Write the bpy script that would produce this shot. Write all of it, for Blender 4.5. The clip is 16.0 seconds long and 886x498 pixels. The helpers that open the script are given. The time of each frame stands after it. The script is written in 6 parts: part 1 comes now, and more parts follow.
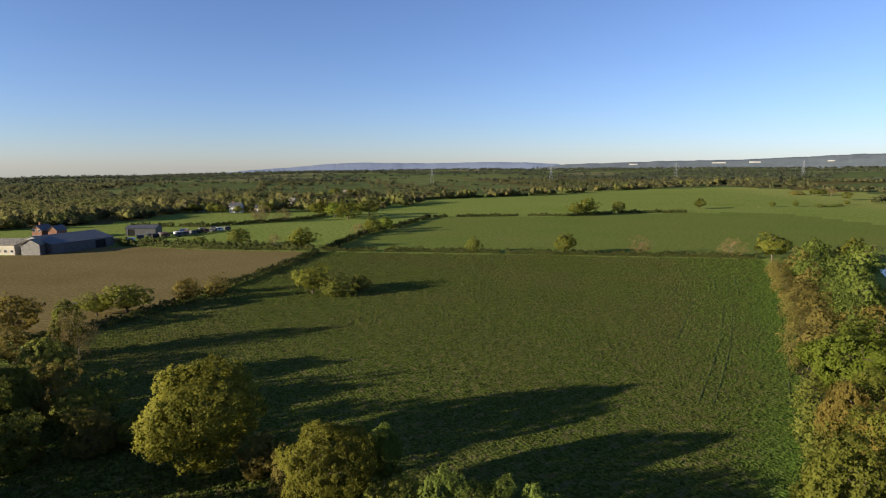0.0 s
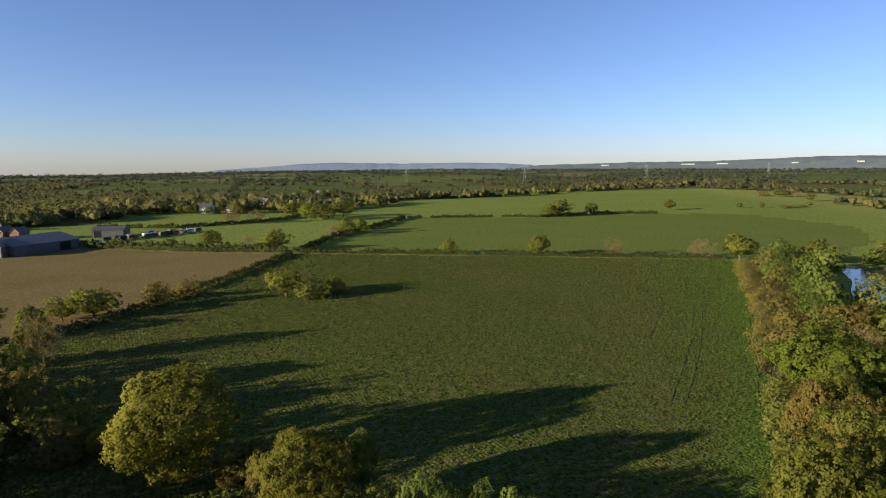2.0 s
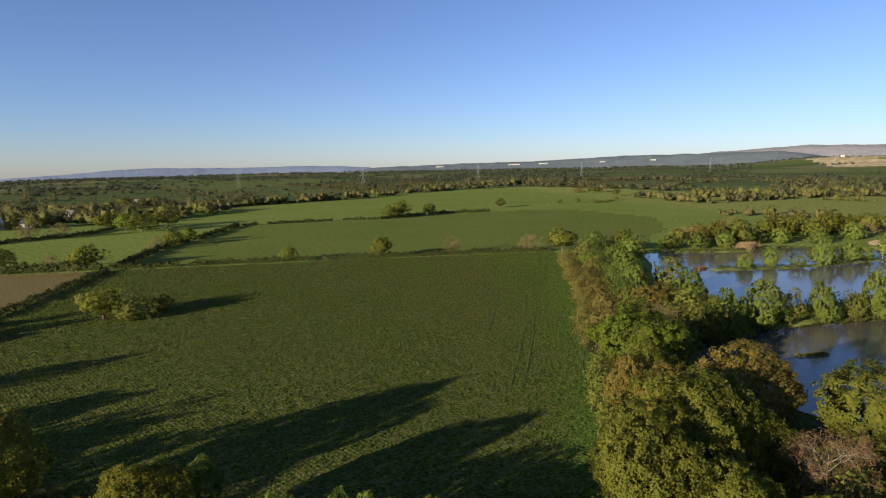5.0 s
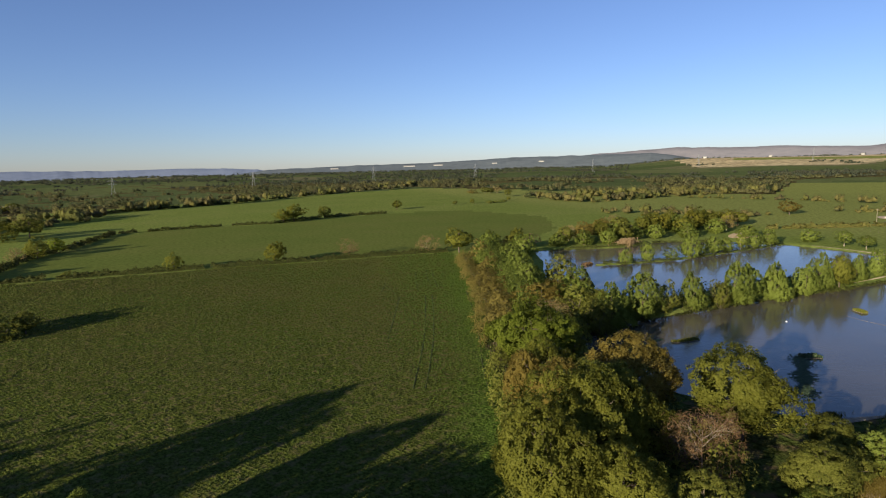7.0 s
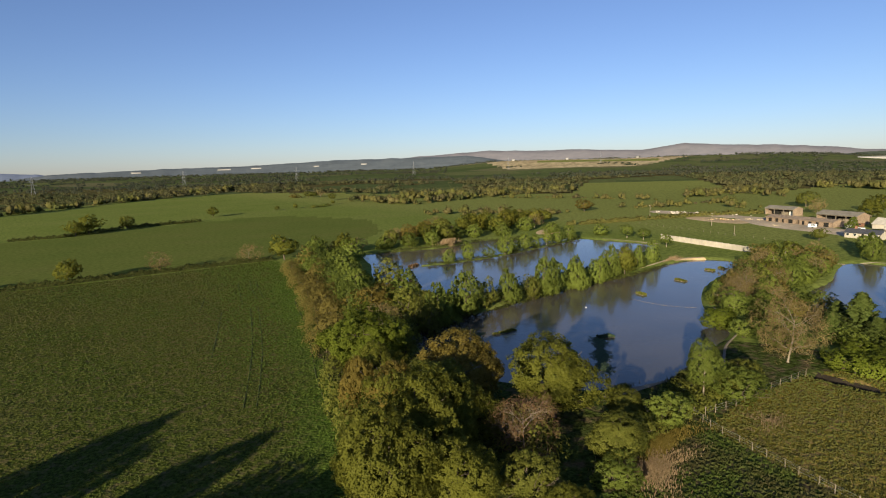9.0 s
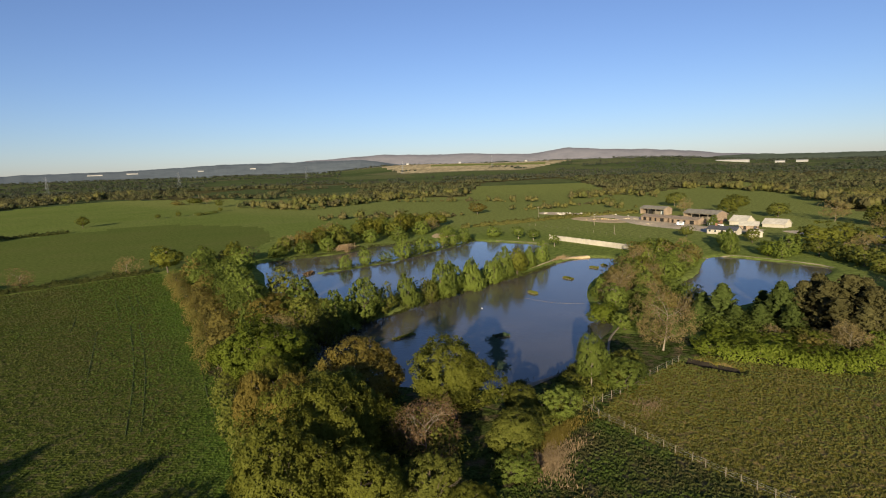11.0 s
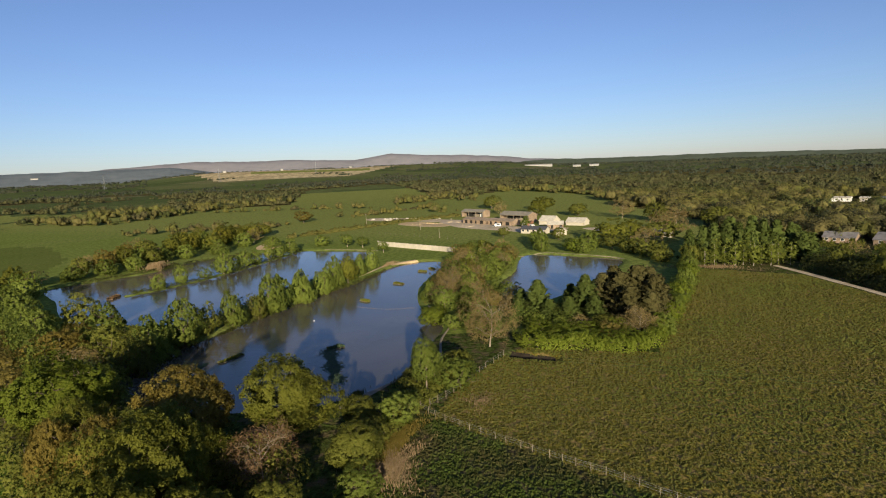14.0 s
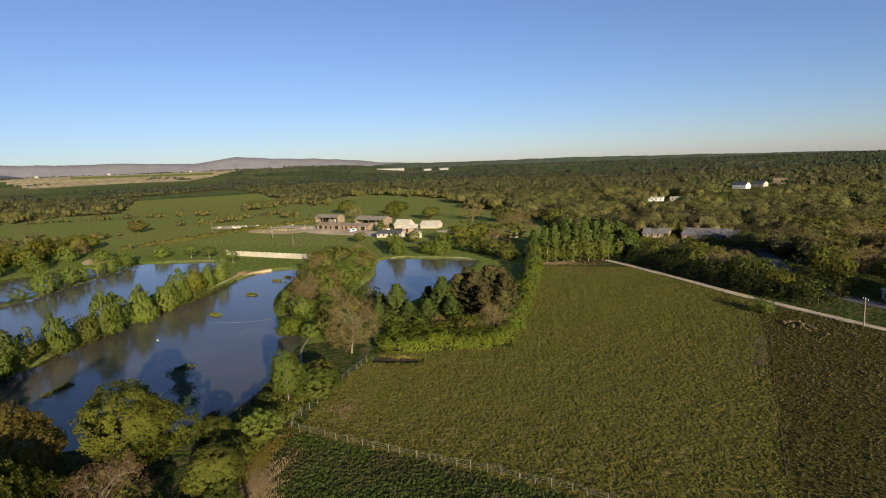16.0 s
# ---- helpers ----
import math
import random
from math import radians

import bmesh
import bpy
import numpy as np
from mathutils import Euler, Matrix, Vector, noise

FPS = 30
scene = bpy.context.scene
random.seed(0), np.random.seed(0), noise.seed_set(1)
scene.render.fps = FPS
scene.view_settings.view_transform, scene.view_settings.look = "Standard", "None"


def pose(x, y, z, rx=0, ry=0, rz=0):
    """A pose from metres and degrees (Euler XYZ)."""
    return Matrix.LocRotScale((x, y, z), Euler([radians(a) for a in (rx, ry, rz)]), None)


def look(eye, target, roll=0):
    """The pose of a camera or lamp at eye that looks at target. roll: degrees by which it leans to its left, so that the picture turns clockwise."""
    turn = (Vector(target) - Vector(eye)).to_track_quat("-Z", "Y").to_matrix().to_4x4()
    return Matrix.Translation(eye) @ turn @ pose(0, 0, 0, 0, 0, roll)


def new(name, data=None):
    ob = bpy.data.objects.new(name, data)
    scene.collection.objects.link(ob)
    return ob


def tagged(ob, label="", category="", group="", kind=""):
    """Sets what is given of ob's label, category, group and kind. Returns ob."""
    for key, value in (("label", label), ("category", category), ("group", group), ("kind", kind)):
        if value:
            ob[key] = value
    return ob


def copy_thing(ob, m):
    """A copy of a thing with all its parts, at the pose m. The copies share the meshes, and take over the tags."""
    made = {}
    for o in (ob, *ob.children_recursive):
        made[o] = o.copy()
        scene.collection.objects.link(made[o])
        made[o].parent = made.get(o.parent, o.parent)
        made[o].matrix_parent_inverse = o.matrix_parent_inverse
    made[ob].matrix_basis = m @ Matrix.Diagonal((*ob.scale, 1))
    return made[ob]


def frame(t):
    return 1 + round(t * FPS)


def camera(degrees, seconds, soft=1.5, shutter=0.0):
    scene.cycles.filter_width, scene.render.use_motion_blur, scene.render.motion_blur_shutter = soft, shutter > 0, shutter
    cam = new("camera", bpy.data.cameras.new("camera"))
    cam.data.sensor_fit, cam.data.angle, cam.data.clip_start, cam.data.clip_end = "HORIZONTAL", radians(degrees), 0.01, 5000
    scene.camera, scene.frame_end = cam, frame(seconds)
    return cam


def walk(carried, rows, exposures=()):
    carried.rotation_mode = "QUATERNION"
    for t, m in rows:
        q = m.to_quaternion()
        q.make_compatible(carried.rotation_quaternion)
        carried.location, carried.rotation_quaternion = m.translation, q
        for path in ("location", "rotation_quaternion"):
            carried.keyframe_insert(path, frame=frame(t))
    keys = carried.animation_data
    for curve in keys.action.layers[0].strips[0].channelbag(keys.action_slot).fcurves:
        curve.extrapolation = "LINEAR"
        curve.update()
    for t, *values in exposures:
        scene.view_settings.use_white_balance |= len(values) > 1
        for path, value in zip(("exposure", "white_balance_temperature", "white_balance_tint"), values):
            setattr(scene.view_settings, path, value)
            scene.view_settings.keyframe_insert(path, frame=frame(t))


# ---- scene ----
# ---------------------------------------------------------------- camera
cam = camera(74.65, 16.0, soft=1.1)
ROWS = [  # seconds, x, y, z, heading to the right, pitch, roll
    (0, 0, -0, 36, 0.001, -8.152, -0.28),
    (0.5, -0.26, -0.061, 36.33, 1.353, -8.16, -0.153),
    (1, -0.323, -0.032, 36.449, 1.963, -8.151, -0.116),
    (1.5, -0.275, 0.047, 36.434, 2.315, -8.137, -0.095),
    (2, -0.221, 0.101, 36.406, 2.556, -8.12, -0.08),
    (2.5, -0.168, 0.102, 36.38, 2.776, -8.089, -0.107),
    (3, -0.119, 0.076, 36.352, 3.982, -8.058, -0.173),
    (3.5, -0.088, 0.07, 36.35, 6.874, -8.039, -0.307),
    (4, -0.087, 0.072, 36.376, 10.707, -8.028, -0.523),
    (4.5, -0.132, 0.043, 36.391, 14.95, -8.019, -0.729),
    (4.7, -0.187, 0.054, 36.473, 16.361, -8.016, -0.904),
    (5.22, -0.214, 0.063, 36.515, 19.369, -8.017, -0.951),
    (5.75, -0.218, 0.077, 36.534, 21.555, -8.017, -0.998),
    (6.28, -0.214, 0.103, 36.565, 23.77, -8.017, -1.045),
    (6.8, -0.218, 0.146, 36.641, 26.865, -8.017, -1.092),
    (7, -0.237, 0.214, 36.781, 28.32, -8.039, -1.203),
    (7.5, -0.297, 0.183, 36.924, 32.559, -8.089, -1.263),
    (8, -0.477, 0.037, 37.152, 37.004, -8.136, -1.362),
    (8.5, -0.774, -0.201, 37.438, 41.593, -8.17, -1.447),
    (9, -1.051, -0.403, 37.684, 45.461, -8.182, -1.494),
    (9.2, -1.192, -0.517, 37.904, 46.461, -8.14, -1.612),
    (9.72, -1.257, -0.567, 38.012, 49.19, -8.12, -1.662),
    (10.25, -1.257, -0.569, 38.039, 51.983, -8.1, -1.713),
    (10.78, -1.236, -0.572, 38.06, 54.635, -8.08, -1.763),
    (11.3, -1.238, -0.626, 38.151, 56.936, -8.06, -1.814),
    (11.5, -1.274, -0.748, 38.342, 57.72, -8.014, -1.948),
    (12, -1.332, -0.79, 38.49, 60.108, -8.009, -1.991),
    (12.5, -1.356, -0.685, 38.622, 63.122, -8.023, -2.034),
    (13, -1.299, -0.522, 38.7, 66.451, -8.05, -2.133),
    (13.5, -1.218, -0.422, 38.735, 69.551, -8.076, -2.255),
    (14, -1.207, -0.382, 38.765, 72.627, -8.093, -2.358),
    (14.5, -1.281, -0.319, 38.821, 74.799, -8.09, -2.412),
    (15, -1.415, -0.179, 38.926, 77.912, -8.11, -2.427),
    (15.5, -1.642, 0.017, 39.084, 82.414, -8.191, -2.414),
    (16, -1.92, 0.208, 39.251, 86.987, -8.3, -2.36),
]
walk(cam, [(t, pose(x, y, z, 90 + pitch, 0, -turn) @ pose(0, 0, 0, 0, 0, roll)) for t, x, y, z, turn, pitch, roll in ROWS], [(0.0, 1.37, 5850, 16), (4.0, 1.27, 5850, 16), (7.0, 1.1, 5900, 16), (9.0, 0.99, 6050, 15), (16.0, 0.94, 6050, 15)])

# ---------------------------------------------------------------- light
SUN_DIR = Vector((-0.92, -0.39, 0.0)).normalized()
SUN_EL = radians(12.0)
sun = new("sun", bpy.data.lights.new("sun", "SUN"))
sun.data.energy, sun.data.angle, sun.data.color = 5.0, radians(0.6), (1.0, 0.85, 0.54)
sun_way = Vector((SUN_DIR.x * math.cos(SUN_EL), SUN_DIR.y * math.cos(SUN_EL), math.sin(SUN_EL)))
sun.matrix_basis = look(sun_way * 100, (0, 0, 0))
world = bpy.data.worlds.new("sky")
scene.world = world
world.use_nodes = True
wt = world.node_tree
sky = wt.nodes.new("ShaderNodeTexSky")
sky.sky_type, sky.sun_disc = "NISHITA", False
sky.sun_elevation, sky.sun_rotation = SUN_EL, math.atan2(SUN_DIR.x, SUN_DIR.y)
sky.air_density, sky.dust_density, sky.ozone_density = 0.88, 0.2, 3.0
cool = wt.nodes.new("ShaderNodeMix")
cool.data_type, cool.blend_type = "RGBA", "MULTIPLY"
cool.inputs[0].default_value, cool.inputs[7].default_value = 1.0, (0.955, 0.95, 1.075, 1)
soft = wt.nodes.new("ShaderNodeHueSaturation")
soft.inputs["Saturation"].default_value = 0.93
wt.links.new(sky.outputs[0], soft.inputs["Color"])
wt.links.new(soft.outputs[0], cool.inputs[6])
wt.links.new(cool.outputs[2], wt.nodes["Background"].inputs[0])
wt.nodes["Background"].inputs[1].default_value = 0.058

# ---------------------------------------------------------------- materials


def ramp(nt, fac, stops):
    node = nt.nodes.new("ShaderNodeValToRGB")
    els = node.color_ramp.elements
    while len(els) < len(stops):
        els.new(0.5)
    for el, (at, col) in zip(els, stops):
        el.position, el.color = at, (*col, 1)
    nt.links.new(fac, node.inputs[0])
    return node.outputs[0]


def noise_node(nt, vec, scale, detail=4.0, rough=0.6, kind="noise"):
    node = nt.nodes.new("ShaderNodeTexNoise" if kind == "noise" else "ShaderNodeTexVoronoi")
    node.inputs["Scale"].default_value = scale
    node.inputs["Detail"].default_value = detail
    node.inputs["Roughness"].default_value = rough
    nt.links.new(vec, node.inputs["Vector"])
    return node


def mixed(nt, fac, a, b, blend="MIX"):
    node = nt.nodes.new("ShaderNodeMix")
    node.data_type, node.blend_type = "RGBA", blend
    for sock, val in ((node.inputs[0], fac), (node.inputs[6], a), (node.inputs[7], b)):
        if isinstance(val, bpy.types.NodeSocket):
            nt.links.new(val, sock)
        elif isinstance(val, (int, float)):
            sock.default_value = val
        else:
            sock.default_value = (*val, 1)
    return node.outputs[2]


def start_mat(name, rough=0.9, spec=0.2):
    m = bpy.data.materials.new(name)
    m.use_nodes = True
    nt = m.node_tree
    bsdf = nt.nodes["Principled BSDF"]
    bsdf.inputs["Roughness"].default_value = rough
    bsdf.inputs["Specular IOR Level"].default_value = spec
    geo = nt.nodes.new("ShaderNodeNewGeometry")
    return m, nt, bsdf, geo


def bumped(nt, bsdf, height, strength, distance):
    b = nt.nodes.new("ShaderNodeBump")
    b.inputs["Strength"].default_value, b.inputs["Distance"].default_value = strength, distance
    nt.links.new(height, b.inputs["Height"])
    nt.links.new(b.outputs[0], bsdf.inputs["Normal"])


def ground_mat(name, cols, big=0.03, fine=1.2, bump=0.6, dist=0.25, speck=None, rough=0.95, rows=None, margin=None, mottle=1.0):
    """Turf or soil: broad patches, then clods and tussocks."""
    m, nt, bsdf, geo = start_mat(name, rough, 0.0)
    pos = geo.outputs["Position"]
    wide = noise_node(nt, pos, big, 5, 0.65)
    close = noise_node(nt, pos, fine, 3.0, 0.6)
    col = ramp(nt, wide.outputs[0], [(0.32, cols[0]), (0.5, cols[1]), (0.68, cols[2])])
    # The bump's hollows are darkened and its crowns lightened: clod shade in the colour.
    dark = ramp(nt, close.outputs[0], [(at, tuple(0.95 + (v - 0.95) * mottle for v in c)) for at, c in ((0.37, (0.48, 0.5, 0.42)), (0.5, (0.95, 0.95, 0.9)), (0.63, (1.45, 1.4, 1.3)))])
    col = mixed(nt, 1.0, col, dark, "MULTIPLY")
    if speck:
        spots = noise_node(nt, pos, fine * 0.35, 3, 0.6)
        fac = ramp(nt, spots.outputs[0], [(0.5, (0, 0, 0)), (0.66, (1, 1, 1))])
        col = mixed(nt, fac, col, speck)
    if margin:
        (ax, ay), (bx, by), wide_m, lush = margin
        ln = math.hypot(bx - ax, by - ay)
        off = nt.nodes.new("ShaderNodeVectorMath")
        off.operation = "DOT_PRODUCT"
        off.inputs[1].default_value = (-(by - ay) / ln / wide_m, (bx - ax) / ln / wide_m, 0)
        nt.links.new(pos, off.inputs[0])
        sub = nt.nodes.new("ShaderNodeMath")
        sub.operation = "SUBTRACT"
        sub.inputs[1].default_value = (-(by - ay) * ax + (bx - ax) * ay) / ln / wide_m - 0.5
        nt.links.new(off.outputs["Value"], sub.inputs[0])
        jit = nt.nodes.new("ShaderNodeMath")
        jit.operation = "MULTIPLY_ADD"
        jit.inputs[1].default_value = 0.5
        nt.links.new(wide.outputs[0], jit.inputs[0])
        nt.links.new(sub.outputs[0], jit.inputs[2])
        col = mixed(nt, ramp(nt, jit.outputs[0], [(0.75, (1, 1, 1)), (1.0, (0, 0, 0))]), col, mixed(nt, 1.0, lush, dark, "MULTIPLY"))
    height = close.outputs[0]
    if rows is not None:
        turn = nt.nodes.new("ShaderNodeVectorRotate")
        turn.rotation_type = "Z_AXIS"
        turn.inputs["Angle"].default_value = rows
        nt.links.new(pos, turn.inputs["Vector"])
        wave = nt.nodes.new("ShaderNodeTexWave")
        wave.inputs["Scale"].default_value, wave.inputs["Distortion"].default_value = 0.5, 4.0
        wave.inputs["Detail"].default_value, wave.inputs["Detail Scale"].default_value = 3.0, 1.2
        nt.links.new(turn.outputs[0], wave.inputs["Vector"])
        # Furrows are painted darker than ridges too, in step with the bump.
        col = mixed(nt, 1.0, col, ramp(nt, wave.outputs[1], [(0.1, (0.92, 0.93, 0.9)), (0.8, (1.05, 1.05, 1.04))]), "MULTIPLY")
        both = nt.nodes.new("ShaderNodeMath")
        both.operation = "MULTIPLY_ADD"
        both.inputs[1].default_value = 0.12
        nt.links.new(wave.outputs[1], both.inputs[0])
        nt.links.new(height, both.inputs[2])
        height = both.outputs[0]
    nt.links.new(col, bsdf.inputs["Base Color"])
    bumped(nt, bsdf, height, bump, dist)
    return m


def far_field_mat():
    """Distant farmland: a patchwork of fields, each one even in tone."""
    m, nt, bsdf, geo = start_mat("far_farmland", 0.95, 0.0)
    pos = geo.outputs["Position"]
    cells = noise_node(nt, pos, 0.0042, 0, 0.5, "voronoi")
    sep = nt.nodes.new("ShaderNodeSeparateColor")
    nt.links.new(cells.outputs["Color"], sep.inputs[0])
    col = ramp(nt, sep.outputs[0], [(0.0, (0.073, 0.095, 0.036)), (0.4, (0.09, 0.112, 0.043)), (0.75, (0.108, 0.125, 0.047)), (0.95, (0.142, 0.133, 0.069))])
    close = noise_node(nt, pos, 0.08, 6, 0.7)
    col = mixed(nt, 1.0, col, ramp(nt, close.outputs[0], [(0.3, (0.7, 0.7, 0.7)), (0.7, (1.25, 1.25, 1.2))]), "MULTIPLY")
    nt.links.new(col, bsdf.inputs["Base Color"])
    bumped(nt, bsdf, close.outputs[0], 0.3, 1.0)
    return m


def leaf_mat(name, a, b, c, through_light=0.5, patch=None):
    m, nt, bsdf, geo = start_mat(name, 0.75, 0.08)
    info = nt.nodes.new("ShaderNodeObjectInfo")
    col = ramp(nt, geo.outputs["Random Per Island"], [(0.0, a), (0.55, b), (1.0, c)])
    if patch:
        wide = noise_node(nt, geo.outputs["Position"], patch[1], 4, 0.6)
        col = mixed(nt, ramp(nt, wide.outputs[0], [(0.42, (0, 0, 0)), (0.6, (1, 1, 1))]), col, patch[0])
    hue = nt.nodes.new("ShaderNodeHueSaturation")
    scl = nt.nodes.new("ShaderNodeMapRange")
    scl.inputs["To Min"].default_value, scl.inputs["To Max"].default_value = 0.8, 1.2
    nt.links.new(info.outputs["Random"], scl.inputs[0])
    nt.links.new(scl.outputs[0], hue.inputs["Value"])
    nt.links.new(col, hue.inputs["Color"])
    nt.links.new(hue.outputs[0], bsdf.inputs["Base Color"])
    tr = nt.nodes.new("ShaderNodeBsdfTranslucent")
    nt.links.new(hue.outputs[0], tr.inputs[0])
    mix = nt.nodes.new("ShaderNodeMixShader")
    mix.inputs[0].default_value = through_light
    nt.links.new(bsdf.outputs[0], mix.inputs[1])
    nt.links.new(tr.outputs[0], mix.inputs[2])
    nt.links.new(mix.outputs[0], nt.nodes["Material Output"].inputs[0])
    return m


def wood_mat(name, tones, cell, through_light=0.5):
    """Woodland seen from afar: each crown has its own tone of spring leaf, bud or bare twig."""
    m, nt, bsdf, geo = start_mat(name, 0.8, 0.05)
    cells = noise_node(nt, geo.outputs["Position"], cell, 0, 0.5, "voronoi")
    cells.inputs["Randomness"].default_value = 1.0
    sep = nt.nodes.new("ShaderNodeSeparateColor")
    nt.links.new(cells.outputs["Color"], sep.inputs[0])
    wide = noise_node(nt, geo.outputs["Position"], cell * 0.12, 3, 0.6)
    add = nt.nodes.new("ShaderNodeMath")
    add.operation = "MULTIPLY_ADD"
    add.inputs[1].default_value = 0.55
    nt.links.new(sep.outputs[0], add.inputs[0])
    half = nt.nodes.new("ShaderNodeMath")
    half.operation = "MULTIPLY_ADD"
    half.inputs[1].default_value, half.inputs[2].default_value = 1.2, -0.35
    nt.links.new(wide.outputs[0], half.inputs[0])
    nt.links.new(half.outputs[0], add.inputs[2])
    col = ramp(nt, add.outputs[0], [(0.1 + 0.8 * k / (len(tones) - 1), c) for k, c in enumerate(tones)])
    col = mixed(nt, 1.0, col, ramp(nt, geo.outputs["Random Per Island"], [(0.0, (0.82, 0.82, 0.8)), (1.0, (1.15, 1.15, 1.1))]), "MULTIPLY")
    nt.links.new(col, bsdf.inputs["Base Color"])
    tr = nt.nodes.new("ShaderNodeBsdfTranslucent")
    nt.links.new(col, tr.inputs[0])
    mix = nt.nodes.new("ShaderNodeMixShader")
    mix.inputs[0].default_value = through_light
    nt.links.new(bsdf.outputs[0], mix.inputs[1])
    nt.links.new(tr.outputs[0], mix.inputs[2])
    nt.links.new(mix.outputs[0], nt.nodes["Material Output"].inputs[0])
    return m


def plain_mat(name, col, var=0.25, scale=0.8, rough=0.8, bump=0.2, metal=0.0):
    m, nt, bsdf, geo = start_mat(name, rough, 0.3 if rough < 0.7 else 0.08)
    bsdf.inputs["Metallic"].default_value = metal
    n = noise_node(nt, geo.outputs["Position"], scale, 6, 0.7)
    wide = noise_node(nt, geo.outputs["Position"], scale * 0.12, 3, 0.6)
    lo, hi = tuple(v * (1 - var) for v in col), tuple(min(1, v * (1 + var)) for v in col)
    c = ramp(nt, n.outputs[0], [(0.3, lo), (0.7, hi)])
    c = mixed(nt, 1.0, c, ramp(nt, wide.outputs[0], [(0.35, (0.8, 0.8, 0.8)), (0.65, (1.1, 1.1, 1.1))]), "MULTIPLY")
    nt.links.new(c, bsdf.inputs["Base Color"])
    bumped(nt, bsdf, n.outputs[0], bump, 0.05)
    return m


def sheet_mat(name, col, pitch=0.9, rough=0.5):
    """Profiled roofing sheet: fine ribs and streaks of dirt."""
    m, nt, bsdf, geo = start_mat(name, rough, 0.4 if rough < 0.8 else 0.05)
    n = noise_node(nt, geo.outputs["Position"], 0.5, 6, 0.7)
    c = ramp(nt, n.outputs[0], [(0.3, tuple(v * 0.7 for v in col)), (0.7, tuple(v * 1.2 for v in col))])
    nt.links.new(c, bsdf.inputs["Base Color"])
    wave = nt.nodes.new("ShaderNodeTexWave")
    wave.inputs["Scale"].default_value = pitch
    nt.links.new(geo.outputs["Position"], wave.inputs[0])
    bumped(nt, bsdf, wave.outputs[1], 0.4, 0.08)
    return m


def water_mat():
    m, nt, bsdf, geo = start_mat("pond_water", 0.11, 0.5)
    bsdf.inputs["IOR"].default_value = 1.33
    wide = noise_node(nt, geo.outputs["Position"], 0.03, 3, 0.5)
    col = ramp(nt, wide.outputs[0], [(0.35, (0.065, 0.06, 0.048)), (0.65, (0.105, 0.09, 0.066))])
    nt.links.new(col, bsdf.inputs["Base Color"])
    rip = noise_node(nt, geo.outputs["Position"], 1.1, 4, 0.6)
    bumped(nt, bsdf, rip.outputs[0], 0.2, 0.10)
    return m


def hazed_hill_mat(name, lo, hi, haze_glow):
    """Far hills, patched with woods and fields; the air's haze is painted into colour and glow."""
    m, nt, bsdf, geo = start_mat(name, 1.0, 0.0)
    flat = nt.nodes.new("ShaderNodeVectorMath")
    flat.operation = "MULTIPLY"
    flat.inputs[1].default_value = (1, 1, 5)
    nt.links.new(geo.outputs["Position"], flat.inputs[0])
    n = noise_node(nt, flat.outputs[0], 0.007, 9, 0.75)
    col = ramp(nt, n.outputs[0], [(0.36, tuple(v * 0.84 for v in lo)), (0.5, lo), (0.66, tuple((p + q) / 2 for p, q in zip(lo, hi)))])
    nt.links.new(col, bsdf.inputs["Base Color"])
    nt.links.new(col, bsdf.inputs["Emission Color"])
    bsdf.inputs["Emission Strength"].default_value = haze_glow
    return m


M_CROP = ground_mat("crop_turf", [(0.066, 0.086, 0.0161), (0.0783, 0.0946, 0.019), (0.0877, 0.092, 0.0249)], 0.025, 2.0, 0.65, 0.35, (0.126, 0.108, 0.043), rows=radians(-28), margin=((50, 72), (113, 195), 40, (0.0903, 0.144, 0.0241)))
M_MEADOW = ground_mat("meadow_turf", [(0.14, 0.178, 0.0389), (0.158, 0.194, 0.0462), (0.172, 0.197, 0.0545)], 0.016, 0.5, 0.45, 0.25, mottle=0.5, margin=((330, 200), (400, 700), 160, (0.196, 0.216, 0.0602)))
M_PASTURE = ground_mat("tired_pasture", [(0.108, 0.138, 0.0318), (0.119, 0.144, 0.0344), (0.129, 0.144, 0.0387)], 0.02, 0.6, 0.4, 0.2, mottle=0.35)
M_TAN = ground_mat("grazed_stubble", [(0.138, 0.108, 0.0439), (0.158, 0.123, 0.0526), (0.169, 0.134, 0.0614)], 0.03, 1.2, 0.5, 0.2, mottle=0.45)
# Far stubble, made paler still for the haze in front of it.
M_HAZED_STUBBLE = ground_mat("hazed_pale_stubble", [(0.396, 0.31, 0.181), (0.447, 0.361, 0.215), (0.482, 0.396, 0.249)], 0.004, 0.05, 0.2, 0.2)
M_ROUGH = ground_mat("rough_turf", [(0.0451, 0.0645, 0.0162), (0.0549, 0.0742, 0.0193), (0.0774, 0.0709, 0.0291)], 0.05, 1.0, 1.0, 0.5, (0.112, 0.086, 0.0473))
M_EAST = ground_mat("thin_crop", [(0.142, 0.13, 0.022), (0.166, 0.139, 0.0282), (0.182, 0.145, 0.0357)], 0.03, 1.8, 0.75, 0.4, (0.234, 0.166, 0.0686), rows=radians(62), margin=((60, -34.5), (140, -69.5), 5, (0.0737, 0.0665, 0.0196)))
M_FLOOR = ground_mat("woodland_floor", [(0.0774, 0.0774, 0.0275), (0.103, 0.0903, 0.0361), (0.12, 0.112, 0.0387)], 0.02, 0.3, 1.0, 0.5, (0.086, 0.0731, 0.0387))
M_FAR = far_field_mat()
M_SAND = plain_mat("sandy_bank", (0.533, 0.396, 0.215), 0.25, 0.6, 0.95)
M_YARD = plain_mat("dusty_yard", (0.516, 0.413, 0.275), 0.2, 0.5, 0.95)
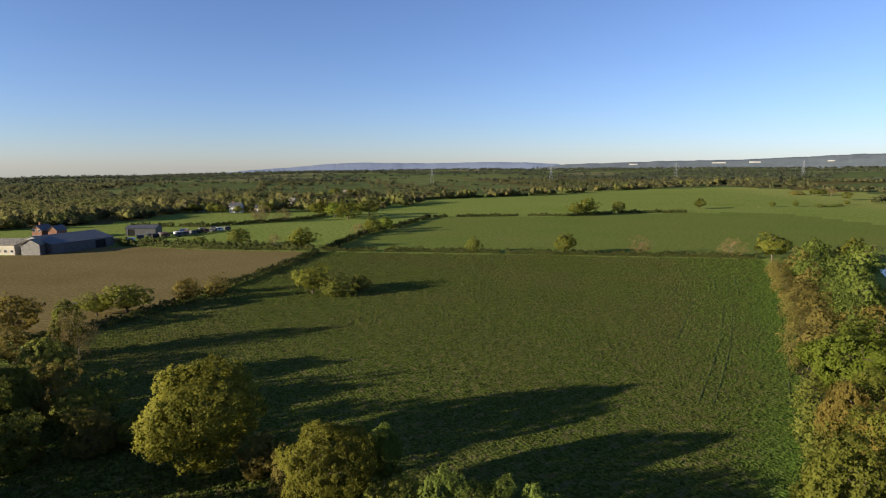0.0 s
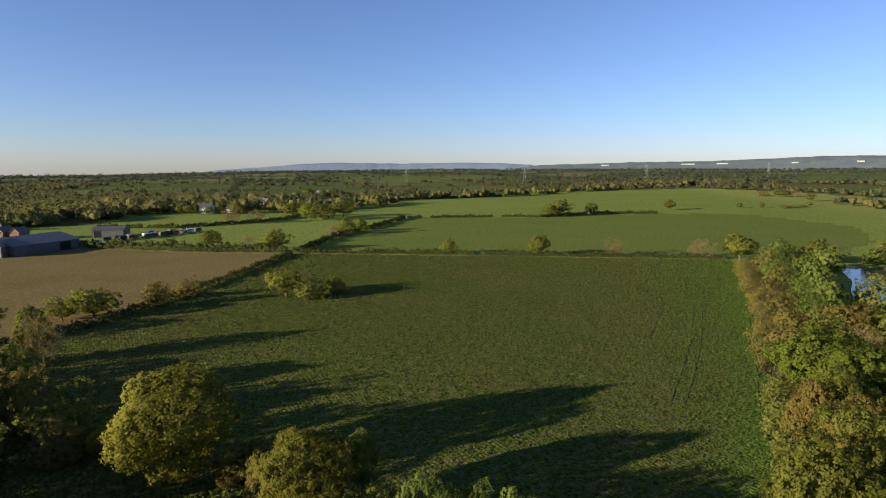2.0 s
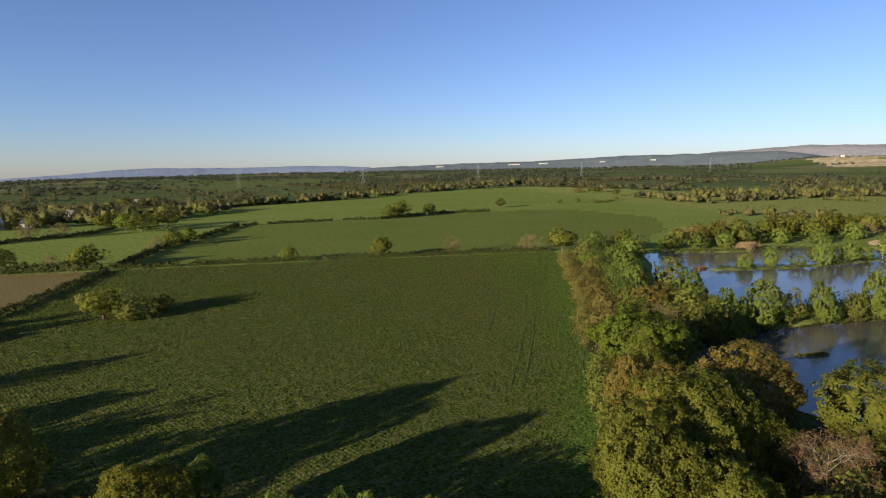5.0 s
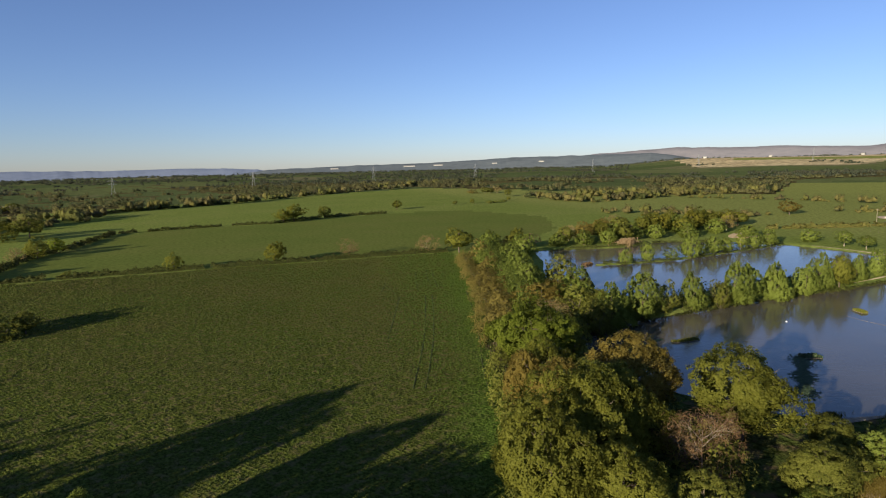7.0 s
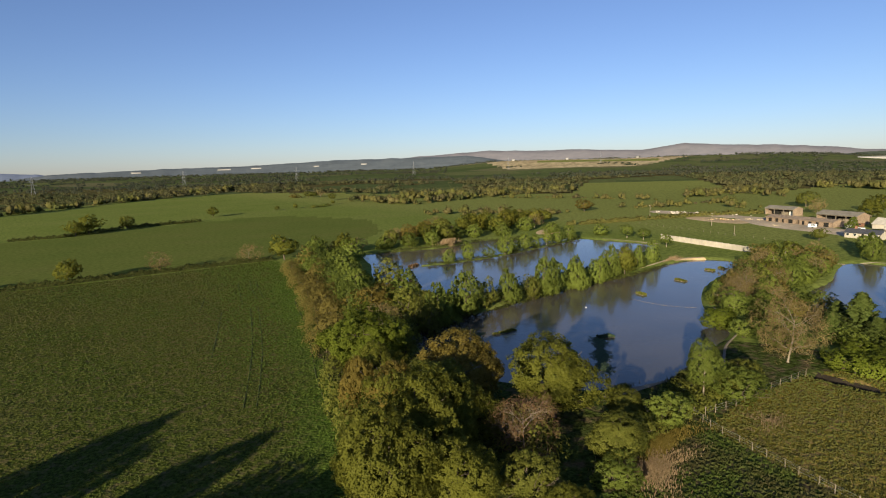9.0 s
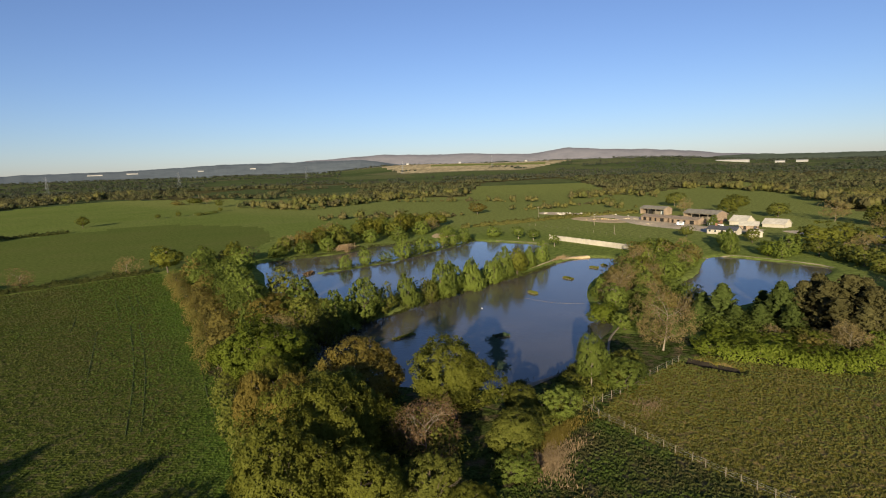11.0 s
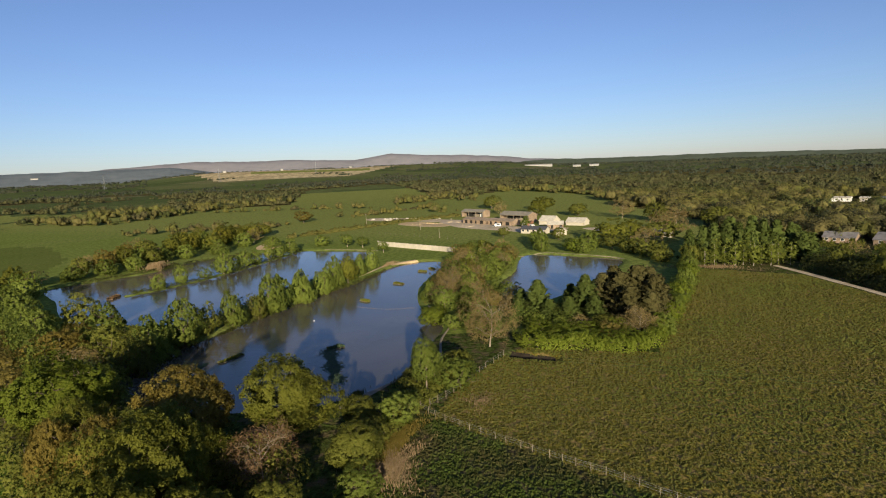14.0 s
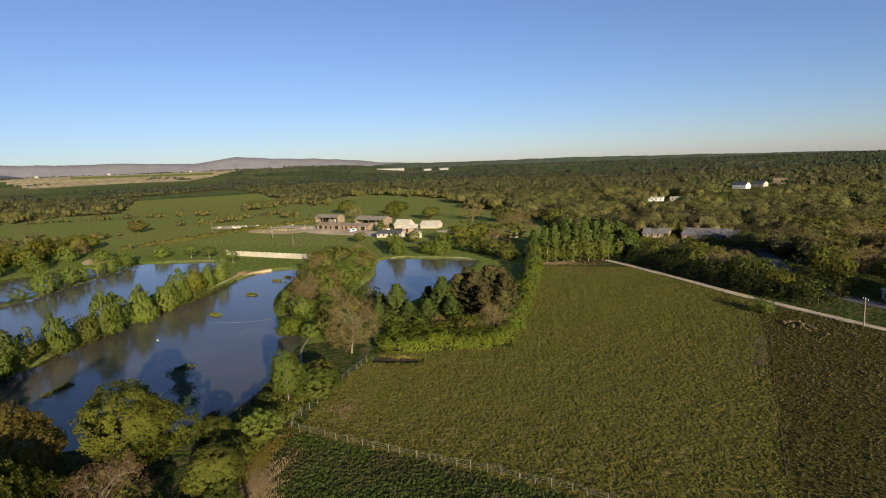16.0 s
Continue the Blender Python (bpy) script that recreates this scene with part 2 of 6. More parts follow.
M_SLATE = sheet_mat("slate_roof", (0.172, 0.163, 0.163), 2.0, 0.85)
M_GRAVEL = plain_mat("pale_gravel", (0.533, 0.43, 0.284), 0.25, 0.9, 0.95)
M_PATH = plain_mat("trodden_path", (0.258, 0.215, 0.155), 0.3, 0.9, 0.95)
M_TARMAC = plain_mat("worn_tarmac", (0.12, 0.116, 0.112), 0.2, 0.9, 0.9)
M_EARTH = plain_mat("dark_earth", (0.0301, 0.0241, 0.0172), 0.3, 0.9, 0.95)
M_DRY = leaf_mat("dry_stalks", (0.189, 0.133, 0.0688), (0.241, 0.172, 0.0946), (0.301, 0.228, 0.133), 0.2)
M_WATER = water_mat()
M_BARK = plain_mat("grey_brown_bark", (0.103, 0.0817, 0.0602), 0.35, 6.0, 0.95)
M_BIRCH_BARK = plain_mat("birch_bark", (0.31, 0.275, 0.224), 0.2, 5.0, 0.9)
M_PALE_BARK = plain_mat("pale_bark", (0.215, 0.181, 0.133), 0.3, 5.0, 0.9)
L_OAK = leaf_mat("oak_leaves_new", (0.129, 0.135, 0.0179), (0.157, 0.163, 0.0246), (0.179, 0.185, 0.0341), 0.58)
L_GOLD = leaf_mat("golden_oak_leaves", (0.151, 0.145, 0.0172), (0.185, 0.176, 0.0241), (0.211, 0.201, 0.0344), 0.58)
L_GREEN = leaf_mat("fresh_green_leaves", (0.108, 0.139, 0.013), (0.15, 0.184, 0.0195), (0.174, 0.204, 0.0303))
L_DEEP = leaf_mat("deep_green_leaves", (0.117, 0.129, 0.0202), (0.147, 0.154, 0.0275), (0.167, 0.172, 0.0368))
L_RUST = leaf_mat("rusty_buds", (0.171, 0.131, 0.0275), (0.202, 0.158, 0.0349), (0.226, 0.184, 0.0441), 0.55)
L_WILLOW = leaf_mat("willow_leaves", (0.126, 0.161, 0.0258), (0.156, 0.191, 0.0344), (0.18, 0.216, 0.0473), 0.55)
L_BIRCH = leaf_mat("birch_leaves", (0.164, 0.193, 0.0327), (0.204, 0.233, 0.0409), (0.237, 0.262, 0.0533), 0.6)
L_BARE = leaf_mat("twigs_with_buds", (0.157, 0.115, 0.0454), (0.194, 0.147, 0.0568), (0.218, 0.172, 0.0681), 0.3)
L_RED = leaf_mat("reddish_twigs", (0.086, 0.0516, 0.0258), (0.12, 0.0731, 0.0361), (0.146, 0.0946, 0.043), 0.15)
L_OLIVE = leaf_mat("olive_thicket", (0.18, 0.15, 0.0378), (0.204, 0.169, 0.0435), (0.227, 0.189, 0.0511), 0.55)
L_FIR = leaf_mat("fir_needles", (0.0572, 0.078, 0.0169), (0.073, 0.0957, 0.0212), (0.0859, 0.107, 0.0271), 0.35)
L_PINE = leaf_mat("pine_needles", (0.0707, 0.0649, 0.0235), (0.0913, 0.0832, 0.0299), (0.112, 0.0997, 0.038), 0.3)
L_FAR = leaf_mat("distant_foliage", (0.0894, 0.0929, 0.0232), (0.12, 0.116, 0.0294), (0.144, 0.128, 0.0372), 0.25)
L_WOOD = wood_mat("mixed_spring_wood", [(0.0526, 0.0677, 0.0291), (0.111, 0.124, 0.0414), (0.162, 0.165, 0.0479), (0.171, 0.15, 0.062), (0.188, 0.179, 0.0517), (0.13, 0.116, 0.0564), (0.062, 0.0733, 0.032)], 0.07)
# Greyer, duller tones than the near wood: distance haze put into the colour.
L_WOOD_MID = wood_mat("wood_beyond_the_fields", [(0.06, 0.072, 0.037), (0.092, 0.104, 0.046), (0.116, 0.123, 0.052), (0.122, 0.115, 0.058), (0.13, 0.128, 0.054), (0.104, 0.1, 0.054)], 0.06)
L_WOOD_HAZED = wood_mat("hazed_distant_wood", [(0.0501, 0.0635, 0.0445), (0.0654, 0.0788, 0.052), (0.0784, 0.0894, 0.058), (0.0784, 0.0816, 0.058), (0.0877, 0.0955, 0.0605)], 0.03)
L_DARK_WATER = leaf_mat("dark_water_leaves", (0.0389, 0.0622, 0.0329), (0.0648, 0.0967, 0.0492), (0.0972, 0.131, 0.0656), 0.1)
L_HEDGE = leaf_mat("hedge_leaves", (0.0473, 0.0559, 0.0138), (0.0688, 0.0774, 0.0189), (0.0946, 0.0989, 0.0275), 0.25)
M_ROOF = sheet_mat("grey_sheet_roof", (0.224, 0.202, 0.163), 0.9, 0.95)
M_PALEROOF = sheet_mat("pale_sheet_roof", (0.458, 0.422, 0.352), 0.9, 0.95)
M_DUSTROOF = sheet_mat("dusty_brown_roof", (0.258, 0.202, 0.15), 0.9, 0.95)
M_DARKROOF = sheet_mat("dark_sheet_roof", (0.0688, 0.0688, 0.0731))
M_BRICK = plain_mat("weathered_brick", (0.249, 0.185, 0.129), 0.35, 1.5)
M_REDBRICK = plain_mat("red_brick", (0.22, 0.115, 0.075), 0.25, 1.5)
M_PLASTER = plain_mat("pale_plaster", (0.43, 0.387, 0.31), 0.12, 0.7)
M_WHITE = plain_mat("white_paint", (0.671, 0.662, 0.636), 0.08, 0.7)
M_SHEETWALL = sheet_mat("grey_wall_cladding", (0.129, 0.12, 0.112), 1.4)
# Black paint and tyres; for barn insides and doorways, shade put in the colour.
M_DARK = plain_mat("black_and_shaded_inside", (0.0215, 0.0206, 0.0189), 0.2, 1.0)
# Darker than the crop: trodden ground with the groove's shade painted in.
M_RUT = plain_mat("trodden_shaded_rut", (0.0533, 0.0654, 0.0189), 0.3, 0.9, 0.95)
M_SOIL = plain_mat("bare_brown_soil", (0.107, 0.0817, 0.0413), 0.4, 1.6, 0.95, 0.5)
M_LINE = plain_mat("fresh_green_growth", (0.0645, 0.0817, 0.0224), 0.3, 1.2, 0.95)
M_PALE_CLAD = plain_mat("pale_cladding", (0.31, 0.301, 0.284), 0.1, 0.05)
M_GLASS = plain_mat("window_glass", (0.03, 0.035, 0.04), 0.2, 0.5, 0.08, 0.0)
M_TIMBER = plain_mat("silvered_timber", (0.206, 0.172, 0.129), 0.3, 4.0)
M_STEEL = plain_mat("galvanised_steel", (0.361, 0.37, 0.378), 0.15, 2.0, 0.45, 0.1, 0.6)

# ---------------------------------------------------------------- the lie of the land


def smooth(v, lo, hi):
    u = np.clip((v - lo) / (hi - lo), 0.0, 1.0)
    return u * u * (3 - 2 * u)


PLAIN_AZ = (-180, -60, -37, -25, -15, 0, 30, 60, 85, 110, 125, 160, 180)
PLAIN_EL = (-0.6, -0.98, -0.97, -0.78, -0.55, -0.42, -0.36, -0.3, -0.33, -0.4, -0.45, -0.6, -0.6)


def round_outline(pts, n=10):
    """A closed, softly curved outline through a few corners (Catmull-Rom)."""
    p = np.array(pts, float)
    u = np.arange(n)[:, None] / n
    rows = []
    for i in range(len(p)):
        a, b, c, d = p[i - 1], p[i], p[(i + 1) % len(p)], p[(i + 2) % len(p)]
        rows.append(0.5 * (2 * b + (c - a) * u + (2 * a - 5 * b + 4 * c - d) * u**2 + (3 * b - a - 3 * c + d) * u**3))
    return np.concatenate(rows)


def inside(x, y, poly):
    poly = np.asarray(poly, float)
    r = np.zeros(np.shape(x), bool)
    for (x0, y0), (x1, y1) in zip(poly, np.roll(poly, -1, 0)):
        if y0 != y1:
            r ^= ((y0 > y) != (y1 > y)) & (x < (x1 - x0) * (y - y0) / (y1 - y0) + x0)
    return r


def edge_distance(x, y, poly, closed=True):
    poly = np.asarray(poly, float)
    ends = zip(poly, np.roll(poly, -1, 0)) if closed else zip(poly[:-1], poly[1:])
    best = np.full(np.shape(x), 1e9)
    for (x0, y0), (x1, y1) in ends:
        dx, dy = x1 - x0, y1 - y0
        u = np.clip(((x - x0) * dx + (y - y0) * dy) / (dx * dx + dy * dy + 1e-9), 0, 1)
        best = np.minimum(best, np.hypot(x - x0 - u * dx, y - y0 - u * dy))
    return best


POND_MAIN = round_outline([(82, 90), (96, 98), (111, 96), (150, 93), (181, 89), (214, 87), (226, 79), (222, 69), (190, 66), (172, 63), (155, 57), (141, 49), (131, 42), (112, 41), (99, 40), (89, 43), (79, 53), (75, 72)])
POND_NORTH = round_outline([(118, 143), (127, 161), (140, 178), (155, 201), (172, 196), (193, 188), (218, 190), (238, 178), (252, 165), (254, 140), (250, 114), (219, 109), (181, 108), (158, 111), (134, 109), (122, 117)])
POND_EAST = round_outline([(160, 30), (185, 38), (205, 37), (239, 40), (247, 35), (243, 20), (236, 1), (215, 3), (199, 8), (166, 19)])
SPIT = [(152, 160.5), (160, 157.5), (177, 153.5), (202, 152.2), (230, 153.5), (256, 154.5)]
PIT = [(112.6, 21), (111.4, 13)]
WATER_Z = -0.55


def pond_depth(x, y):
    """Metres inside the nearest pond's outline (negative: on land)."""
    best = np.full(np.shape(x), -1e9)
    for poly in (POND_MAIN, POND_NORTH, POND_EAST):
        lo, hi = poly.min(0) - 8, poly.max(0) + 8
        near = (x > lo[0]) & (x < hi[0]) & (y > lo[1]) & (y < hi[1])
        if near.any():
            xs, ys = x[near], y[near]
            d = edge_distance(xs, ys, poly) * np.where(inside(xs, ys, poly), 1, -1)
            if poly is POND_NORTH:
                d = np.minimum(d, edge_distance(xs, ys, SPIT, False) - 1.8)
            best[near] = np.maximum(best[near], d)
    return best


def land(x, y, fine=False):
    """Height of the ground."""
    x, y = np.asarray(x, float), np.asarray(y, float)
    r, az = np.hypot(x, y), np.degrees(np.arctan2(x, y))
    el = np.interp(az, PLAIN_AZ, PLAIN_EL)
    z = (36 + r * np.tan(np.radians(el))) * smooth(r, 500, 3600)
    z = z + smooth(r, 450, 900) * 3.0 * np.sin(x * 0.006 + 1) * np.sin(y * 0.005)
    z = z + 32 * smooth(r, 1700, 2950) * smooth(az, 42, 52) * (1 - smooth(az, 76, 86))
    d = pond_depth(x, y)
    z = z - 1.6 * smooth(d, -1.4, 1.6)
    z = z - 0.9 * smooth(-edge_distance(x, y, PIT, False), -2.2, -0.8)
    return z


def lump(x, y):
    """Tussocks and clods, of many sizes."""
    z = 0
    for k, (f, a) in enumerate(((0.9, 0.035), (1.7, 0.04), (2.9, 0.03), (0.35, 0.03))):
        t = 1.1 + 2.4 * k
        z = z + a * np.sin(f * (x * math.cos(t) + y * math.sin(t)) + 1.7 * np.sin(0.31 * f * (y * math.cos(t) - x * math.sin(t)) + k)) * np.sin(f * 0.83 * (y * math.cos(t + 0.7) - x * math.sin(t + 0.7)) + k)
    return z


FIELD_CROP = [(-53, 245), (121, 219), (113, 195), (83, 135), (64, 102), (50, 72), (38, 50), (-40, 52), (-75, 95), (-84, 120), (-71, 146), (-62, 185)]
FIELD_PASTURE = [(-51, 247), (121, 221), (150, 222), (215, 262), (262, 330), (250, 430), (187, 438), (136, 436), (88, 411), (27, 413), (-9, 407), (-30, 332), (-41, 313)]
FIELD_TAN = [(-54, 245), (-101, 251), (-134, 262), (-158, 262), (-180, 236), (-300, 200), (-300, 90), (-86, 118), (-73, 146), (-64, 185)]
FIELD_EAST = [(80, 28), (69, 4), (56, -22), (60, -34), (95, -50), (140, -69), (152, -74), (205, -55), (216, -22), (203, -20), (137, -11), (118.5, -7), (117.5, 19), (112, 23), (94, 27)]
FIELD_SOUTH = [(60, -34), (95, -50), (140, -69), (151, -74), (138, -80.5), (124, -86.5), (90, -102), (60, -150), (-20, -120), (20, -30)]

# where the open fields end and the trees begin, by compass bearing
EDGE_AZ = (-42, -36, -28, -25, -20, -13, -9, 0, 14, 26, 40, 49, 58, 60, 67, 72, 75, 80, 82.7, 86, 90, 95, 100, 115, 130)
EDGE_R = (420, 424, 440, 500, 545, 560, 660, 720, 860, 960, 800, 728, 760, 1150, 1240, 800, 740, 882, 979, 832, 500, 420, 320, 255, 210)


def lobed(rng, xy, h, r, k):
    """Each tree as a few heads of unequal height that grow into one another."""
    n = len(xy)
    at = np.repeat(xy, k, axis=0) + rng.normal(0, 0.42, (n * k, 2)) * np.repeat(r, k)[:, None]
    return at, np.repeat(h, k) * rng.uniform(0.55, 1.05, n * k), np.repeat(r, k) * rng.uniform(0.48, 0.76, n * k)


# the far plain is a patchwork: some plots open, with trees along their edges alone, the others wooded
def plots(x, y):
    """Whether a place lies in an open plot, and how far from the plot's edge."""
    t = 0.35 + 0.25 * np.sin(x * 0.0007) * np.sin(y * 0.0009 + 1)
    u, v = (x * np.cos(t) + y * np.sin(t)) / 260, (y * np.cos(t) - x * np.sin(t)) / 150
    v = v + 0.5 * np.floor(u) + 0.12 * np.sin(u * 5)
    i, j = np.floor(u), np.floor(v)
    chance = np.abs(np.sin(i * 12.9898 + j * 78.233) * 43758.5453) % 1
    az = np.degrees(np.arctan2(x, y))
    share = np.interp(az, [-45, -15, 0, 20, 45, 64, 95, 130], [0.25, 0.35, 0.45, 0.5, 0.4, 0.05, 0.05, 0.05])
    edge = np.minimum(np.minimum(u - i, i + 1 - u) * 260, np.minimum(v - j, j + 1 - v) * 150)
    return chance < share, edge


ZONES = [M_FAR, M_MEADOW, M_CROP, M_TAN, M_EAST, M_FLOOR, M_ROUGH, M_HAZED_STUBBLE, M_PASTURE]


def build_ground():
    az = np.radians(np.r_[np.arange(-46, 130, 0.48), np.arange(130, 314, 4.0)])
    r = np.r_[0.02, np.geomspace(1.5, 30, 16)[:-1], np.geomspace(30, 330, 215)[:-1], np.geomspace(330, 5300, 85)]
    A, R = np.meshgrid(az, r)
    X, Y = R * np.sin(A), R * np.cos(A)
    Z = land(X.ravel(), Y.ravel()).reshape(X.shape)
    Z += lump(X, Y) * (1 - smooth(R, 170, 330)) * 0.9 * smooth(-pond_depth(X.ravel(), Y.ravel()).reshape(X.shape), 0.3, 1.5)
    nr, na = X.shape
    i, j = np.meshgrid(np.arange(nr - 1), np.arange(na), indexing="ij")
    k = (j + 1) % na
    quads = np.stack([i * na + j, (i + 1) * na + j, (i + 1) * na + k, i * na + k], -1).reshape(-1, 4)[:, ::-1]
    co = np.stack([X, Y, Z], -1).reshape(-1, 3)
    c = co[quads].mean(1)
    cx, cy, cr = c[:, 0], c[:, 1], np.hypot(c[:, 0], c[:, 1])
    zone = np.where(cr > 1000, 0, 1)
    zone[inside(cx, cy, FIELD_PASTURE)] = 8
    zone[inside(cx, cy, FIELD_CROP)] = 2
    zone[inside(cx, cy, FIELD_TAN)] = 3
    zone[inside(cx, cy, FIELD_EAST)] = 4
    zone[inside(cx, cy, FIELD_SOUTH)] = 4
    caz = np.degrees(np.arctan2(cx, cy))
    zone[(zone == 1) & ((cr < 130) | ((caz > 97) & (cr < 420)))] = 6
    beyond = cr > np.interp(caz, EDGE_AZ, EDGE_R)
    zone[beyond & (cr < 1500)] = 5
    clear, rim = plots(cx, cy)
    zone[beyond & (cr > 620) & (cr < 2000) & clear & (rim > 6)] = 0
    zone[(caz > 48 + (3300 - cr) * 0.003) & (caz < 66 + (cr - 2400) * 0.006) & (cr > 2050) & (cr < 3300)] = 7
    zone[(caz > 55) & (caz < 66) & (cr > 2450) & (cr < 2620)] = 1
    me = bpy.data.meshes.new("ground")
    me.vertices.add(len(co))
    me.vertices.foreach_set("co", co.ravel())
    me.loops.add(quads.size)
    me.loops.foreach_set("vertex_index", quads.ravel())
    me.polygons.add(len(quads))
    me.polygons.foreach_set("loop_start", np.arange(0, quads.size, 4))
    for mat in ZONES:
        me.materials.append(mat)
    me.polygons.foreach_set("material_index", zone.astype(np.int32))
    me.polygons.foreach_set("use_smooth", np.ones(len(quads), bool))
    me.update(calc_edges=True)
    ob = new("ground", me)
    tagged(ob, "rolling farmland of green crop and tan pasture", "ground", kind="structure")
    return ob


def part(name, bm, material, parent=None, label=""):
    """A bmesh as one object, under a thing or under a part."""
    me = bpy.data.meshes.new(name)
    bm.to_mesh(me)
    bm.free()
    me.materials.append(material)
    ob = new(name, me)
    ob.parent = parent
    if label:
        tagged(ob, label)
    return ob


def quad_mesh(name, co, material, soft=None):
    """A mesh of loose leaves from an (n, corners, 3) array; soft gives each leaf the way its foliage faces as a whole."""
    n, k = co.shape[:2]
    me = bpy.data.meshes.new(name)
    me.vertices.add(n * k)
    me.vertices.foreach_set("co", np.ascontiguousarray(co, np.float32).ravel())
    me.loops.add(n * k)
    me.loops.foreach_set("vertex_index", np.arange(n * k, dtype=np.int32))
    me.polygons.add(n)
    me.polygons.foreach_set("loop_start", np.arange(0, n * k, k, dtype=np.int32))
    me.materials.append(material)
    if soft is not None:
        me.polygons.foreach_set("use_smooth", np.ones(n, bool))
    me.update(calc_edges=True)
    if soft is not None:
        me.normals_split_custom_set_from_vertices(np.repeat(soft, k, axis=0))
    return me


def leaves(rng, at, out, size, tilt=0.8, stretch=1.3):
    """Leaf sprays at places, facing roughly outwards."""
    n = len(at)
    nrm = out + rng.normal(0, tilt, (n, 3))
    nrm /= np.linalg.norm(nrm, axis=1, keepdims=True) + 1e-9
    ref = rng.normal(0, 1, (n, 3))
    u = np.cross(nrm, ref)
    u /= np.linalg.norm(u, axis=1, keepdims=True) + 1e-9
    v = np.cross(nrm, u)
    s = (np.asarray(size) * rng.uniform(0.6, 1.4, n))[:, None] * 0.5
    u, v = u * s * stretch, v * s
    k = rng.uniform(-0.3, 0.3, (n, 1)) * s
    return np.stack([at - u - v * 0.6, at + u * 0.3 - v + nrm * k, at + u + v * 0.5, at - u * 0.35 + v - nrm * k], 1)


def small_leaves(rng, at, out, size, tilt=0.5, stretch=1.2, ease=0.45):
    """Three-cornered leaves, and the ways that they face: between their own and that of the tuft they belong to."""
    n = len(at)
    out = out / (np.linalg.norm(out, axis=1, keepdims=True) + 1e-9)
    nrm = out + rng.normal(0, tilt, (n, 3))
    nrm /= np.linalg.norm(nrm, axis=1, keepdims=True) + 1e-9
    nrm *= np.where(np.sum(nrm * out, 1) < 0, -1, 1)[:, None]
    u = np.cross(nrm, rng.normal(0, 1, (n, 3)))
    u /= np.linalg.norm(u, axis=1, keepdims=True) + 1e-9
    v = np.cross(nrm, u)
    s = (np.asarray(size) * rng.uniform(0.6, 1.4, n))[:, None]
    c = np.stack([at - u * s * 0.5 * stretch - v * s * 0.4, at + u * s * 0.5 * stretch - v * s * 0.3, at + u * s * rng.uniform(-0.3, 0.3, (n, 1)) + v * s * 0.62], 1)
    face = out * (1 - ease) + nrm * ease
    return c, face / (np.linalg.norm(face, axis=1, keepdims=True) + 1e-9)


def water_sheet(name, poly, label):
    bm = bmesh.new()
    cx, cy = poly.mean(0)
    vs = [bm.verts.new((cx + (x - cx) * 1.0, cy + (y - cy) * 1.0, WATER_Z)) for x, y in poly]
    bm.faces.new(vs)
    bmesh.ops.triangulate(bm, faces=bm.faces[:])
    ob = part(name, bm, M_WATER)
    return tagged(ob, label, "pond", kind="structure")


def grown(poly, d):
    """The outline pushed outwards a little, so that the water runs under the bank."""
    p = np.asarray(poly)
    t = np.roll(p, -1, 0) - np.roll(p, 1, 0)
    n = np.stack([t[:, 1], -t[:, 0]], -1) / np.linalg.norm(t, axis=1, keepdims=True)
    area = np.sum(p[:, 0] * np.roll(p[:, 1], -1) - np.roll(p[:, 0], -1) * p[:, 1])
    return p + n * d * np.sign(area)


ground = build_ground()
water_sheet("water", grown(POND_MAIN, 0.5), "still blue fishing pond reflecting the sky")
water_sheet("water", grown(POND_NORTH, 0.5), "blue pond divided by a narrow grassy spit")
water_sheet("water", grown(POND_EAST, 0.5), "small blue pond beside dark conifers")


def strip(name, pts, width, material, label, category, lift=0.05, step=2.0):
    """A track that lies on the ground along a line."""
    p = np.array(pts, float)
    seg = np.linalg.norm(np.diff(p, axis=0), axis=1)
    s = np.r_[0, np.cumsum(seg)]
    u = np.arange(0, s[-1] + step, step).clip(0, s[-1])
    c = np.stack([np.interp(u, s, p[:, 0]), np.interp(u, s, p[:, 1])], -1)
    for _ in range(3):
        c[1:-1] = (c[:-2] + 2 * c[1:-1] + c[2:]) / 4
    t = np.gradient(c, axis=0)
    n = np.stack([-t[:, 1], t[:, 0]], -1) / (np.linalg.norm(t, axis=1, keepdims=True) + 1e-9)
    wob = np.interp(u, np.arange(0, s[-1] + 9, 6), np.random.default_rng(int(s[-1])).uniform(0.85, 1.15, len(np.arange(0, s[-1] + 9, 6))))
    bm = bmesh.new()
    rows = []
    for k, q in enumerate((-0.5, -0.17, 0.17, 0.5)):
        e = c + n * width * q * wob[:, None]
        z = land(e[:, 0], e[:, 1]) + lift + (0.06 if k in (1, 2) else -0.04)
        rows.append([bm.verts.new((*xy, h)) for xy, h in zip(e, z)])
    for a, b in zip(rows[:-1], rows[1:]):
        for k in range(len(a) - 1):
            bm.faces.new((a[k], b[k], b[k + 1], a[k + 1]))
    bmesh.ops.recalc_face_normals(bm, faces=bm.faces[:])
    for f in bm.faces:
        if f.normal.z < 0:
            f.normal_flip()
    ob = part(name, bm, material)
    return tagged(ob, label, category, kind="structure")


strip("track", [(222, -51), (210, -56), (185, -65), (157, -74), (138, -82), (124, -88), (90, -104)], 2.6, M_GRAVEL, "pale gravel farm track along the field edge", "track", 0.12)
strip("road", [(120, -108), (142, -101), (158, -96), (173, -98), (201, -105), (254, -121), (294, -128), (340, -132)], 5.0, M_TARMAC, "grey tarmac lane between trees", "road", 0.12)
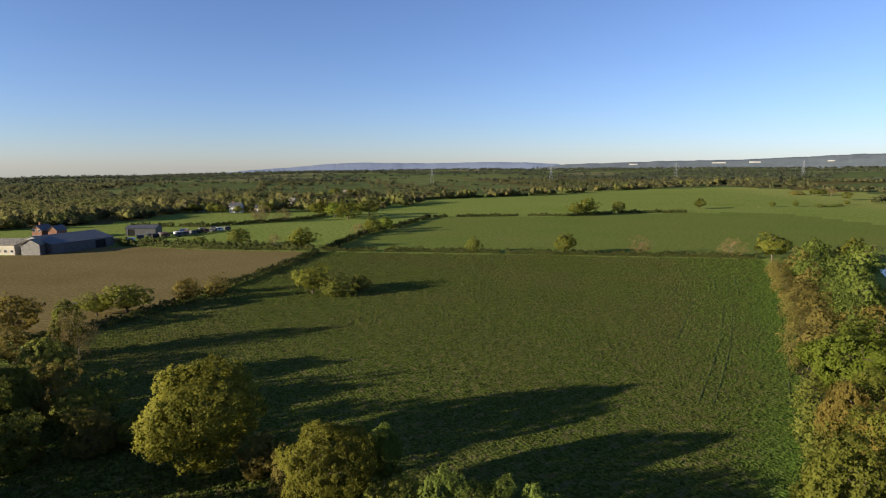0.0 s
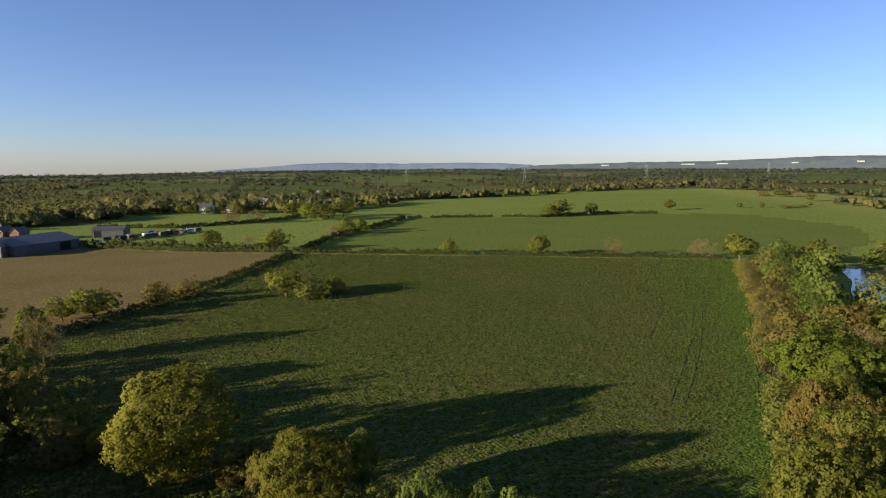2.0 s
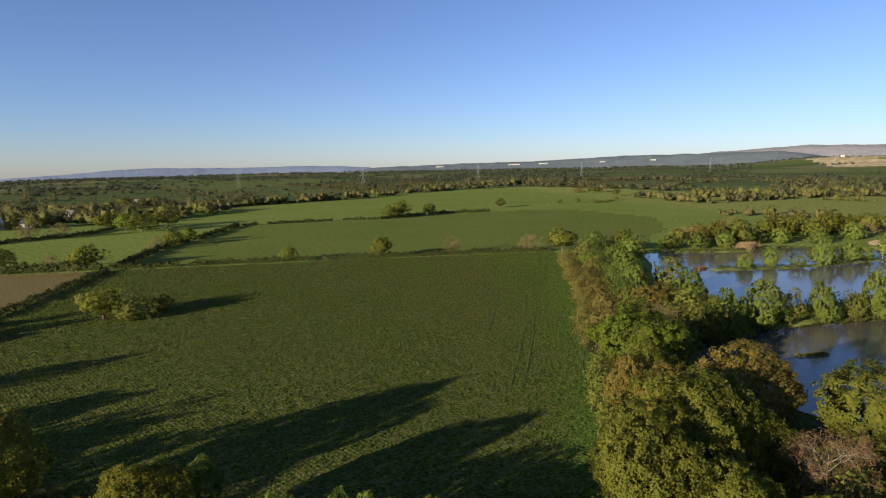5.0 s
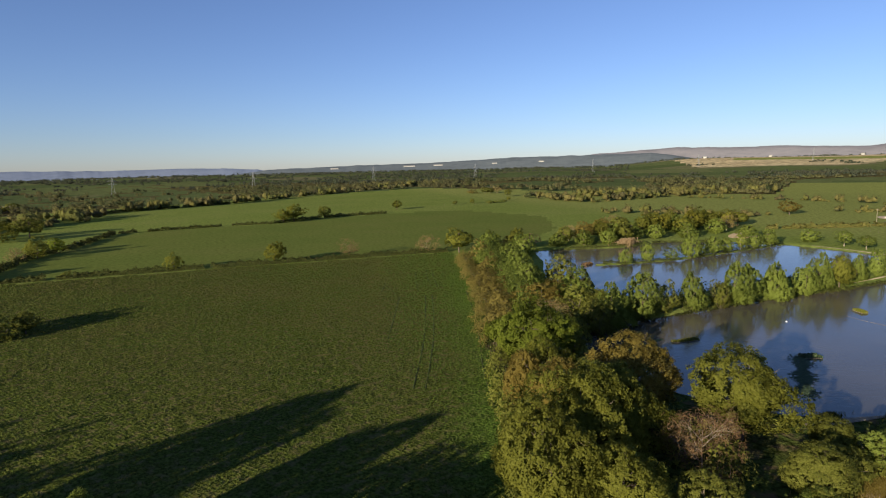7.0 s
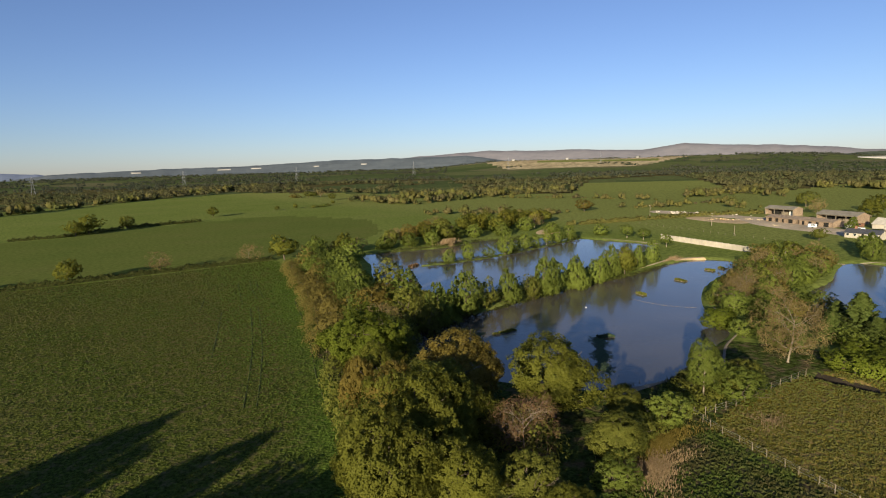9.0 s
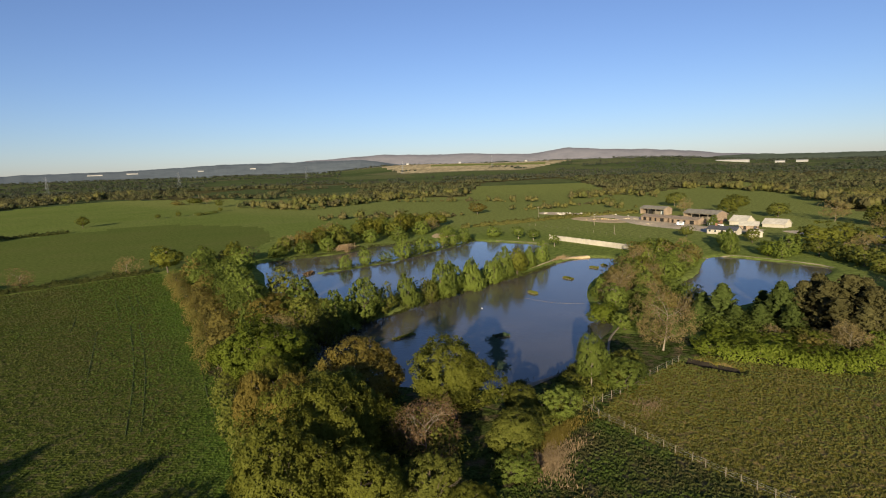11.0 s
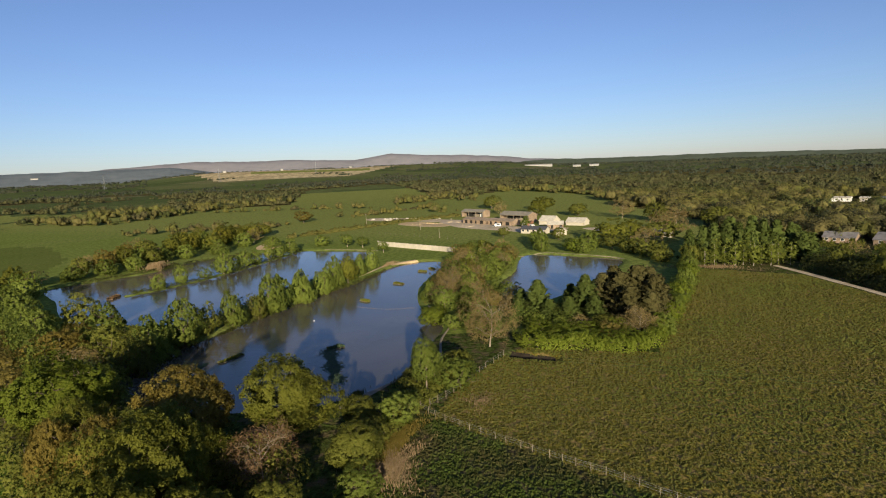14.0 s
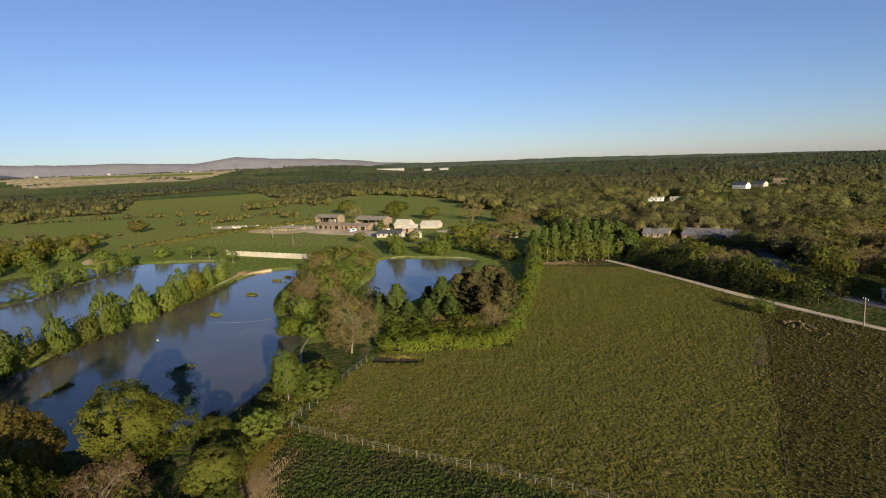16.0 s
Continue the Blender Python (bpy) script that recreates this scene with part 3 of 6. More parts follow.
strip("bank_path", [(168, 98), (181, 92.5), (196, 91.5), (214, 91.5)], 1.0, M_GRAVEL, "worn pale path along the pond bank", "path", 0.1)
strip("sand_bank", [(214, 90), (221, 87), (226, 82.5)], 3.4, M_SAND, "bare sandy slope at the water's edge", "bank", 0.1)
strip("bank_path", [(80, 44), (86, 42), (92, 40.5), (99, 38)], 1.4, M_PATH, "narrow path on the near pond bank", "path", 0.1)
strip("bank_path", [(104, 34), (120, 39), (134, 40), (142, 46), (150, 52)], 0.5, M_PATH, "narrow trodden path between ponds", "path", 0.1)

# ---------------------------------------------------------------- trees and hedges


def limb(bm, a, b, ra, rb, n=6):
    """A tapered limb between two points."""
    a, b = Vector(a), Vector(b)
    q = (b - a).to_track_quat("Z", "Y").to_matrix()
    rings = []
    for c, r in ((a, ra), (b, rb)):
        rings.append([bm.verts.new(c + q @ Vector((r * math.cos(2 * math.pi * k / n), r * math.sin(2 * math.pi * k / n), 0))) for k in range(n)])
    for k in range(n):
        bm.faces.new((rings[0][k], rings[0][(k + 1) % n], rings[1][(k + 1) % n], rings[1][k]))
    bm.faces.new(rings[1])


def branch(bm, rng, a, way, length, r, depth, n=5, tips=None):
    """A limb that bends once and forks."""
    a, way = Vector(a), Vector(way).normalized()
    mid = a + way * length * 0.5 + Vector(rng.normal(0, 0.06, 3)) * length
    end = mid + (way + Vector(rng.normal(0, 0.2, 3)) + Vector((0, 0, 0.12))).normalized() * length * 0.55
    limb(bm, a, mid, r, r * 0.75, n)
    limb(bm, mid, end, r * 0.75, r * 0.45, n)
    if tips is not None:
        tips += [tuple(mid), tuple(end)]
    if depth > 0:
        for _ in range(2 + (depth > 1)):
            w = (way + Vector(rng.normal(0, 0.55, 3))).normalized()
            branch(bm, rng, mid.lerp(end, rng.uniform(0.1, 1.0)), w, length * rng.uniform(0.5, 0.75), r * 0.45, depth - 1, max(3, n - 1), tips)


def trunk_and_limbs(rng, h, r, top=0.45, limbs=6, depth=1, lean=0.05, tips=None, reach=(0.32, 0.48), stout=1.0):
    bm = bmesh.new()
    girth = (0.018 * h + 0.014 * r) * stout
    p0, p1 = Vector((0, 0, -0.4)), Vector((rng.normal(0, lean) * h, rng.normal(0, lean) * h, h * top))
    limb(bm, p0, Vector((p1.x * 0.2, p1.y * 0.2, h * 0.06)), girth * 1.5, girth, 8)
    limb(bm, Vector((p1.x * 0.2, p1.y * 0.2, h * 0.06)), p1, girth, girth * 0.6, 8)
    limb(bm, p1, Vector((p1.x * 1.2, p1.y * 1.2, h * 0.86)), girth * 0.6, girth * 0.12, 6)
    for k in range(limbs):
        ang = 2 * math.pi * k / limbs + rng.uniform(-0.4, 0.4)
        z = rng.uniform(0.22, 0.75)
        st = Vector((p1.x * min(1, z / top), p1.y * min(1, z / top), h * z))
        up = rng.uniform(0.35, 1.0)
        branch(bm, rng, st, (math.cos(ang), math.sin(ang), up), r * rng.uniform(*reach), girth * 0.38, depth, 5, tips)
    return bm


def crown_points(rng, h, r, base, clumps, per, clump_r, belly=0.5, lop=0.2, lobes=13):
    """Leaf places and their outward ways: tufts spread over the lobes of an uneven crown, some of them deep inside."""
    k = np.arange(clumps) + 0.5
    lat, lon = np.arccos(1 - 2 * k / clumps), k * 2.39996
    u = np.stack([np.sin(lat) * np.cos(lon), np.sin(lat) * np.sin(lon), np.cos(lat)], -1) + rng.normal(0, 0.1, (clumps, 3))
    u /= np.linalg.norm(u, axis=1, keepdims=True)
    m = np.arange(lobes) + 0.5
    la, lo = np.arccos(1 - 2 * m / lobes), m * 2.39996 + rng.uniform(0, 6)
    lobe = np.stack([np.sin(la) * np.cos(lo), np.sin(la) * np.sin(lo), np.cos(la)], -1) + rng.normal(0, 0.22, (lobes, 3))
    lobe /= np.linalg.norm(lobe, axis=1, keepdims=True)
    near = u @ lobe.T
    which = near.argmax(1)
    off = np.arccos(np.clip(near.max(1), -1, 1))
    reach = rng.uniform(0.88, 1.1, lobes)[which]
    rad = np.where(rng.random(clumps) < 0.8, rng.uniform(0.9, 1.0, clumps), rng.uniform(0.6, 0.88, clumps)) * reach * (1.04 - 0.46 * np.clip(off, 0, 0.8) ** 2)
    ways = rng.normal(0, 1, (5, 3))
    wave = 1 + lop * sum(np.sin(2.6 * (u @ q) + i) for i, q in enumerate(ways)) / 2
    mid, half = h * (base + (1 - base) * belly), h * (1 - base) / 2
    c = u * (rad * wave)[:, None] * [r, r, half] * 0.95
    c[:, 2] = np.where(c[:, 2] > 0, c[:, 2] * (1 - belly) * 2, c[:, 2] * belly * 2) + mid
    w = rng.normal(0, 1, (clumps, per, 3)) + u[:, None] * 0.9
    w /= np.linalg.norm(w, axis=2, keepdims=True)
    cr = clump_r * rng.uniform(0.65, 1.25, clumps)
    p = c[:, None] + w * (cr[:, None, None] * rng.uniform(0.35, 1.05, (clumps, per, 1)))
    face = u + 1.1 * (u - lobe[which] * near.max(1)[:, None])
    w = w * 0.55 + face[:, None] * 0.75
    return p.reshape(-1, 3), w.reshape(-1, 3)


PROTOS = {}


def broadleaf(rng, mat, bark, lod, base=0.16, belly=0.46, slim=1.0, sparse=1.0):
    """A round-headed tree ten metres tall, with a crown ten metres across."""
    clumps, per, size, cr = {0: (840, 40, 0.178, 0.55), 1: (420, 20, 0.29, 0.56), 2: (190, 15, 0.44, 0.66)}[lod]
    bm = trunk_and_limbs(rng, 10, 5 * slim, 0.45, 7 if lod < 2 else 4, 2 if lod == 0 else 1 if lod == 1 else 0)
    p, w = crown_points(rng, 10, 5 * slim, base, int(clumps * sparse), per, cr, belly)
    return bm, small_leaves(rng, p, w, size), bark, mat


def bare_tree(rng, mat, bark, lod, full=1.0):
    """Limbs and twigs with the first haze of buds."""
    tips = []
    bm = trunk_and_limbs(rng, 8.6, 5.2, 0.42, 13 if lod == 0 else 11 if lod == 1 else 8, 3 if lod == 0 else 2 if lod == 1 else 1, 0.04, tips, (0.45, 0.62), 0.65)
    t = np.array(tips)
    t = t[rng.integers(0, len(t), {0: 2500, 1: 1800, 2: 500}[lod])]
    s = {0: 0.19, 1: 0.2, 2: 0.36}[lod]
    dome, _ = crown_points(rng, 10, 5.4, 0.16, *{0: (240, 28, 0.85), 1: (190, 22, 0.9), 2: (80, 18, 1.1)}[lod], 0.42)
    dome = dome[rng.random(len(dome)) < full]
    p = np.concatenate([t + rng.normal(0, 0.4, t.shape), dome])
    q = leaves(rng, p, rng.normal(0, 1, p.shape), s, 1.0, 2.6)
    q = np.concatenate([q[:, :1], q[:, :1] * 0.75 + q[:, 1:2] * 0.25, q[:, 2:3], q[:, 2:3] * 0.7 + q[:, 3:] * 0.3], 1)
    return bm, (q, None), bark, mat


def conifer(rng, mat, bark, lod, round_top=False):
    """Whorls of boughs with upturned tips round a straight stem."""
    bm = bmesh.new()
    limb(bm, (0, 0, -0.4), (0, 0, 9.8), 0.24, 0.03, 7)
    rows = []
    tiers = {0: 26, 1: 21, 2: 12}[lod]
    for k in range(tiers):
        z = 0.7 + 9.2 * (k / tiers) ** 0.9
        reach = 3.2 * (1 - z / 10.4) ** 0.6 if round_top else 3.3 * (1 - z / 10.3) ** 0.9 + 0.1
        n = {0: 11, 1: 9, 2: 7}[lod]
        for b in range(n):
            a = 2 * math.pi * (b + rng.uniform(0, 1)) / n
            ln = reach * rng.uniform(0.55, 1.25)
            if lod < 2:
                limb(bm, (0, 0, z), (ln * 0.8 * math.cos(a), ln * 0.8 * math.sin(a), z + 0.1 * ln), 0.05, 0.015, 3)
            m = {0: 44, 1: 34, 2: 14}[lod]
            u = rng.uniform(0.15, 1.0, m)
            p = np.stack([ln * u * math.cos(a), ln * u * math.sin(a), z - 0.15 * ln * u + 0.45 * ln * u**2.5], -1) + rng.normal(0, 0.13, (m, 3)) * (1.25 - u)[:, None]
            rows.append(p)
    p = np.concatenate(rows)
    out = p * [1, 1, 0] / (np.linalg.norm(p[:, :2], axis=1, keepdims=True) + 0.01) + [0, 0, 0.7]
    return bm, small_leaves(rng, p, out, {0: 0.3, 1: 0.33, 2: 0.7}[lod], 0.6, 2.0), bark, mat


def shrub(rng, mat, bark, lod):
    """Many stems from the ground and leaves down to it."""
    bm = bmesh.new()
    for k in range(6 if lod < 2 else 3):
        a = 2 * math.pi * k / 6 + rng.uniform(-0.4, 0.4)
        branch(bm, rng, (0.3 * math.cos(a), 0.3 * math.sin(a), -0.3), (math.cos(a) * 0.7, math.sin(a) * 0.7, 1.2), 5.0, 0.14, 1 if lod < 2 else 0, 4)
    clumps, per, size, cr = {0: (460, 30, 0.24, 0.6), 1: (330, 20, 0.31, 0.62), 2: (140, 14, 0.52, 0.75)}[lod]
    p, w = crown_points(rng, 10, 5, 0.0, clumps, per, cr, 0.38, 0.3)
    up = p[:, 2] > 0.1
    p, w = p[up], w[up]
    return bm, small_leaves(rng, p, w, size), bark, mat


def slender(rng, mat, bark, lod):
    """A tall thin tree of rising sprays on a fine pale stem."""
    bm = trunk_and_limbs(rng, 10, 2.4, 0.6, 6, 0, 0.03, stout=0.55)
    clumps, per, size, cr = {0: (110, 30, 0.24, 0.42), 1: (110, 28, 0.24, 0.42), 2: (95, 25, 0.27, 0.45)}[lod]
    p, w = crown_points(rng, 10, 2.1, 0.04, clumps, per, cr, 0.38, 0.3)
    return bm, small_leaves(rng, p, w, size, 0.6, 1.5), bark, mat


def willow(rng, mat, bark, lod):
    """An upright, feathery crown whose sprays hang."""
    bm = trunk_and_limbs(rng, 10, 4, 0.35, 7, 1 if lod < 2 else 0, 0.05)
    clumps, per, size, cr = {0: (480, 34, 0.22, 0.5), 1: (340, 24, 0.27, 0.52), 2: (170, 15, 0.4, 0.6)}[lod]
    p, w = crown_points(rng, 10, 4.2, 0.02, clumps, per, cr, 0.34, 0.2)
    p[:, 2] -= np.abs(rng.normal(0, 0.35, len(p)))
    p[:, :2] *= (1.1 - 0.4 * np.clip(p[:, 2:] / 10, 0, 1))
    up = p[:, 2] > 0.15
    p, w = p[up], w[up]
    return bm, small_leaves(rng, p, w * [1, 1, 0.6], size, 0.6, 1.5), bark, mat


KINDS = {
    "oak": ("oak_tree", lambda g, l: broadleaf(g, L_OAK, M_BARK, l), "spreading oak with yellow-green spring leaves"),
    "green": ("broadleaf_tree", lambda g, l: broadleaf(g, L_GREEN, M_BARK, l), "round tree in fresh bright green leaf"),
    "deep": ("broadleaf_tree", lambda g, l: broadleaf(g, L_DEEP, M_BARK, l), "round tree with dull green leaves"),
    "rust": ("broadleaf_tree", lambda g, l: broadleaf(g, L_RUST, M_BARK, l, sparse=1.0), "tree with rust-brown opening buds"),
    "willow": ("willow_tree", lambda g, l: willow(g, L_WILLOW, M_BARK, l), "pale green feathery willow by the water"),
    "birch": ("birch_tree", lambda g, l: broadleaf(g, L_WILLOW, M_PALE_BARK, l, 0.2, 0.5, 0.8, 0.55), "slender birch with pale stem and thin leaf"),
    "gold": ("oak_tree", lambda g, l: broadleaf(g, L_GOLD, M_BARK, l), "spreading oak in golden new leaf"),
    "bare": ("bare_tree", lambda g, l: bare_tree(g, L_BARE, M_PALE_BARK, l, 0.8), "nearly bare tree with pale brown twigs"),
    "redtwig": ("bare_tree", lambda g, l: bare_tree(g, L_RED, M_PALE_BARK, l, 0.25), "reddish leafless tree with fine twigs"),
    "shrub": ("shrub", lambda g, l: shrub(g, L_DEEP, M_BARK, l), "dense dull green shrub down to the ground"),
    "bush": ("bush", lambda g, l: shrub(g, L_WILLOW, M_BARK, l), "loose pale green bush"),
    "thorn": ("thorn_bush", lambda g, l: shrub(g, L_OLIVE, M_BARK, l), "olive-brown thorn bush barely in leaf"),
    "fir": ("fir_tree", lambda g, l: conifer(g, L_FIR, M_BARK, l), "dark green fir with layered boughs"),
    "pine": ("pine_tree", lambda g, l: conifer(g, L_PINE, M_BARK, l, True), "dark brownish conifer beside the pond"),
    "slender": ("birch_tree", lambda g, l: slender(g, L_BIRCH, M_BIRCH_BARK, l), "tall slender birch in thin pale leaf"),
    "laurel": ("laurel_bush", lambda g, l: shrub(g, L_GREEN, M_BARK, l), "bright green clipped evergreen bush"),
}
PLANT_RNG = np.random.default_rng(7)


def tree(kind, x, y, h, r, label="", group="", variants=3, far=False, pick=None):
    """Stands a tree of that height and crown radius on the ground."""
    d = math.hypot(x, y)
    lod = 2 if far or d >= 215 else 0 if d < 102 else 1
    name, make, words = KINDS[kind]
    key = (kind, lod, int(PLANT_RNG.integers(0, variants)) if pick is None else pick)
    at = Matrix.Translation((x, y, float(land(x, y)))) @ Matrix.Rotation(PLANT_RNG.uniform(0, 6.28), 4, "Z")
    half = {"slender": 2.6, "willow": 4.6, "fir": 3.0, "pine": 3.0, "birch": 4.6, "bare": 6.0, "redtwig": 6.0}.get(kind, 5.6)
    size = (r / half * PLANT_RNG.uniform(0.94, 1.06), r / half * PLANT_RNG.uniform(0.94, 1.06), h / 10.4)
    if key not in PROTOS:
        bm, q, bark, mat = make(np.random.default_rng(abs(hash(key[1:])) % 9999 + len(kind) * 31 + ord(kind[0])), lod)
        root = new(name)
        part("trunk", bm, bark, root)
        crown = new("crown", quad_mesh("crown", q[0], mat, q[1]))
        crown.parent = root
        root.matrix_basis = at @ Matrix.Diagonal((*size, 1))
        PROTOS[key] = root
    else:
        src = PROTOS[key]
        root = copy_thing(src, at @ Matrix.Diagonal((*(a / b for a, b in zip(size, src.scale)), 1)))
    tagged(root, label or words, "tree" if name.endswith("tree") else "bush", group)
    return root


def hedge(pts, height, width, label, seed=1, gaps=0.0, per=26, size=0.5, mat=None, rough=0.35):
    """A hedge along a line: a woody core and ragged leaf over it."""
    rng = np.random.default_rng(seed)
    p = np.array(pts, float)
    seg = np.linalg.norm(np.diff(p, axis=0), axis=1)
    s = np.r_[0, np.cumsum(seg)]
    n = int(s[-1] * per * 2)
    u = rng.uniform(0, s[-1], n)
    if gaps:
        u = u[np.sin(u * 0.37 + seed) + np.sin(u * 0.11 + 2 * seed) > -2 + 4 * gaps * 0.6]
    c = np.stack([np.interp(u, s, p[:, 0]), np.interp(u, s, p[:, 1])], -1)
    k = np.searchsorted(s, u).clip(1, len(seg)) - 1
    t = (p[1:] - p[:-1])[k] / seg[k][:, None]
    nrm = np.stack([-t[:, 1], t[:, 0]], -1)
    top = height * (1 + rough * np.sin(u * 0.53 + seed) * np.sin(u * 0.17 + 3) + rough * 0.6 * np.sin(u * 1.9))
    a = rng.uniform(0, math.pi, len(u))
    rr = rng.uniform(0.6, 1.05, len(u))
    wide = width * (1 + rough * 1.1 * np.sin(u * 0.41 + seed) * np.sin(u * 0.19 + 1.3 * seed))
    across, up = np.cos(a) * rr * wide / 2, np.sin(a) ** 0.7 * rr * top
    q = c + nrm * across[:, None] + rng.normal(0, 0.2, c.shape)
    z = land(q[:, 0], q[:, 1]) + up
    at = np.column_stack([q, z])
    out = np.column_stack([nrm * np.cos(a)[:, None], np.sin(a)])
    root = new("hedge")
    co, face = small_leaves(rng, at, out, size * 0.8, 0.55)
    leaf = new("foliage", quad_mesh("foliage", co, mat or L_HEDGE, face))
    leaf.parent = root
    tagged(leaf, kind="stuff")
    bm = bmesh.new()
    for d in np.arange(0.5, s[-1], 2.2):
        if gaps and np.sin(d * 0.37 + seed) + np.sin(d * 0.11 + 2 * seed) <= -2 + 4 * gaps * 0.6:
            continue
        x, y = np.interp(d, s, p[:, 0]) + rng.normal(0, 0.2), np.interp(d, s, p[:, 1]) + rng.normal(0, 0.2)
        z = float(land(x, y))
        limb(bm, (x, y, z - 0.2), (x + rng.normal(0, 0.3), y + rng.normal(0, 0.3), z + height * 0.8), 0.07, 0.02, 4)
    tagged(part("stems", bm, M_BARK, root), kind="stuff")
    return tagged(root, label, "hedge")


# hedges round the fields
hedge([(-53, 247), (-10, 243), (50, 233), (90, 227), (121, 221)], 1.9, 2.6, "trimmed dark hedge across the far side of the crop", 1, 0.1, 30, 0.55)
hedge([(-92, 112), (-85, 121), (-77, 130), (-72, 146), (-63, 185), (-53, 243)], 1.7, 2.6, "low dark hedge between crop and tan pasture", 2, 0.0, 30, 0.5)
hedge([(-150, 266), (-134, 265), (-101, 254), (-56, 249)], 3.2, 3.0, "tall ragged hedge behind the tan pasture", 3, 0.0, 40, 0.7)
hedge([(-50, 250), (-41, 313), (-30, 332), (-9, 407)], 2.4, 3.0, "dark hedge running out to the far fields", 4, 0.15, 20, 0.8)
hedge([(-9, 408), (27, 414), (64, 416), (87, 412)], 1.8, 2.4, "gappy thorn hedge along a far field", 5, 0.35, 16, 0.8)
hedge([(88, 411), (110, 424), (136, 437), (185, 440)], 2.2, 2.6, "dark field hedge under scattered trees", 6, 0.1, 18, 0.8)
hedge([(-190, 353), (-142, 352), (-116, 374), (-93, 396), (-84, 430)], 2.2, 2.8, "trimmed hedge below the distant houses", 7, 0.1, 20, 0.8)
hedge([(-90, 560), (-70, 588), (-8, 633), (109, 709)], 3.0, 3.5, "far hedgerow along the green fields", 8, 0.2, 14, 1.1)

# undergrowth that closes the strips of wood
hedge([(117, 200), (101, 168), (87, 138), (73, 114), (63, 96)], 2.9, 7.0, "tangled olive-brown thicket along the crop's edge", 31, 0.0, 110, 0.3, L_OLIVE, 0.4)
hedge([(125, 200), (112, 170), (98, 140), (84, 112)], 6.0, 8.0, "thick green scrub behind the field edge", 32, 0.0, 80, 0.42, L_WILLOW, 0.3)
hedge([(56, 84), (47, 66), (38, 51), (31, 41)], 5.0, 6.0, "leafy undergrowth below the oaks", 33, 0.0, 80, 0.42, L_DEEP, 0.3)
hedge([(66, 74), (60, 62), (60, 48), (56, 38)], 5.0, 8.0, "dense shrubs between the large oaks", 34, 0.0, 80, 0.42, L_DEEP, 0.35)
hedge([(80, 95), (96, 100.5), (112, 99.5), (130, 98)], 4.0, 6.0, "dark scrub on the bank between ponds", 35, 0.3, 36, 0.5, L_HEDGE, 0.35)
hedge([(130, 97.5), (150, 96), (172, 93.5), (186, 92.5)], 2.6, 3.6, "low sallow scrub on the pond bank", 36, 0.45, 34, 0.45, L_WILLOW, 0.4)
hedge([(66, 33), (78, 33), (90, 32), (104, 29)], 1.9, 4.4, "mixed low scrub below the pond bank", 37, 0.05, 70, 0.42, L_DEEP, 0.4)
hedge([(117, 17), (119, 8), (119, -3), (124, -7), (142, -11), (175, -17), (205, -21)], 3.2, 4.0, "bright green bank of evergreen leaves", 38, 0.0, 80, 0.4, L_GREEN, 0.2)

hedge([(216, -60), (200, -66), (185, -70.5), (170, -76), (157, -81), (145, -87)], 4.6, 7.0, "dark brownish thicket along the gravel track", 39, 0.0, 60, 0.55, L_HEDGE, 0.4)
hedge([(212, -70), (190, -80), (168, -88), (150, -95)], 6.0, 9.0, "dark tangled trees between track and lane", 40, 0.0, 50, 0.65, L_HEDGE, 0.4)

# Low dark leaves added where the banks lie dark under their trees.
for pts, seed in (([(84, 91), (96, 97.6), (111, 95.4), (150, 92.6), (181, 88.6), (205, 87.6)], 51), ([(134, 109.6), (158, 111.6), (181, 108.6), (219, 109.6), (248, 114)], 52), ([(158, 201), (172, 196.6), (193, 189), (218, 190.6), (238, 179)], 53)):
    hedge(pts, 0.9, 1.6, "dark low fringe along the water", seed, 0.15, 26, 0.36, L_HEDGE, 0.5)

# foreground, left
tree("gold", -29.3, 65.2, 14.8, 7.5, "large yellow-green oak above the shaded field edge", pick=4)
tree("gold", -11.5, 54.5, 11.3, 5.0, "yellow-green oak among field-edge bushes")
tree("birch", -6.5, 60, 8.2, 2.3)
tree("thorn", -22, 64, 5.0, 3.0)
for x, y, h, r, k in ((-0.5, 51.5, 8.0, 3.0, "bush"), (4.5, 51, 8.0, 3.0, "bush"), (9.5, 49.5, 7.8, 3.2, "bush"), (14, 47, 7.0, 3.2, "deep"), (18, 45, 6.5, 3.2, "shrub"), (-17, 61, 4.5, 3.0, "thorn"), (-20, 66, 4.0, 2.6, "shrub"), (2, 46, 7, 3.2, "shrub"), (-5, 52, 7, 3, "shrub")):
    tree(k, x, y, h, r, "", "field-edge bushes")
for x, y, h, r, k in ((-49, 76, 7.5, 4.6, "shrub"), (-56, 80, 8, 4.5, "thorn"), (-62, 87, 10.5, 5, "deep"), (-44, 70, 5.5, 3.4, "thorn"), (-69, 106, 10, 4.6, "bare"), (-72, 108, 11, 4, "deep"), (-68, 92, 6, 4, "thorn"), (-59, 74, 10.5, 5, "deep"), (-40, 72, 5, 3, "shrub"), (-74, 84, 8, 5, "deep"), (-52, 66, 7, 4, "shrub"), (-80, 104, 7, 4.5, "thorn")):
    tree(k, x, y, h, r, "", "trees of the shaded corner")
tree("rust", -93, 123, 8.6, 6.2, "round brown tree at the pasture corner")
tree("oak", -79, 142, 7.2, 6.4, "wide low tree standing in the hedge")
tree("oak", -85, 139, 5.6, 4.4)
tree("rust", -68.5, 152, 6.8, 3.6)
tree("thorn", -64.5, 163, 5.2, 4.0)
tree("oak", -37.5, 163, 8.4, 5.6, "yellow-green oak standing in the crop field")
tree("shrub", -29.5, 160, 5.8, 5.0, "dark green bush beside the field oak")
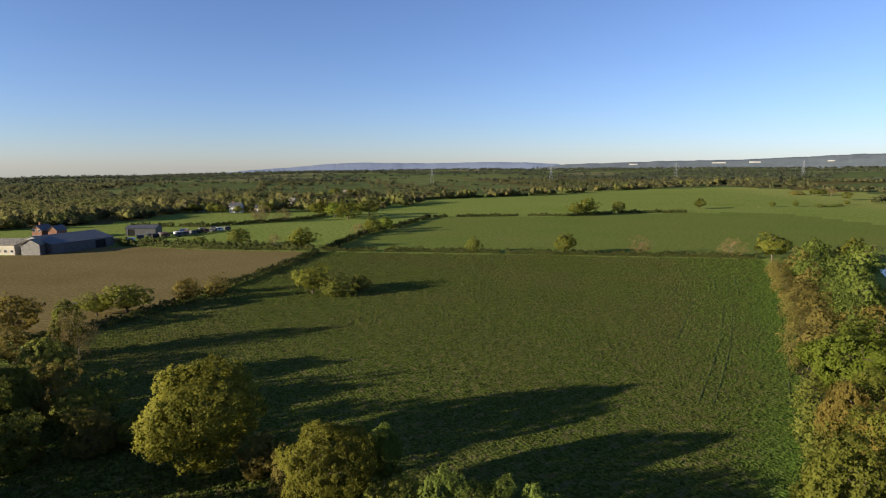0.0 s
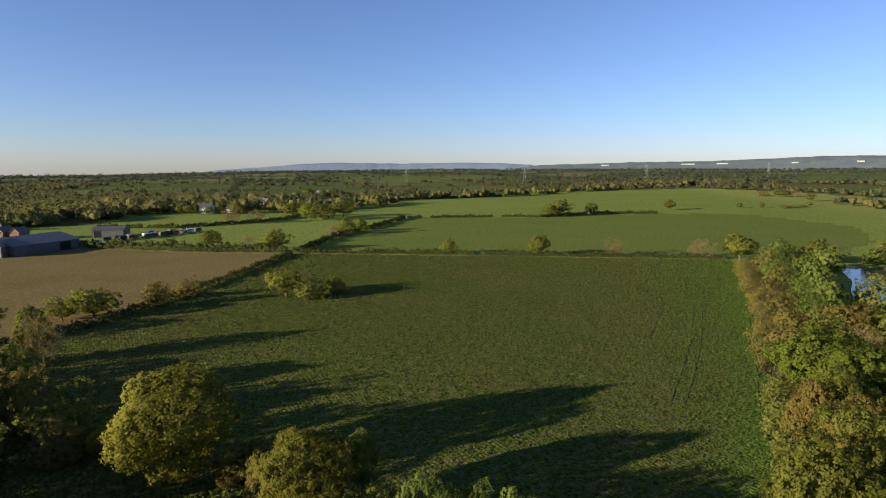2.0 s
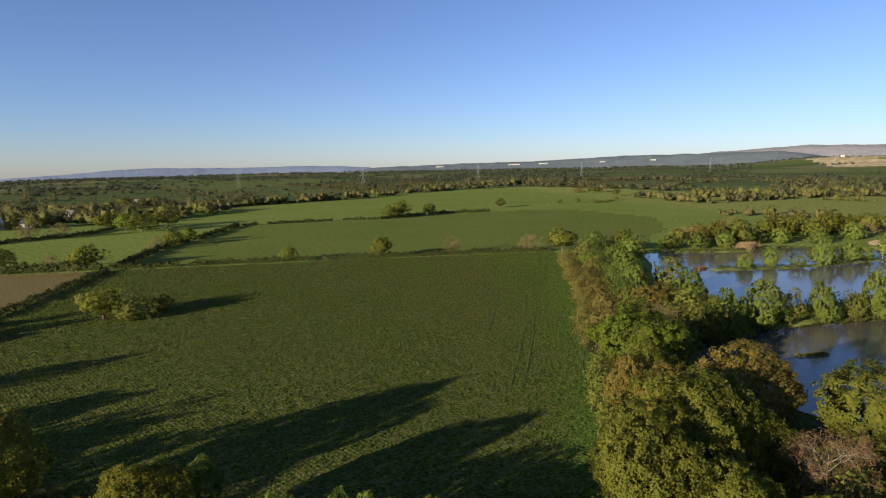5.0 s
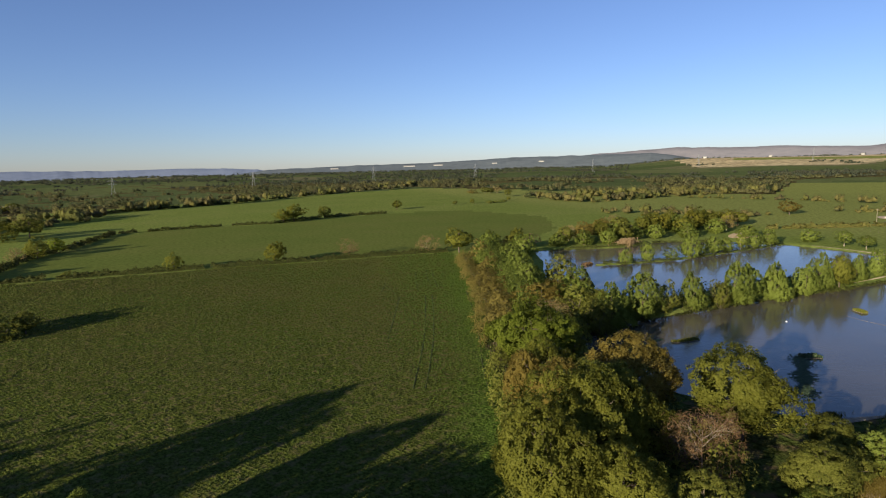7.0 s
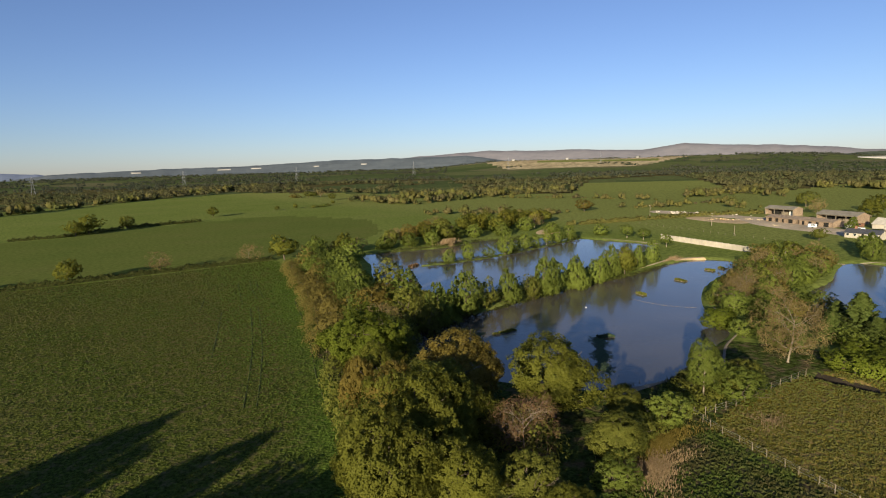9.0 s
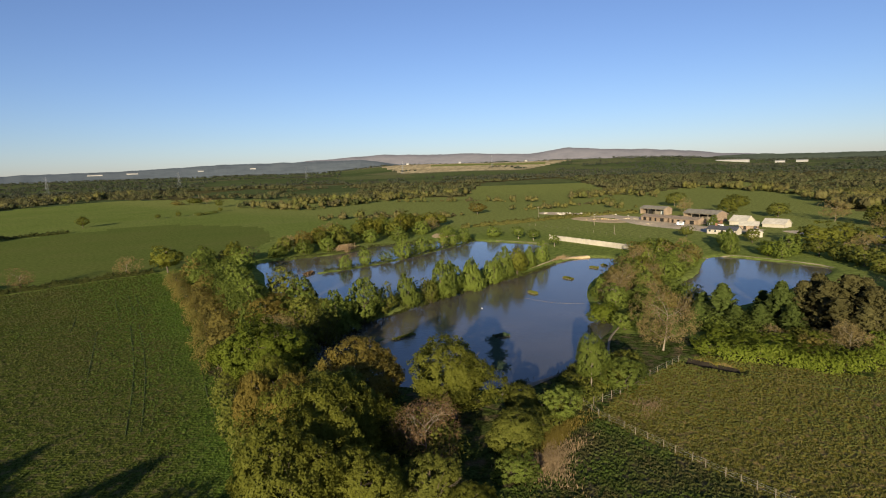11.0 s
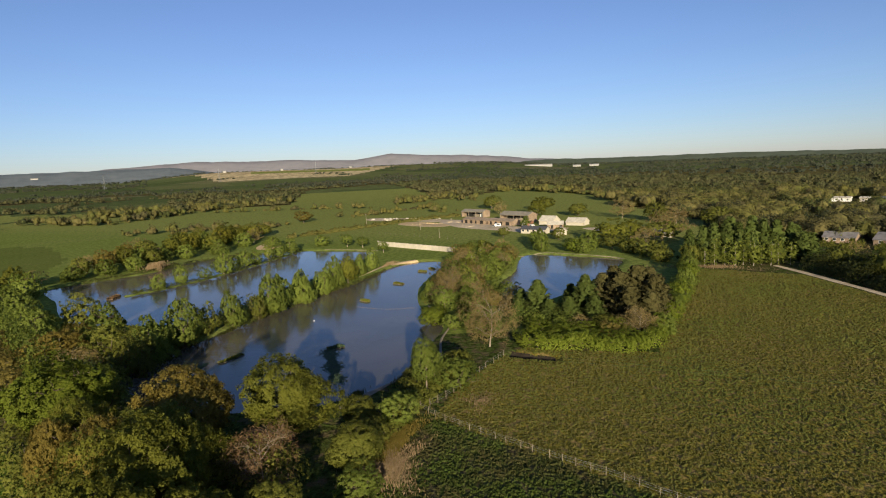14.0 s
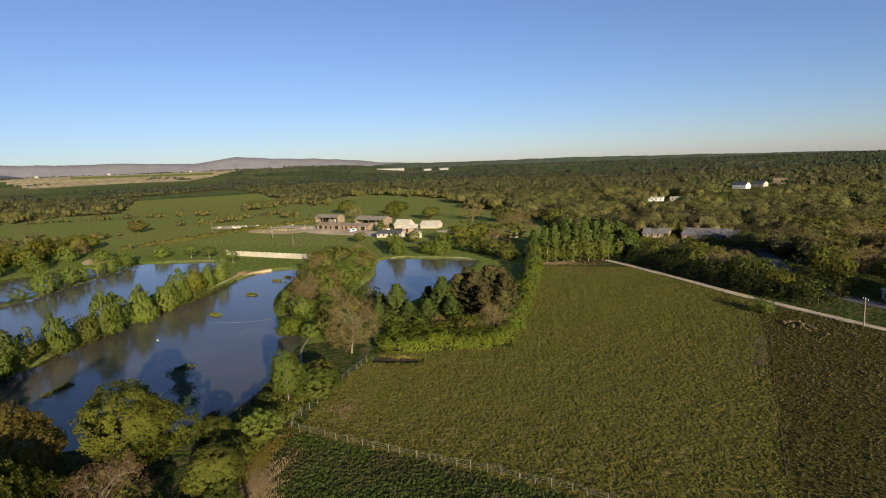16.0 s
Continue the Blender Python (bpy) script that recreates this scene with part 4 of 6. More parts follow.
tree("deep", -24, 164, 5.2, 3.2)

# unseen trees just behind, added to cast shade over the field's near edge
for x, y, h, r, k in ((-58, 41, 8, 4, "deep"), (-48, 40, 11, 5.5, "oak"), (-38, 39, 10.5, 5.5, "deep"), (-28, 38, 10.5, 5, "oak"), (-18, 37, 10, 5, "deep"), (-8, 37, 10, 4.5, "oak"), (-60, 52, 13, 5.5, "deep"), (-46, 47, 9.5, 4.6, "deep"), (-70, 52, 12, 6, "deep"), (-84, 62, 12, 6, "oak"), (-98, 74, 12, 6, "deep"), (-112, 84, 12, 6, "oak"), (-126, 94, 11, 6, "bare"), (-67, 60, 15, 6, "deep"), (-76, 68, 15.5, 6, "oak"), (-86, 77, 15.5, 6, "deep"), (-97, 86, 14, 6, "deep")):
    tree(k, x, y, h, r, "", "trees of the lane behind", far=True)

# hedge trees further out
for x, y, h, r, k in ((13, 240, 6.5, 3.6, "oak"), (50, 234, 9, 5.2, "oak"), (79, 230, 8, 5.2, "bare"), (112, 224, 8, 5.5, "bare"), (-94, 266, 8.5, 6, "deep"), (-62, 252, 10, 7, "oak"), (-75, 256, 7, 3.5, "bare"), (-110, 262, 6, 4, "shrub"), (-38, 313, 9, 6.5, "oak"), (-44, 300, 7, 4, "bare"), (-32, 328, 8, 5, "green"), (-22, 246, 3.4, 2.2, "shrub")):
    tree(k, x, y, h, r, "", "trees of the field hedges")
for x, y, h, r, k in ((-65, 398, 13, 10, "oak"), (-76, 410, 12, 8, "green"), (-118, 375, 11, 8, "bare"), (-104, 382, 9, 6, "bare"), (-54, 425, 12, 9, "deep"), (95, 414, 10, 6, "oak"), (104, 419, 13, 8, "oak"), (131, 434, 10, 6, "deep"), (209, 473, 9, 5.5, "oak"), (-90, 425, 12, 9, "oak")):
    tree(k, x, y, h, r, "", "trees of the far fields")

for x, y, h, r, k in ((-182, 458, 9, 6, "deep"), (-198, 462, 8, 6, "oak"), (-139, 508, 10, 7, "deep"), (-146, 512, 8, 6, "oak"), (-128, 700, 11, 9, "deep"), (-112, 702, 9, 7, "oak"), (-100, 704, 11, 9, "deep"), (-173, 452, 7.5, 5, "deep"), (-159, 451, 6.5, 4.5, "oak"), (-151, 456, 6, 4.5, "deep"), (-204, 466, 6, 4.5, "deep"), (-192, 468, 8, 5, "oak"), (-139, 455, 9, 6.5, "deep")):
    tree(k, x, y, h, r, "", "garden trees of the far houses")

# the wooded strip along the crop's edge
tree("oak", 124, 216, 11, 7.2, "yellow-green oak at the field corner")
for x, y, h, r, k in ((136, 210, 9.5, 6, 'willow'), (147, 206, 9, 5.5, 'oak'), (128, 200, 8.5, 5.5, 'willow'), (120, 190, 7, 5, 'thorn'), (140, 192, 8.5, 6, 'willow'), (112, 178, 6.5, 5, 'bush'), (122, 176, 8.5, 6, 'willow'), (104, 162, 6.5, 5, 'thorn'), (114, 160, 8.5, 6, 'willow'), (95, 150, 6, 5, 'thorn'), (105, 146, 8, 6, 'willow'), (88, 134, 6, 5, 'thorn'), (98, 132, 8.5, 6, 'willow'), (110, 132, 9, 6, 'shrub'), (80, 120, 6, 5, 'thorn'), (90, 116, 7, 6, 'rust'), (103, 117, 9, 6.5, 'willow')):
    tree(k, x, y, h * 1.14, r, "", "trees along the pond edge")
for x, y, h, r, k in ((73, 108, 6, 5, 'thorn'), (83, 103, 7, 5.5, 'bare'), (94, 106, 8.5, 6, 'shrub')):
    tree(k, x, y, h, r, "", "trees along the pond edge")
tree("green", 60.5, 80, 13.2, 8.4, "large fresh green tree at the crop's edge")
tree("rust", 48.5, 66, 10.5, 4.0, "rust-coloured tree in new bud")
tree("rust", 60.5, 58, 12.8, 8.4, "large rust-brown tree by the pond")
tree("oak", 43, 48, 14, 7.4, "large dull yellow-green oak close by")
tree("oak", 35, 44, 13, 6.2)
tree("oak", 50, 48.5, 12.4, 6.2)
tree("oak", 69, 46, 12.2, 7.8, "full yellow-green oak on the pond bank")
tree("redtwig", 55, 41, 9.2, 5.2, "reddish leafless tree among oaks")
tree("oak", 41, 39.5, 9, 5.0)
tree("deep", 52, 55, 12, 6.6)
tree("oak", 54, 68, 10.5, 5.4)
tree("rust", 49, 60, 10.5, 4.6)
for x, y, h, r, k in ((63, 33, 6, 4, "deep"), (77, 33, 5, 3.8, "bush"), (74, 37.5, 5, 3.4, "deep"), (83, 34, 3.4, 2.8, "bush"), (68, 34, 5, 3.2, "shrub"), (70, 66, 7, 4.5, "shrub"), (72, 84, 8, 5, "shrub"), (69, 95, 8, 5, "willow"), (58, 30, 3.6, 3, "bush"), (49, 36, 6, 4, "shrub"), (48, 30, 4.5, 3, "oak"), (90, 35, 2.6, 2.4, "shrub"), (97, 33, 3, 2.8, "bush")):
    tree(k, x, y, h, r, "", "shrubs of the pond bank")

# ---------------------------------------------------------------- round the ponds
for x, y, h, r, k in ((88, 98, 8, 4.8, "shrub"), (97, 102, 8.5, 5, "willow"), (106, 102, 9, 5.4, "willow"), (114, 102, 6, 4, "shrub"), (123, 101, 7.5, 3.6, "willow"), (131, 99, 6, 3, "shrub"), (137, 99, 9.5, 4.6, "willow"), (144, 100, 8, 3.6, "willow"), (151, 97, 8, 4.0, "willow"), (157, 101, 7, 3.6, "willow"), (163, 96, 7, 3.8, "willow"), (172, 97, 8.5, 4.4, "willow"), (178, 95, 7.5, 3.8, "oak"), (184, 98, 6, 3.4, "willow"), (192, 97, 6.5, 3.2, "willow"), (205, 98, 7, 3.4, "willow")):
    tree(k, x, y - 4.4, h * 1.28, r * 0.95, "", "willows between the ponds")
for x, y, h, r, k in ((162, 157, 5, 3.2, "willow"), (171, 155, 7.5, 2.8, "willow"), (182, 153.2, 4, 3, "bush"), (192, 152.6, 9, 4.2, "willow"), (199, 152.6, 5, 3, "bush"), (206, 152.6, 7.5, 3.6, "willow"), (214, 153, 6, 3.2, "willow"), (224, 153.4, 8, 2.6, "slender"), (234, 153.8, 6, 3.4, "willow"), (245, 154.4, 7, 3.8, "willow")):
    tree(k, x, y, h * 1.1, r * 1.1, "", "willows on the spit")
# Dark tufts added for the shadowed, stony edges of the spit.
hedge([(153, 160), (160, 157.5), (177, 153.5), (202, 152.2), (230, 153.5), (254, 154.5)], 0.8, 2.8, "dark tufted fringe along the spit", 54, 0.3, 30, 0.34, L_HEDGE, 0.6)
for x, y, h, r, k in ((170, 206, 7, 5, 'willow'), (182, 202, 8, 5, 'willow'), (193, 198, 8.5, 5, 'willow'), (205, 200, 9, 6, 'deep'), (214, 204, 9, 6, 'willow'), (226, 200, 8, 5.5, 'willow'), (240, 192, 8, 5, 'willow'), (205, 216, 10, 7, 'rust'), (222, 220, 10, 7, 'deep'), (238, 214, 10, 7, 'oak'), (254, 206, 9, 6.5, 'oak'), (266, 196, 9, 6, 'willow'), (274, 214, 10, 8, 'oak'), (290, 226, 10, 9, 'oak'), (262, 176, 7, 5, 'willow'), (268, 150, 7, 5, 'willow'), (265, 134, 7, 4, 'birch')):
    tree(k, x, y, h, r, "", "trees behind the north pond")
for x, y, h, r, k in ((262, 124, 6, 3.6, 'birch'), (246, 106, 6, 3.2, 'birch'), (280, 200, 8, 6, 'bare'), (160, 214, 6, 5, 'bare'), (150, 214, 6.5, 5, 'thorn'), (185, 216, 8, 6, 'bare'), (306, 212, 9, 7, 'oak'), (258, 230, 9, 8, 'oak'), (235, 236, 9, 7, 'bare')):
    tree(k, x, y, h, r, "", "trees behind the north pond")
for x, y, h, r, k in ((176, 208, 9, 4.6, 'deep'), (186, 207, 10, 5, 'rust'), (196, 206, 10.5, 5.2, 'oak'), (204, 205, 9, 4.6, 'willow'), (212, 209, 10.5, 5.4, 'deep'), (190, 213, 9.5, 5, 'bare'), (230, 212, 10, 5.4, 'oak'), (244, 214, 10.5, 5.6, 'gold'), (256, 214, 10, 5.4, 'willow'), (268, 212, 10.5, 5.6, 'gold'), (281, 211, 10, 5.4, 'oak'), (292, 209, 10, 5.4, 'gold'), (250, 224, 10, 5.6, 'deep'), (266, 226, 10, 5.4, 'oak'), (283, 222, 9.5, 5.2, 'deep'), (300, 220, 9, 5, 'oak')):
    tree(k, x, y, h, r, "", "grove behind the north pond")
# scrub that covers the neck between the ponds
for x, y, h, r, k in ((152, 34, 5, 3.6, 'thorn'), (160, 41, 6, 4, 'bare'), (172, 43, 5.5, 3.8, 'thorn'), (180, 46, 7.5, 4.2, 'bare'), (193, 56, 7, 4, 'bare'), (203, 49, 6.5, 3.8, 'birch'), (213, 46, 6, 3.6, 'willow'), (228, 52, 7, 4.2, 'bare'), (236, 48, 7, 4, 'willow'), (224, 62, 6, 3.8, 'thorn'), (156, 53, 6, 3.6, 'willow'), (183, 57, 5.5, 3.4, 'bush'), (212, 62, 6, 3.6, 'birch'), (242, 62, 7, 4, 'birch')):
    tree(k, x, y, h, r, "", "scrub between the ponds")
tree("birch", 89.5, 32, 10, 3.2, "pale-stemmed birch beside the pond")
tree("bush", 93.5, 28, 5.5, 4.6)
tree("deep", 101, 30, 4.4, 3.8)
tree("bare", 117, 27, 13, 7.6, "tall pale bare tree beside the ponds")
tree("green", 134, 45, 6.0, 4.6, "bright green tree leaning over the water")
for x, y, h, r, k in ((140, 44, 8, 4.4, 'birch'), (147, 47, 8, 4.4, 'bare'), (152, 41, 6, 3.8, 'willow'), (143, 36, 5.5, 4, 'bush'), (132, 34, 5.5, 4, 'bush'), (158, 48, 8.5, 4.6, 'bare'), (168, 50, 9, 4.8, 'bare'), (166, 44, 7, 4, 'willow'), (177, 52, 8.5, 4.4, 'birch'), (186, 50, 8, 4.6, 'oak'), (189, 44, 7.5, 4, 'willow'), (199, 54, 8.5, 4.6, 'bare'), (209, 58, 8.5, 4.4, 'bare'), (219, 55, 7, 4.2, 'birch'), (206, 46, 6, 3.6, 'birch'), (124, 30, 4.5, 3.6, 'bush'), (128, 38, 5, 3.6, 'bush'), (173, 47, 9, 2.4, 'slender'), (194, 51, 9.5, 2.4, 'slender'), (214, 52, 9, 2.2, 'slender')):
    tree(k, x, y, h, r, "", "trees between the ponds")
for x, y, h, r, k in ((233, 62, 7, 5, 'deep'), (240, 56, 7, 5, 'oak'), (222, 48, 6, 4, 'birch'), (230, 50, 6.5, 4, 'thorn'), (243, 50, 7, 4.2, 'bare'), (246, 58, 6.5, 4, 'willow'), (235, 66, 6, 4, 'thorn'), (196, 42.5, 6, 3.6, 'willow'), (203, 41.5, 5, 3.4, 'bush'), (210, 42.5, 6.5, 3.6, 'bare'), (217, 42, 5.5, 3.4, 'willow'), (224, 43, 6.5, 3.6, 'thorn'), (231, 43.5, 6, 3.6, 'bare'), (238, 44.5, 6, 3.6, 'willow'), (152, 28, 5, 3.6, 'thorn'), (160, 31, 5.5, 3.8, 'birch'), (166, 36, 5.5, 3.6, 'bush'), (196, 60, 6, 4, 'thorn'), (176, 56, 6, 4, 'thorn')):
    tree(k, x, y, h, r, "", "trees between the ponds")
# conifers beside the east pond
for x, y, h, r, k in ((142, 20, 10.2, 5.0, 'fir'), (136.5, 24, 6.4, 3.8, 'fir'), (147, 25, 6.6, 3.8, 'fir'), (137, 16.5, 6.4, 3.8, 'fir'), (144, 8.5, 11.4, 5.0, 'fir'), (139.5, 12, 6.6, 3.6, 'fir'), (150, 12.5, 7.6, 3.8, 'fir'), (138, 6, 7.4, 3.8, 'fir'), (146, 0, 11.8, 5.2, 'pine'), (149, -4, 13, 5.4, 'pine'), (145, -8, 11.4, 5.0, 'pine'), (153, 2, 12, 4.4, 'pine'), (140, -2, 9.4, 4.6, 'pine'), (139, -7, 8.4, 4.4, 'pine'), (155, -7, 11.4, 4.8, 'pine'), (150, 4.5, 10.6, 4.4, 'pine'), (134, -3, 6, 3.6, 'pine')):
    tree(k, x, y, h, r, "", "conifers by the east pond")
for x, y, h, r, k in ((133, 13.5, 4.2, 3.4, 'bush'), (134, 20, 4, 3.2, 'bush'), (132, 8.5, 4.2, 3.2, 'bare'), (131.5, 3, 4.6, 3.2, 'deep'), (143, 14.5, 4.6, 3.4, 'bush'), (132, -9, 5, 3.4, 'willow')):
    tree(k, x, y, h, r, "", "bushes before the conifers")
tree("bare", 129, -4, 7.4, 4.4)
tree("thorn", 126, 2, 4.5, 3)
for x, y in ((119, 19), (122, 14), (121, 8), (121, 2), (122, -3), (127, 12), (127, 7), (128, 18), (131, 1)):
    tree("laurel", x, y, 3.6, 4.2, "", "evergreen bank below the conifers")
for x, y, h, r, k in ((133, -8, 4.5, 3.2, "laurel"), (143, -11, 5, 3.2, "laurel"), (153, -13, 5.5, 3.4, "bush"), (163, -15, 6, 3.4, "laurel"), (173, -17, 6, 3.4, "bush"), (183, -18, 6, 3.4, "willow"), (193, -20, 6.5, 3.6, "laurel"), (203, -21, 6.5, 3.6, "willow"), (213, -22, 7, 4, "willow"), (222, -24, 8, 5, "deep"), (228, -14, 8, 5, "shrub"), (240, -10, 8, 6, "shrub")):
    tree(k, x, y, h, r, "", "row of bushes along the field")
# trees behind the east field and along the lane
for x, y, h, r, k in ((219, -28, 8.17, 2.3, 'slender'), (221, -31.5, 9.46, 2.4, 'slender'), (222.5, -35, 8.6, 2.2, 'slender'), (220.5, -38, 9.89, 2.5, 'slender'), (223, -41, 9.03, 2.3, 'slender'), (221.5, -44, 9.89, 2.6, 'slender'), (224, -47, 8.6, 2.4, 'slender'), (222, -49.5, 10.1, 2.5, 'slender'), (225, -52.5, 9.12, 2.4, 'slender'), (224, -56, 9.2, 2.5, 'slender'), (227, -33, 9.46, 2.4, 'slender'), (228, -44, 9.46, 2.6, 'slender'), (229, -53, 9.03, 2.4, 'slender'), (230, -24, 12.6, 3.8, 'fir'), (233, -29, 13.8, 4.2, 'fir'), (236, -33, 14.4, 4.0, 'fir'), (237, -37.5, 15.5, 4.6, 'fir'), (238, -42, 14.4, 4.2, 'fir'), (239, -46, 14.9, 4.4, 'fir'), (239, -50.5, 15.5, 4.2, 'fir'), (240, -55, 14.9, 4.6, 'fir'), (241, -60, 13.8, 4.2, 'fir'), (244, -40, 16.1, 4.6, 'fir'), (246, -48, 16.1, 4.8, 'fir')):
    tree(k, x, y, h, r, "", "trees along the lane")
for x, y, h, r, k in ((240, -66, 9.99, 4.6, 'fir'), (246, -41, 14, 4.8, 'fir'), (234, -62, 11.1, 4.4, 'fir'), (244, -62, 12.5, 4.8, 'fir'), (215, -68, 9, 5.4, 'deep'), (204, -72, 8.4, 5, 'shrub'), (194, -74, 9, 5.4, 'deep'), (184, -78, 9, 5, 'bare'), (176, -81, 8.6, 5.4, 'deep'), (168, -83, 8.75, 5, 'bush'), (160, -85, 7, 5, 'oak'), (152, -87, 5, 4, 'bush'), (205, -84, 7.6, 6, 'deep'), (192, -88, 7.6, 5, 'bare'), (220, -84, 7.4, 5.4, 'deep'), (232, -78, 7.4, 4.6, 'bare'), (186, -112, 12, 9, 'bare')):
    tree(k, x, y, h, r, "", "trees along the lane")
# Here and below, trees at x < 140 stand unseen, added for their shade.
for x, y, h, r, k in ((200, -124, 12, 9, 'deep'), (170, -112, 11.5, 7, 'bare'), (212, -138, 13, 10, 'bare'), (184, -132, 12, 9, 'rust'), (160, -118, 11.5, 8, 'deep'), (196, -150, 12, 9, 'deep'), (226, -122, 12, 9, 'bare'), (240, -140, 13, 10, 'deep'), (168, -136, 12, 8, 'bare'), (150, -122, 11.5, 7, 'bare'), (232, -160, 12, 9, 'rust'), (142, -112, 9, 6, 'shrub'), (128, -113, 10, 6, 'deep'), (118, -118, 11, 6, 'bare'), (106, -121, 10, 6, 'deep'), (94, -124, 10, 6, 'shrub'), (136, -122, 12, 7, 'deep')):
    tree(k, x, y, h, r, "", "trees along the lane")
for x, y, h, r, k in ((120, -130, 12, 7, 'deep'), (102, -136, 12, 7, 'bare'), (84, -132, 11, 7, 'deep'), (164, -103, 11.5, 4.5, 'shrub'), (178, -106, 11.5, 5, 'deep'), (150, -110, 7, 5, 'shrub')):
    tree(k, x, y, h, r, "", "trees along the lane")
tree("bush", 140.5, -70.5, 4.0, 3.0, "lone pale bush at the field corner")
# round the farmyard
for x, y, h, r, k in ((274, 38, 9, 5.5, 'willow'), (252.5, 34, 9.5, 3.6, 'willow'), (249.5, 15.5, 6.5, 4.0, 'willow'), (252, 20, 7, 5, 'laurel'), (262, 14, 8, 6, 'willow'), (280, 5, 10.5, 9.5, 'oak'), (294, -4, 10, 8, 'oak'), (258, 4, 7, 5, 'deep'), (250, -4, 8, 6, 'shrub'), (268, -10, 9, 7, 'bare'), (286, -18, 10, 8, 'deep'), (300, -24, 11, 9, 'bare'), (290, 30, 7, 4, 'deep'), (393, 234, 9, 7, 'rust'), (300, 60, 6, 3.5, 'deep'), (350, 56, 8, 3.4, 'willow'), (430, 60, 12, 8, 'oak')):
    tree(k, x, y, h, r, "", "trees round the farmyard")
for x, y, h, r, k in ((470, 60, 12, 9, 'oak'), (440, 90, 11, 7, 'bare'), (500, 110, 12, 9, 'deep'), (420, 30, 10, 8, 'deep'), (400, 0, 12, 9, 'bare'), (380, -20, 12, 9, 'deep'), (360, -30, 12, 9, 'bare'), (330, -20, 11, 8, 'bare'), (345, -50, 12, 9, 'deep')):
    tree(k, x, y, h, r, "", "trees round the farmyard")
for pts, h, w, words, seed in (([(300, 190), (340, 170), (390, 150), (430, 120)], 2.4, 3, "low hedge above the farm paddock", 21),):
    hedge(pts, h, w, words, seed, 0.1, 16, 1.0, L_FAR)

# small trees and bushes standing in the far green field
for x, y, h, r, k in ((405, 668, 6, 9, "thorn"), (416, 652, 9, 7, "deep"), (423, 650, 8, 6, "deep"), (432, 648, 9, 8, "bare"), (399, 575, 9, 5, "deep"), (278.5, 490.7, 4.5, 3, "deep"), (300, 494, 5, 3, "oak"), (314, 484, 3.5, 3.4, "shrub"), (321, 486, 3, 3, "shrub"), (329, 488, 3, 3, "bush"), (353, 508, 4.5, 3, "oak"), (341, 498, 2.6, 3, "shrub")):
    tree(k, x, y, h, r, "", "trees in the far green field")

hedge([(270, -78), (262, -92), (252, -108), (246, -120)], 2.6, 5.0, "garden shrubs before the bungalows", 55, 0.1, 40, 0.6, L_DEEP, 0.5)
hedge([(150, 50), (168, 47), (188, 48), (208, 52), (226, 58)], 2.4, 6.0, "brownish scrub on the bank between ponds", 56, 0.15, 46, 0.4, L_OLIVE, 0.5)
hedge([(138, 40), (150, 36), (162, 40)], 2.2, 5.0, "loose green scrub beside the path", 57, 0.1, 46, 0.4, L_DEEP, 0.5)

# ---------------------------------------------------------------- far woods and hedgerows


def far_trees(name, rng, xy, h, r, n, leaf, mat, cut=2):
    """Round heads of leaf, too far off to part: each a lumpy mass of foliage with loose sprays over it."""
    m = len(xy)
    z = land(xy[:, 0], xy[:, 1])
    mid = np.column_stack([xy, z + h * 0.46])
    size = np.stack([r * rng.uniform(0.85, 1.15, m), r * rng.uniform(0.85, 1.15, m), h * 0.54], -1)
    ways = rng.normal(0, 2.2, (m, 4, 3))

    def swell(u):
        return 1 + 0.13 * np.sin(np.einsum("mnj,mkj->mnk", u, ways)).sum(2)

    # the leafy mass: a cube of cut x cut faces a side, drawn out to a round
    g = np.linspace(-1, 1, cut + 1)
    a, b = (v.ravel() for v in np.meshgrid(g, g, indexing="ij"))
    one = np.ones_like(a)
    cube = np.concatenate([np.stack(s, -1) for s in ((a, b, one), (b, a, -one), (one, a, b), (-one, b, a), (b, one, a), (a, -one, b))])
    ball = cube / np.linalg.norm(cube, axis=1, keepdims=True)
    idx = np.arange((cut + 1) ** 2).reshape(cut + 1, cut + 1)
    face = np.stack([idx[:-1, :-1], idx[1:, :-1], idx[1:, 1:], idx[:-1, 1:]], -1).reshape(-1, 4)
    faces = np.concatenate([face + k * (cut + 1) ** 2 for k in range(6)])
    u = np.broadcast_to(ball, (m, *ball.shape))
    core = mid[:, None] + u * (0.56 * swell(u))[..., None] * size[:, None]
    quads = core[:, faces].reshape(-1, 4, 3)
    tris = np.concatenate([quads[:, [0, 1, 2]], quads[:, [0, 2, 3]]])
    cf = np.broadcast_to(ball[faces].mean(1), (m, len(faces), 3)).reshape(-1, 3)
    # the sprays
    v = rng.normal(0, 1, (m, n, 3))
    v /= np.linalg.norm(v, axis=2, keepdims=True)
    v[..., 2] = np.where(v[..., 2] < -0.5, -v[..., 2], v[..., 2])
    p = mid[:, None] + v * (rng.uniform(0.6, 1.08, (m, n)) * swell(v))[..., None] * size[:, None]
    co, way = small_leaves(rng, p.reshape(-1, 3), (v / size[:, None] * r.mean()).reshape(-1, 3), leaf, 0.4, 1.2, 0.22)
    return new(name, quad_mesh(name, np.concatenate([tris, co]), mat, np.concatenate([cf, cf, way])))


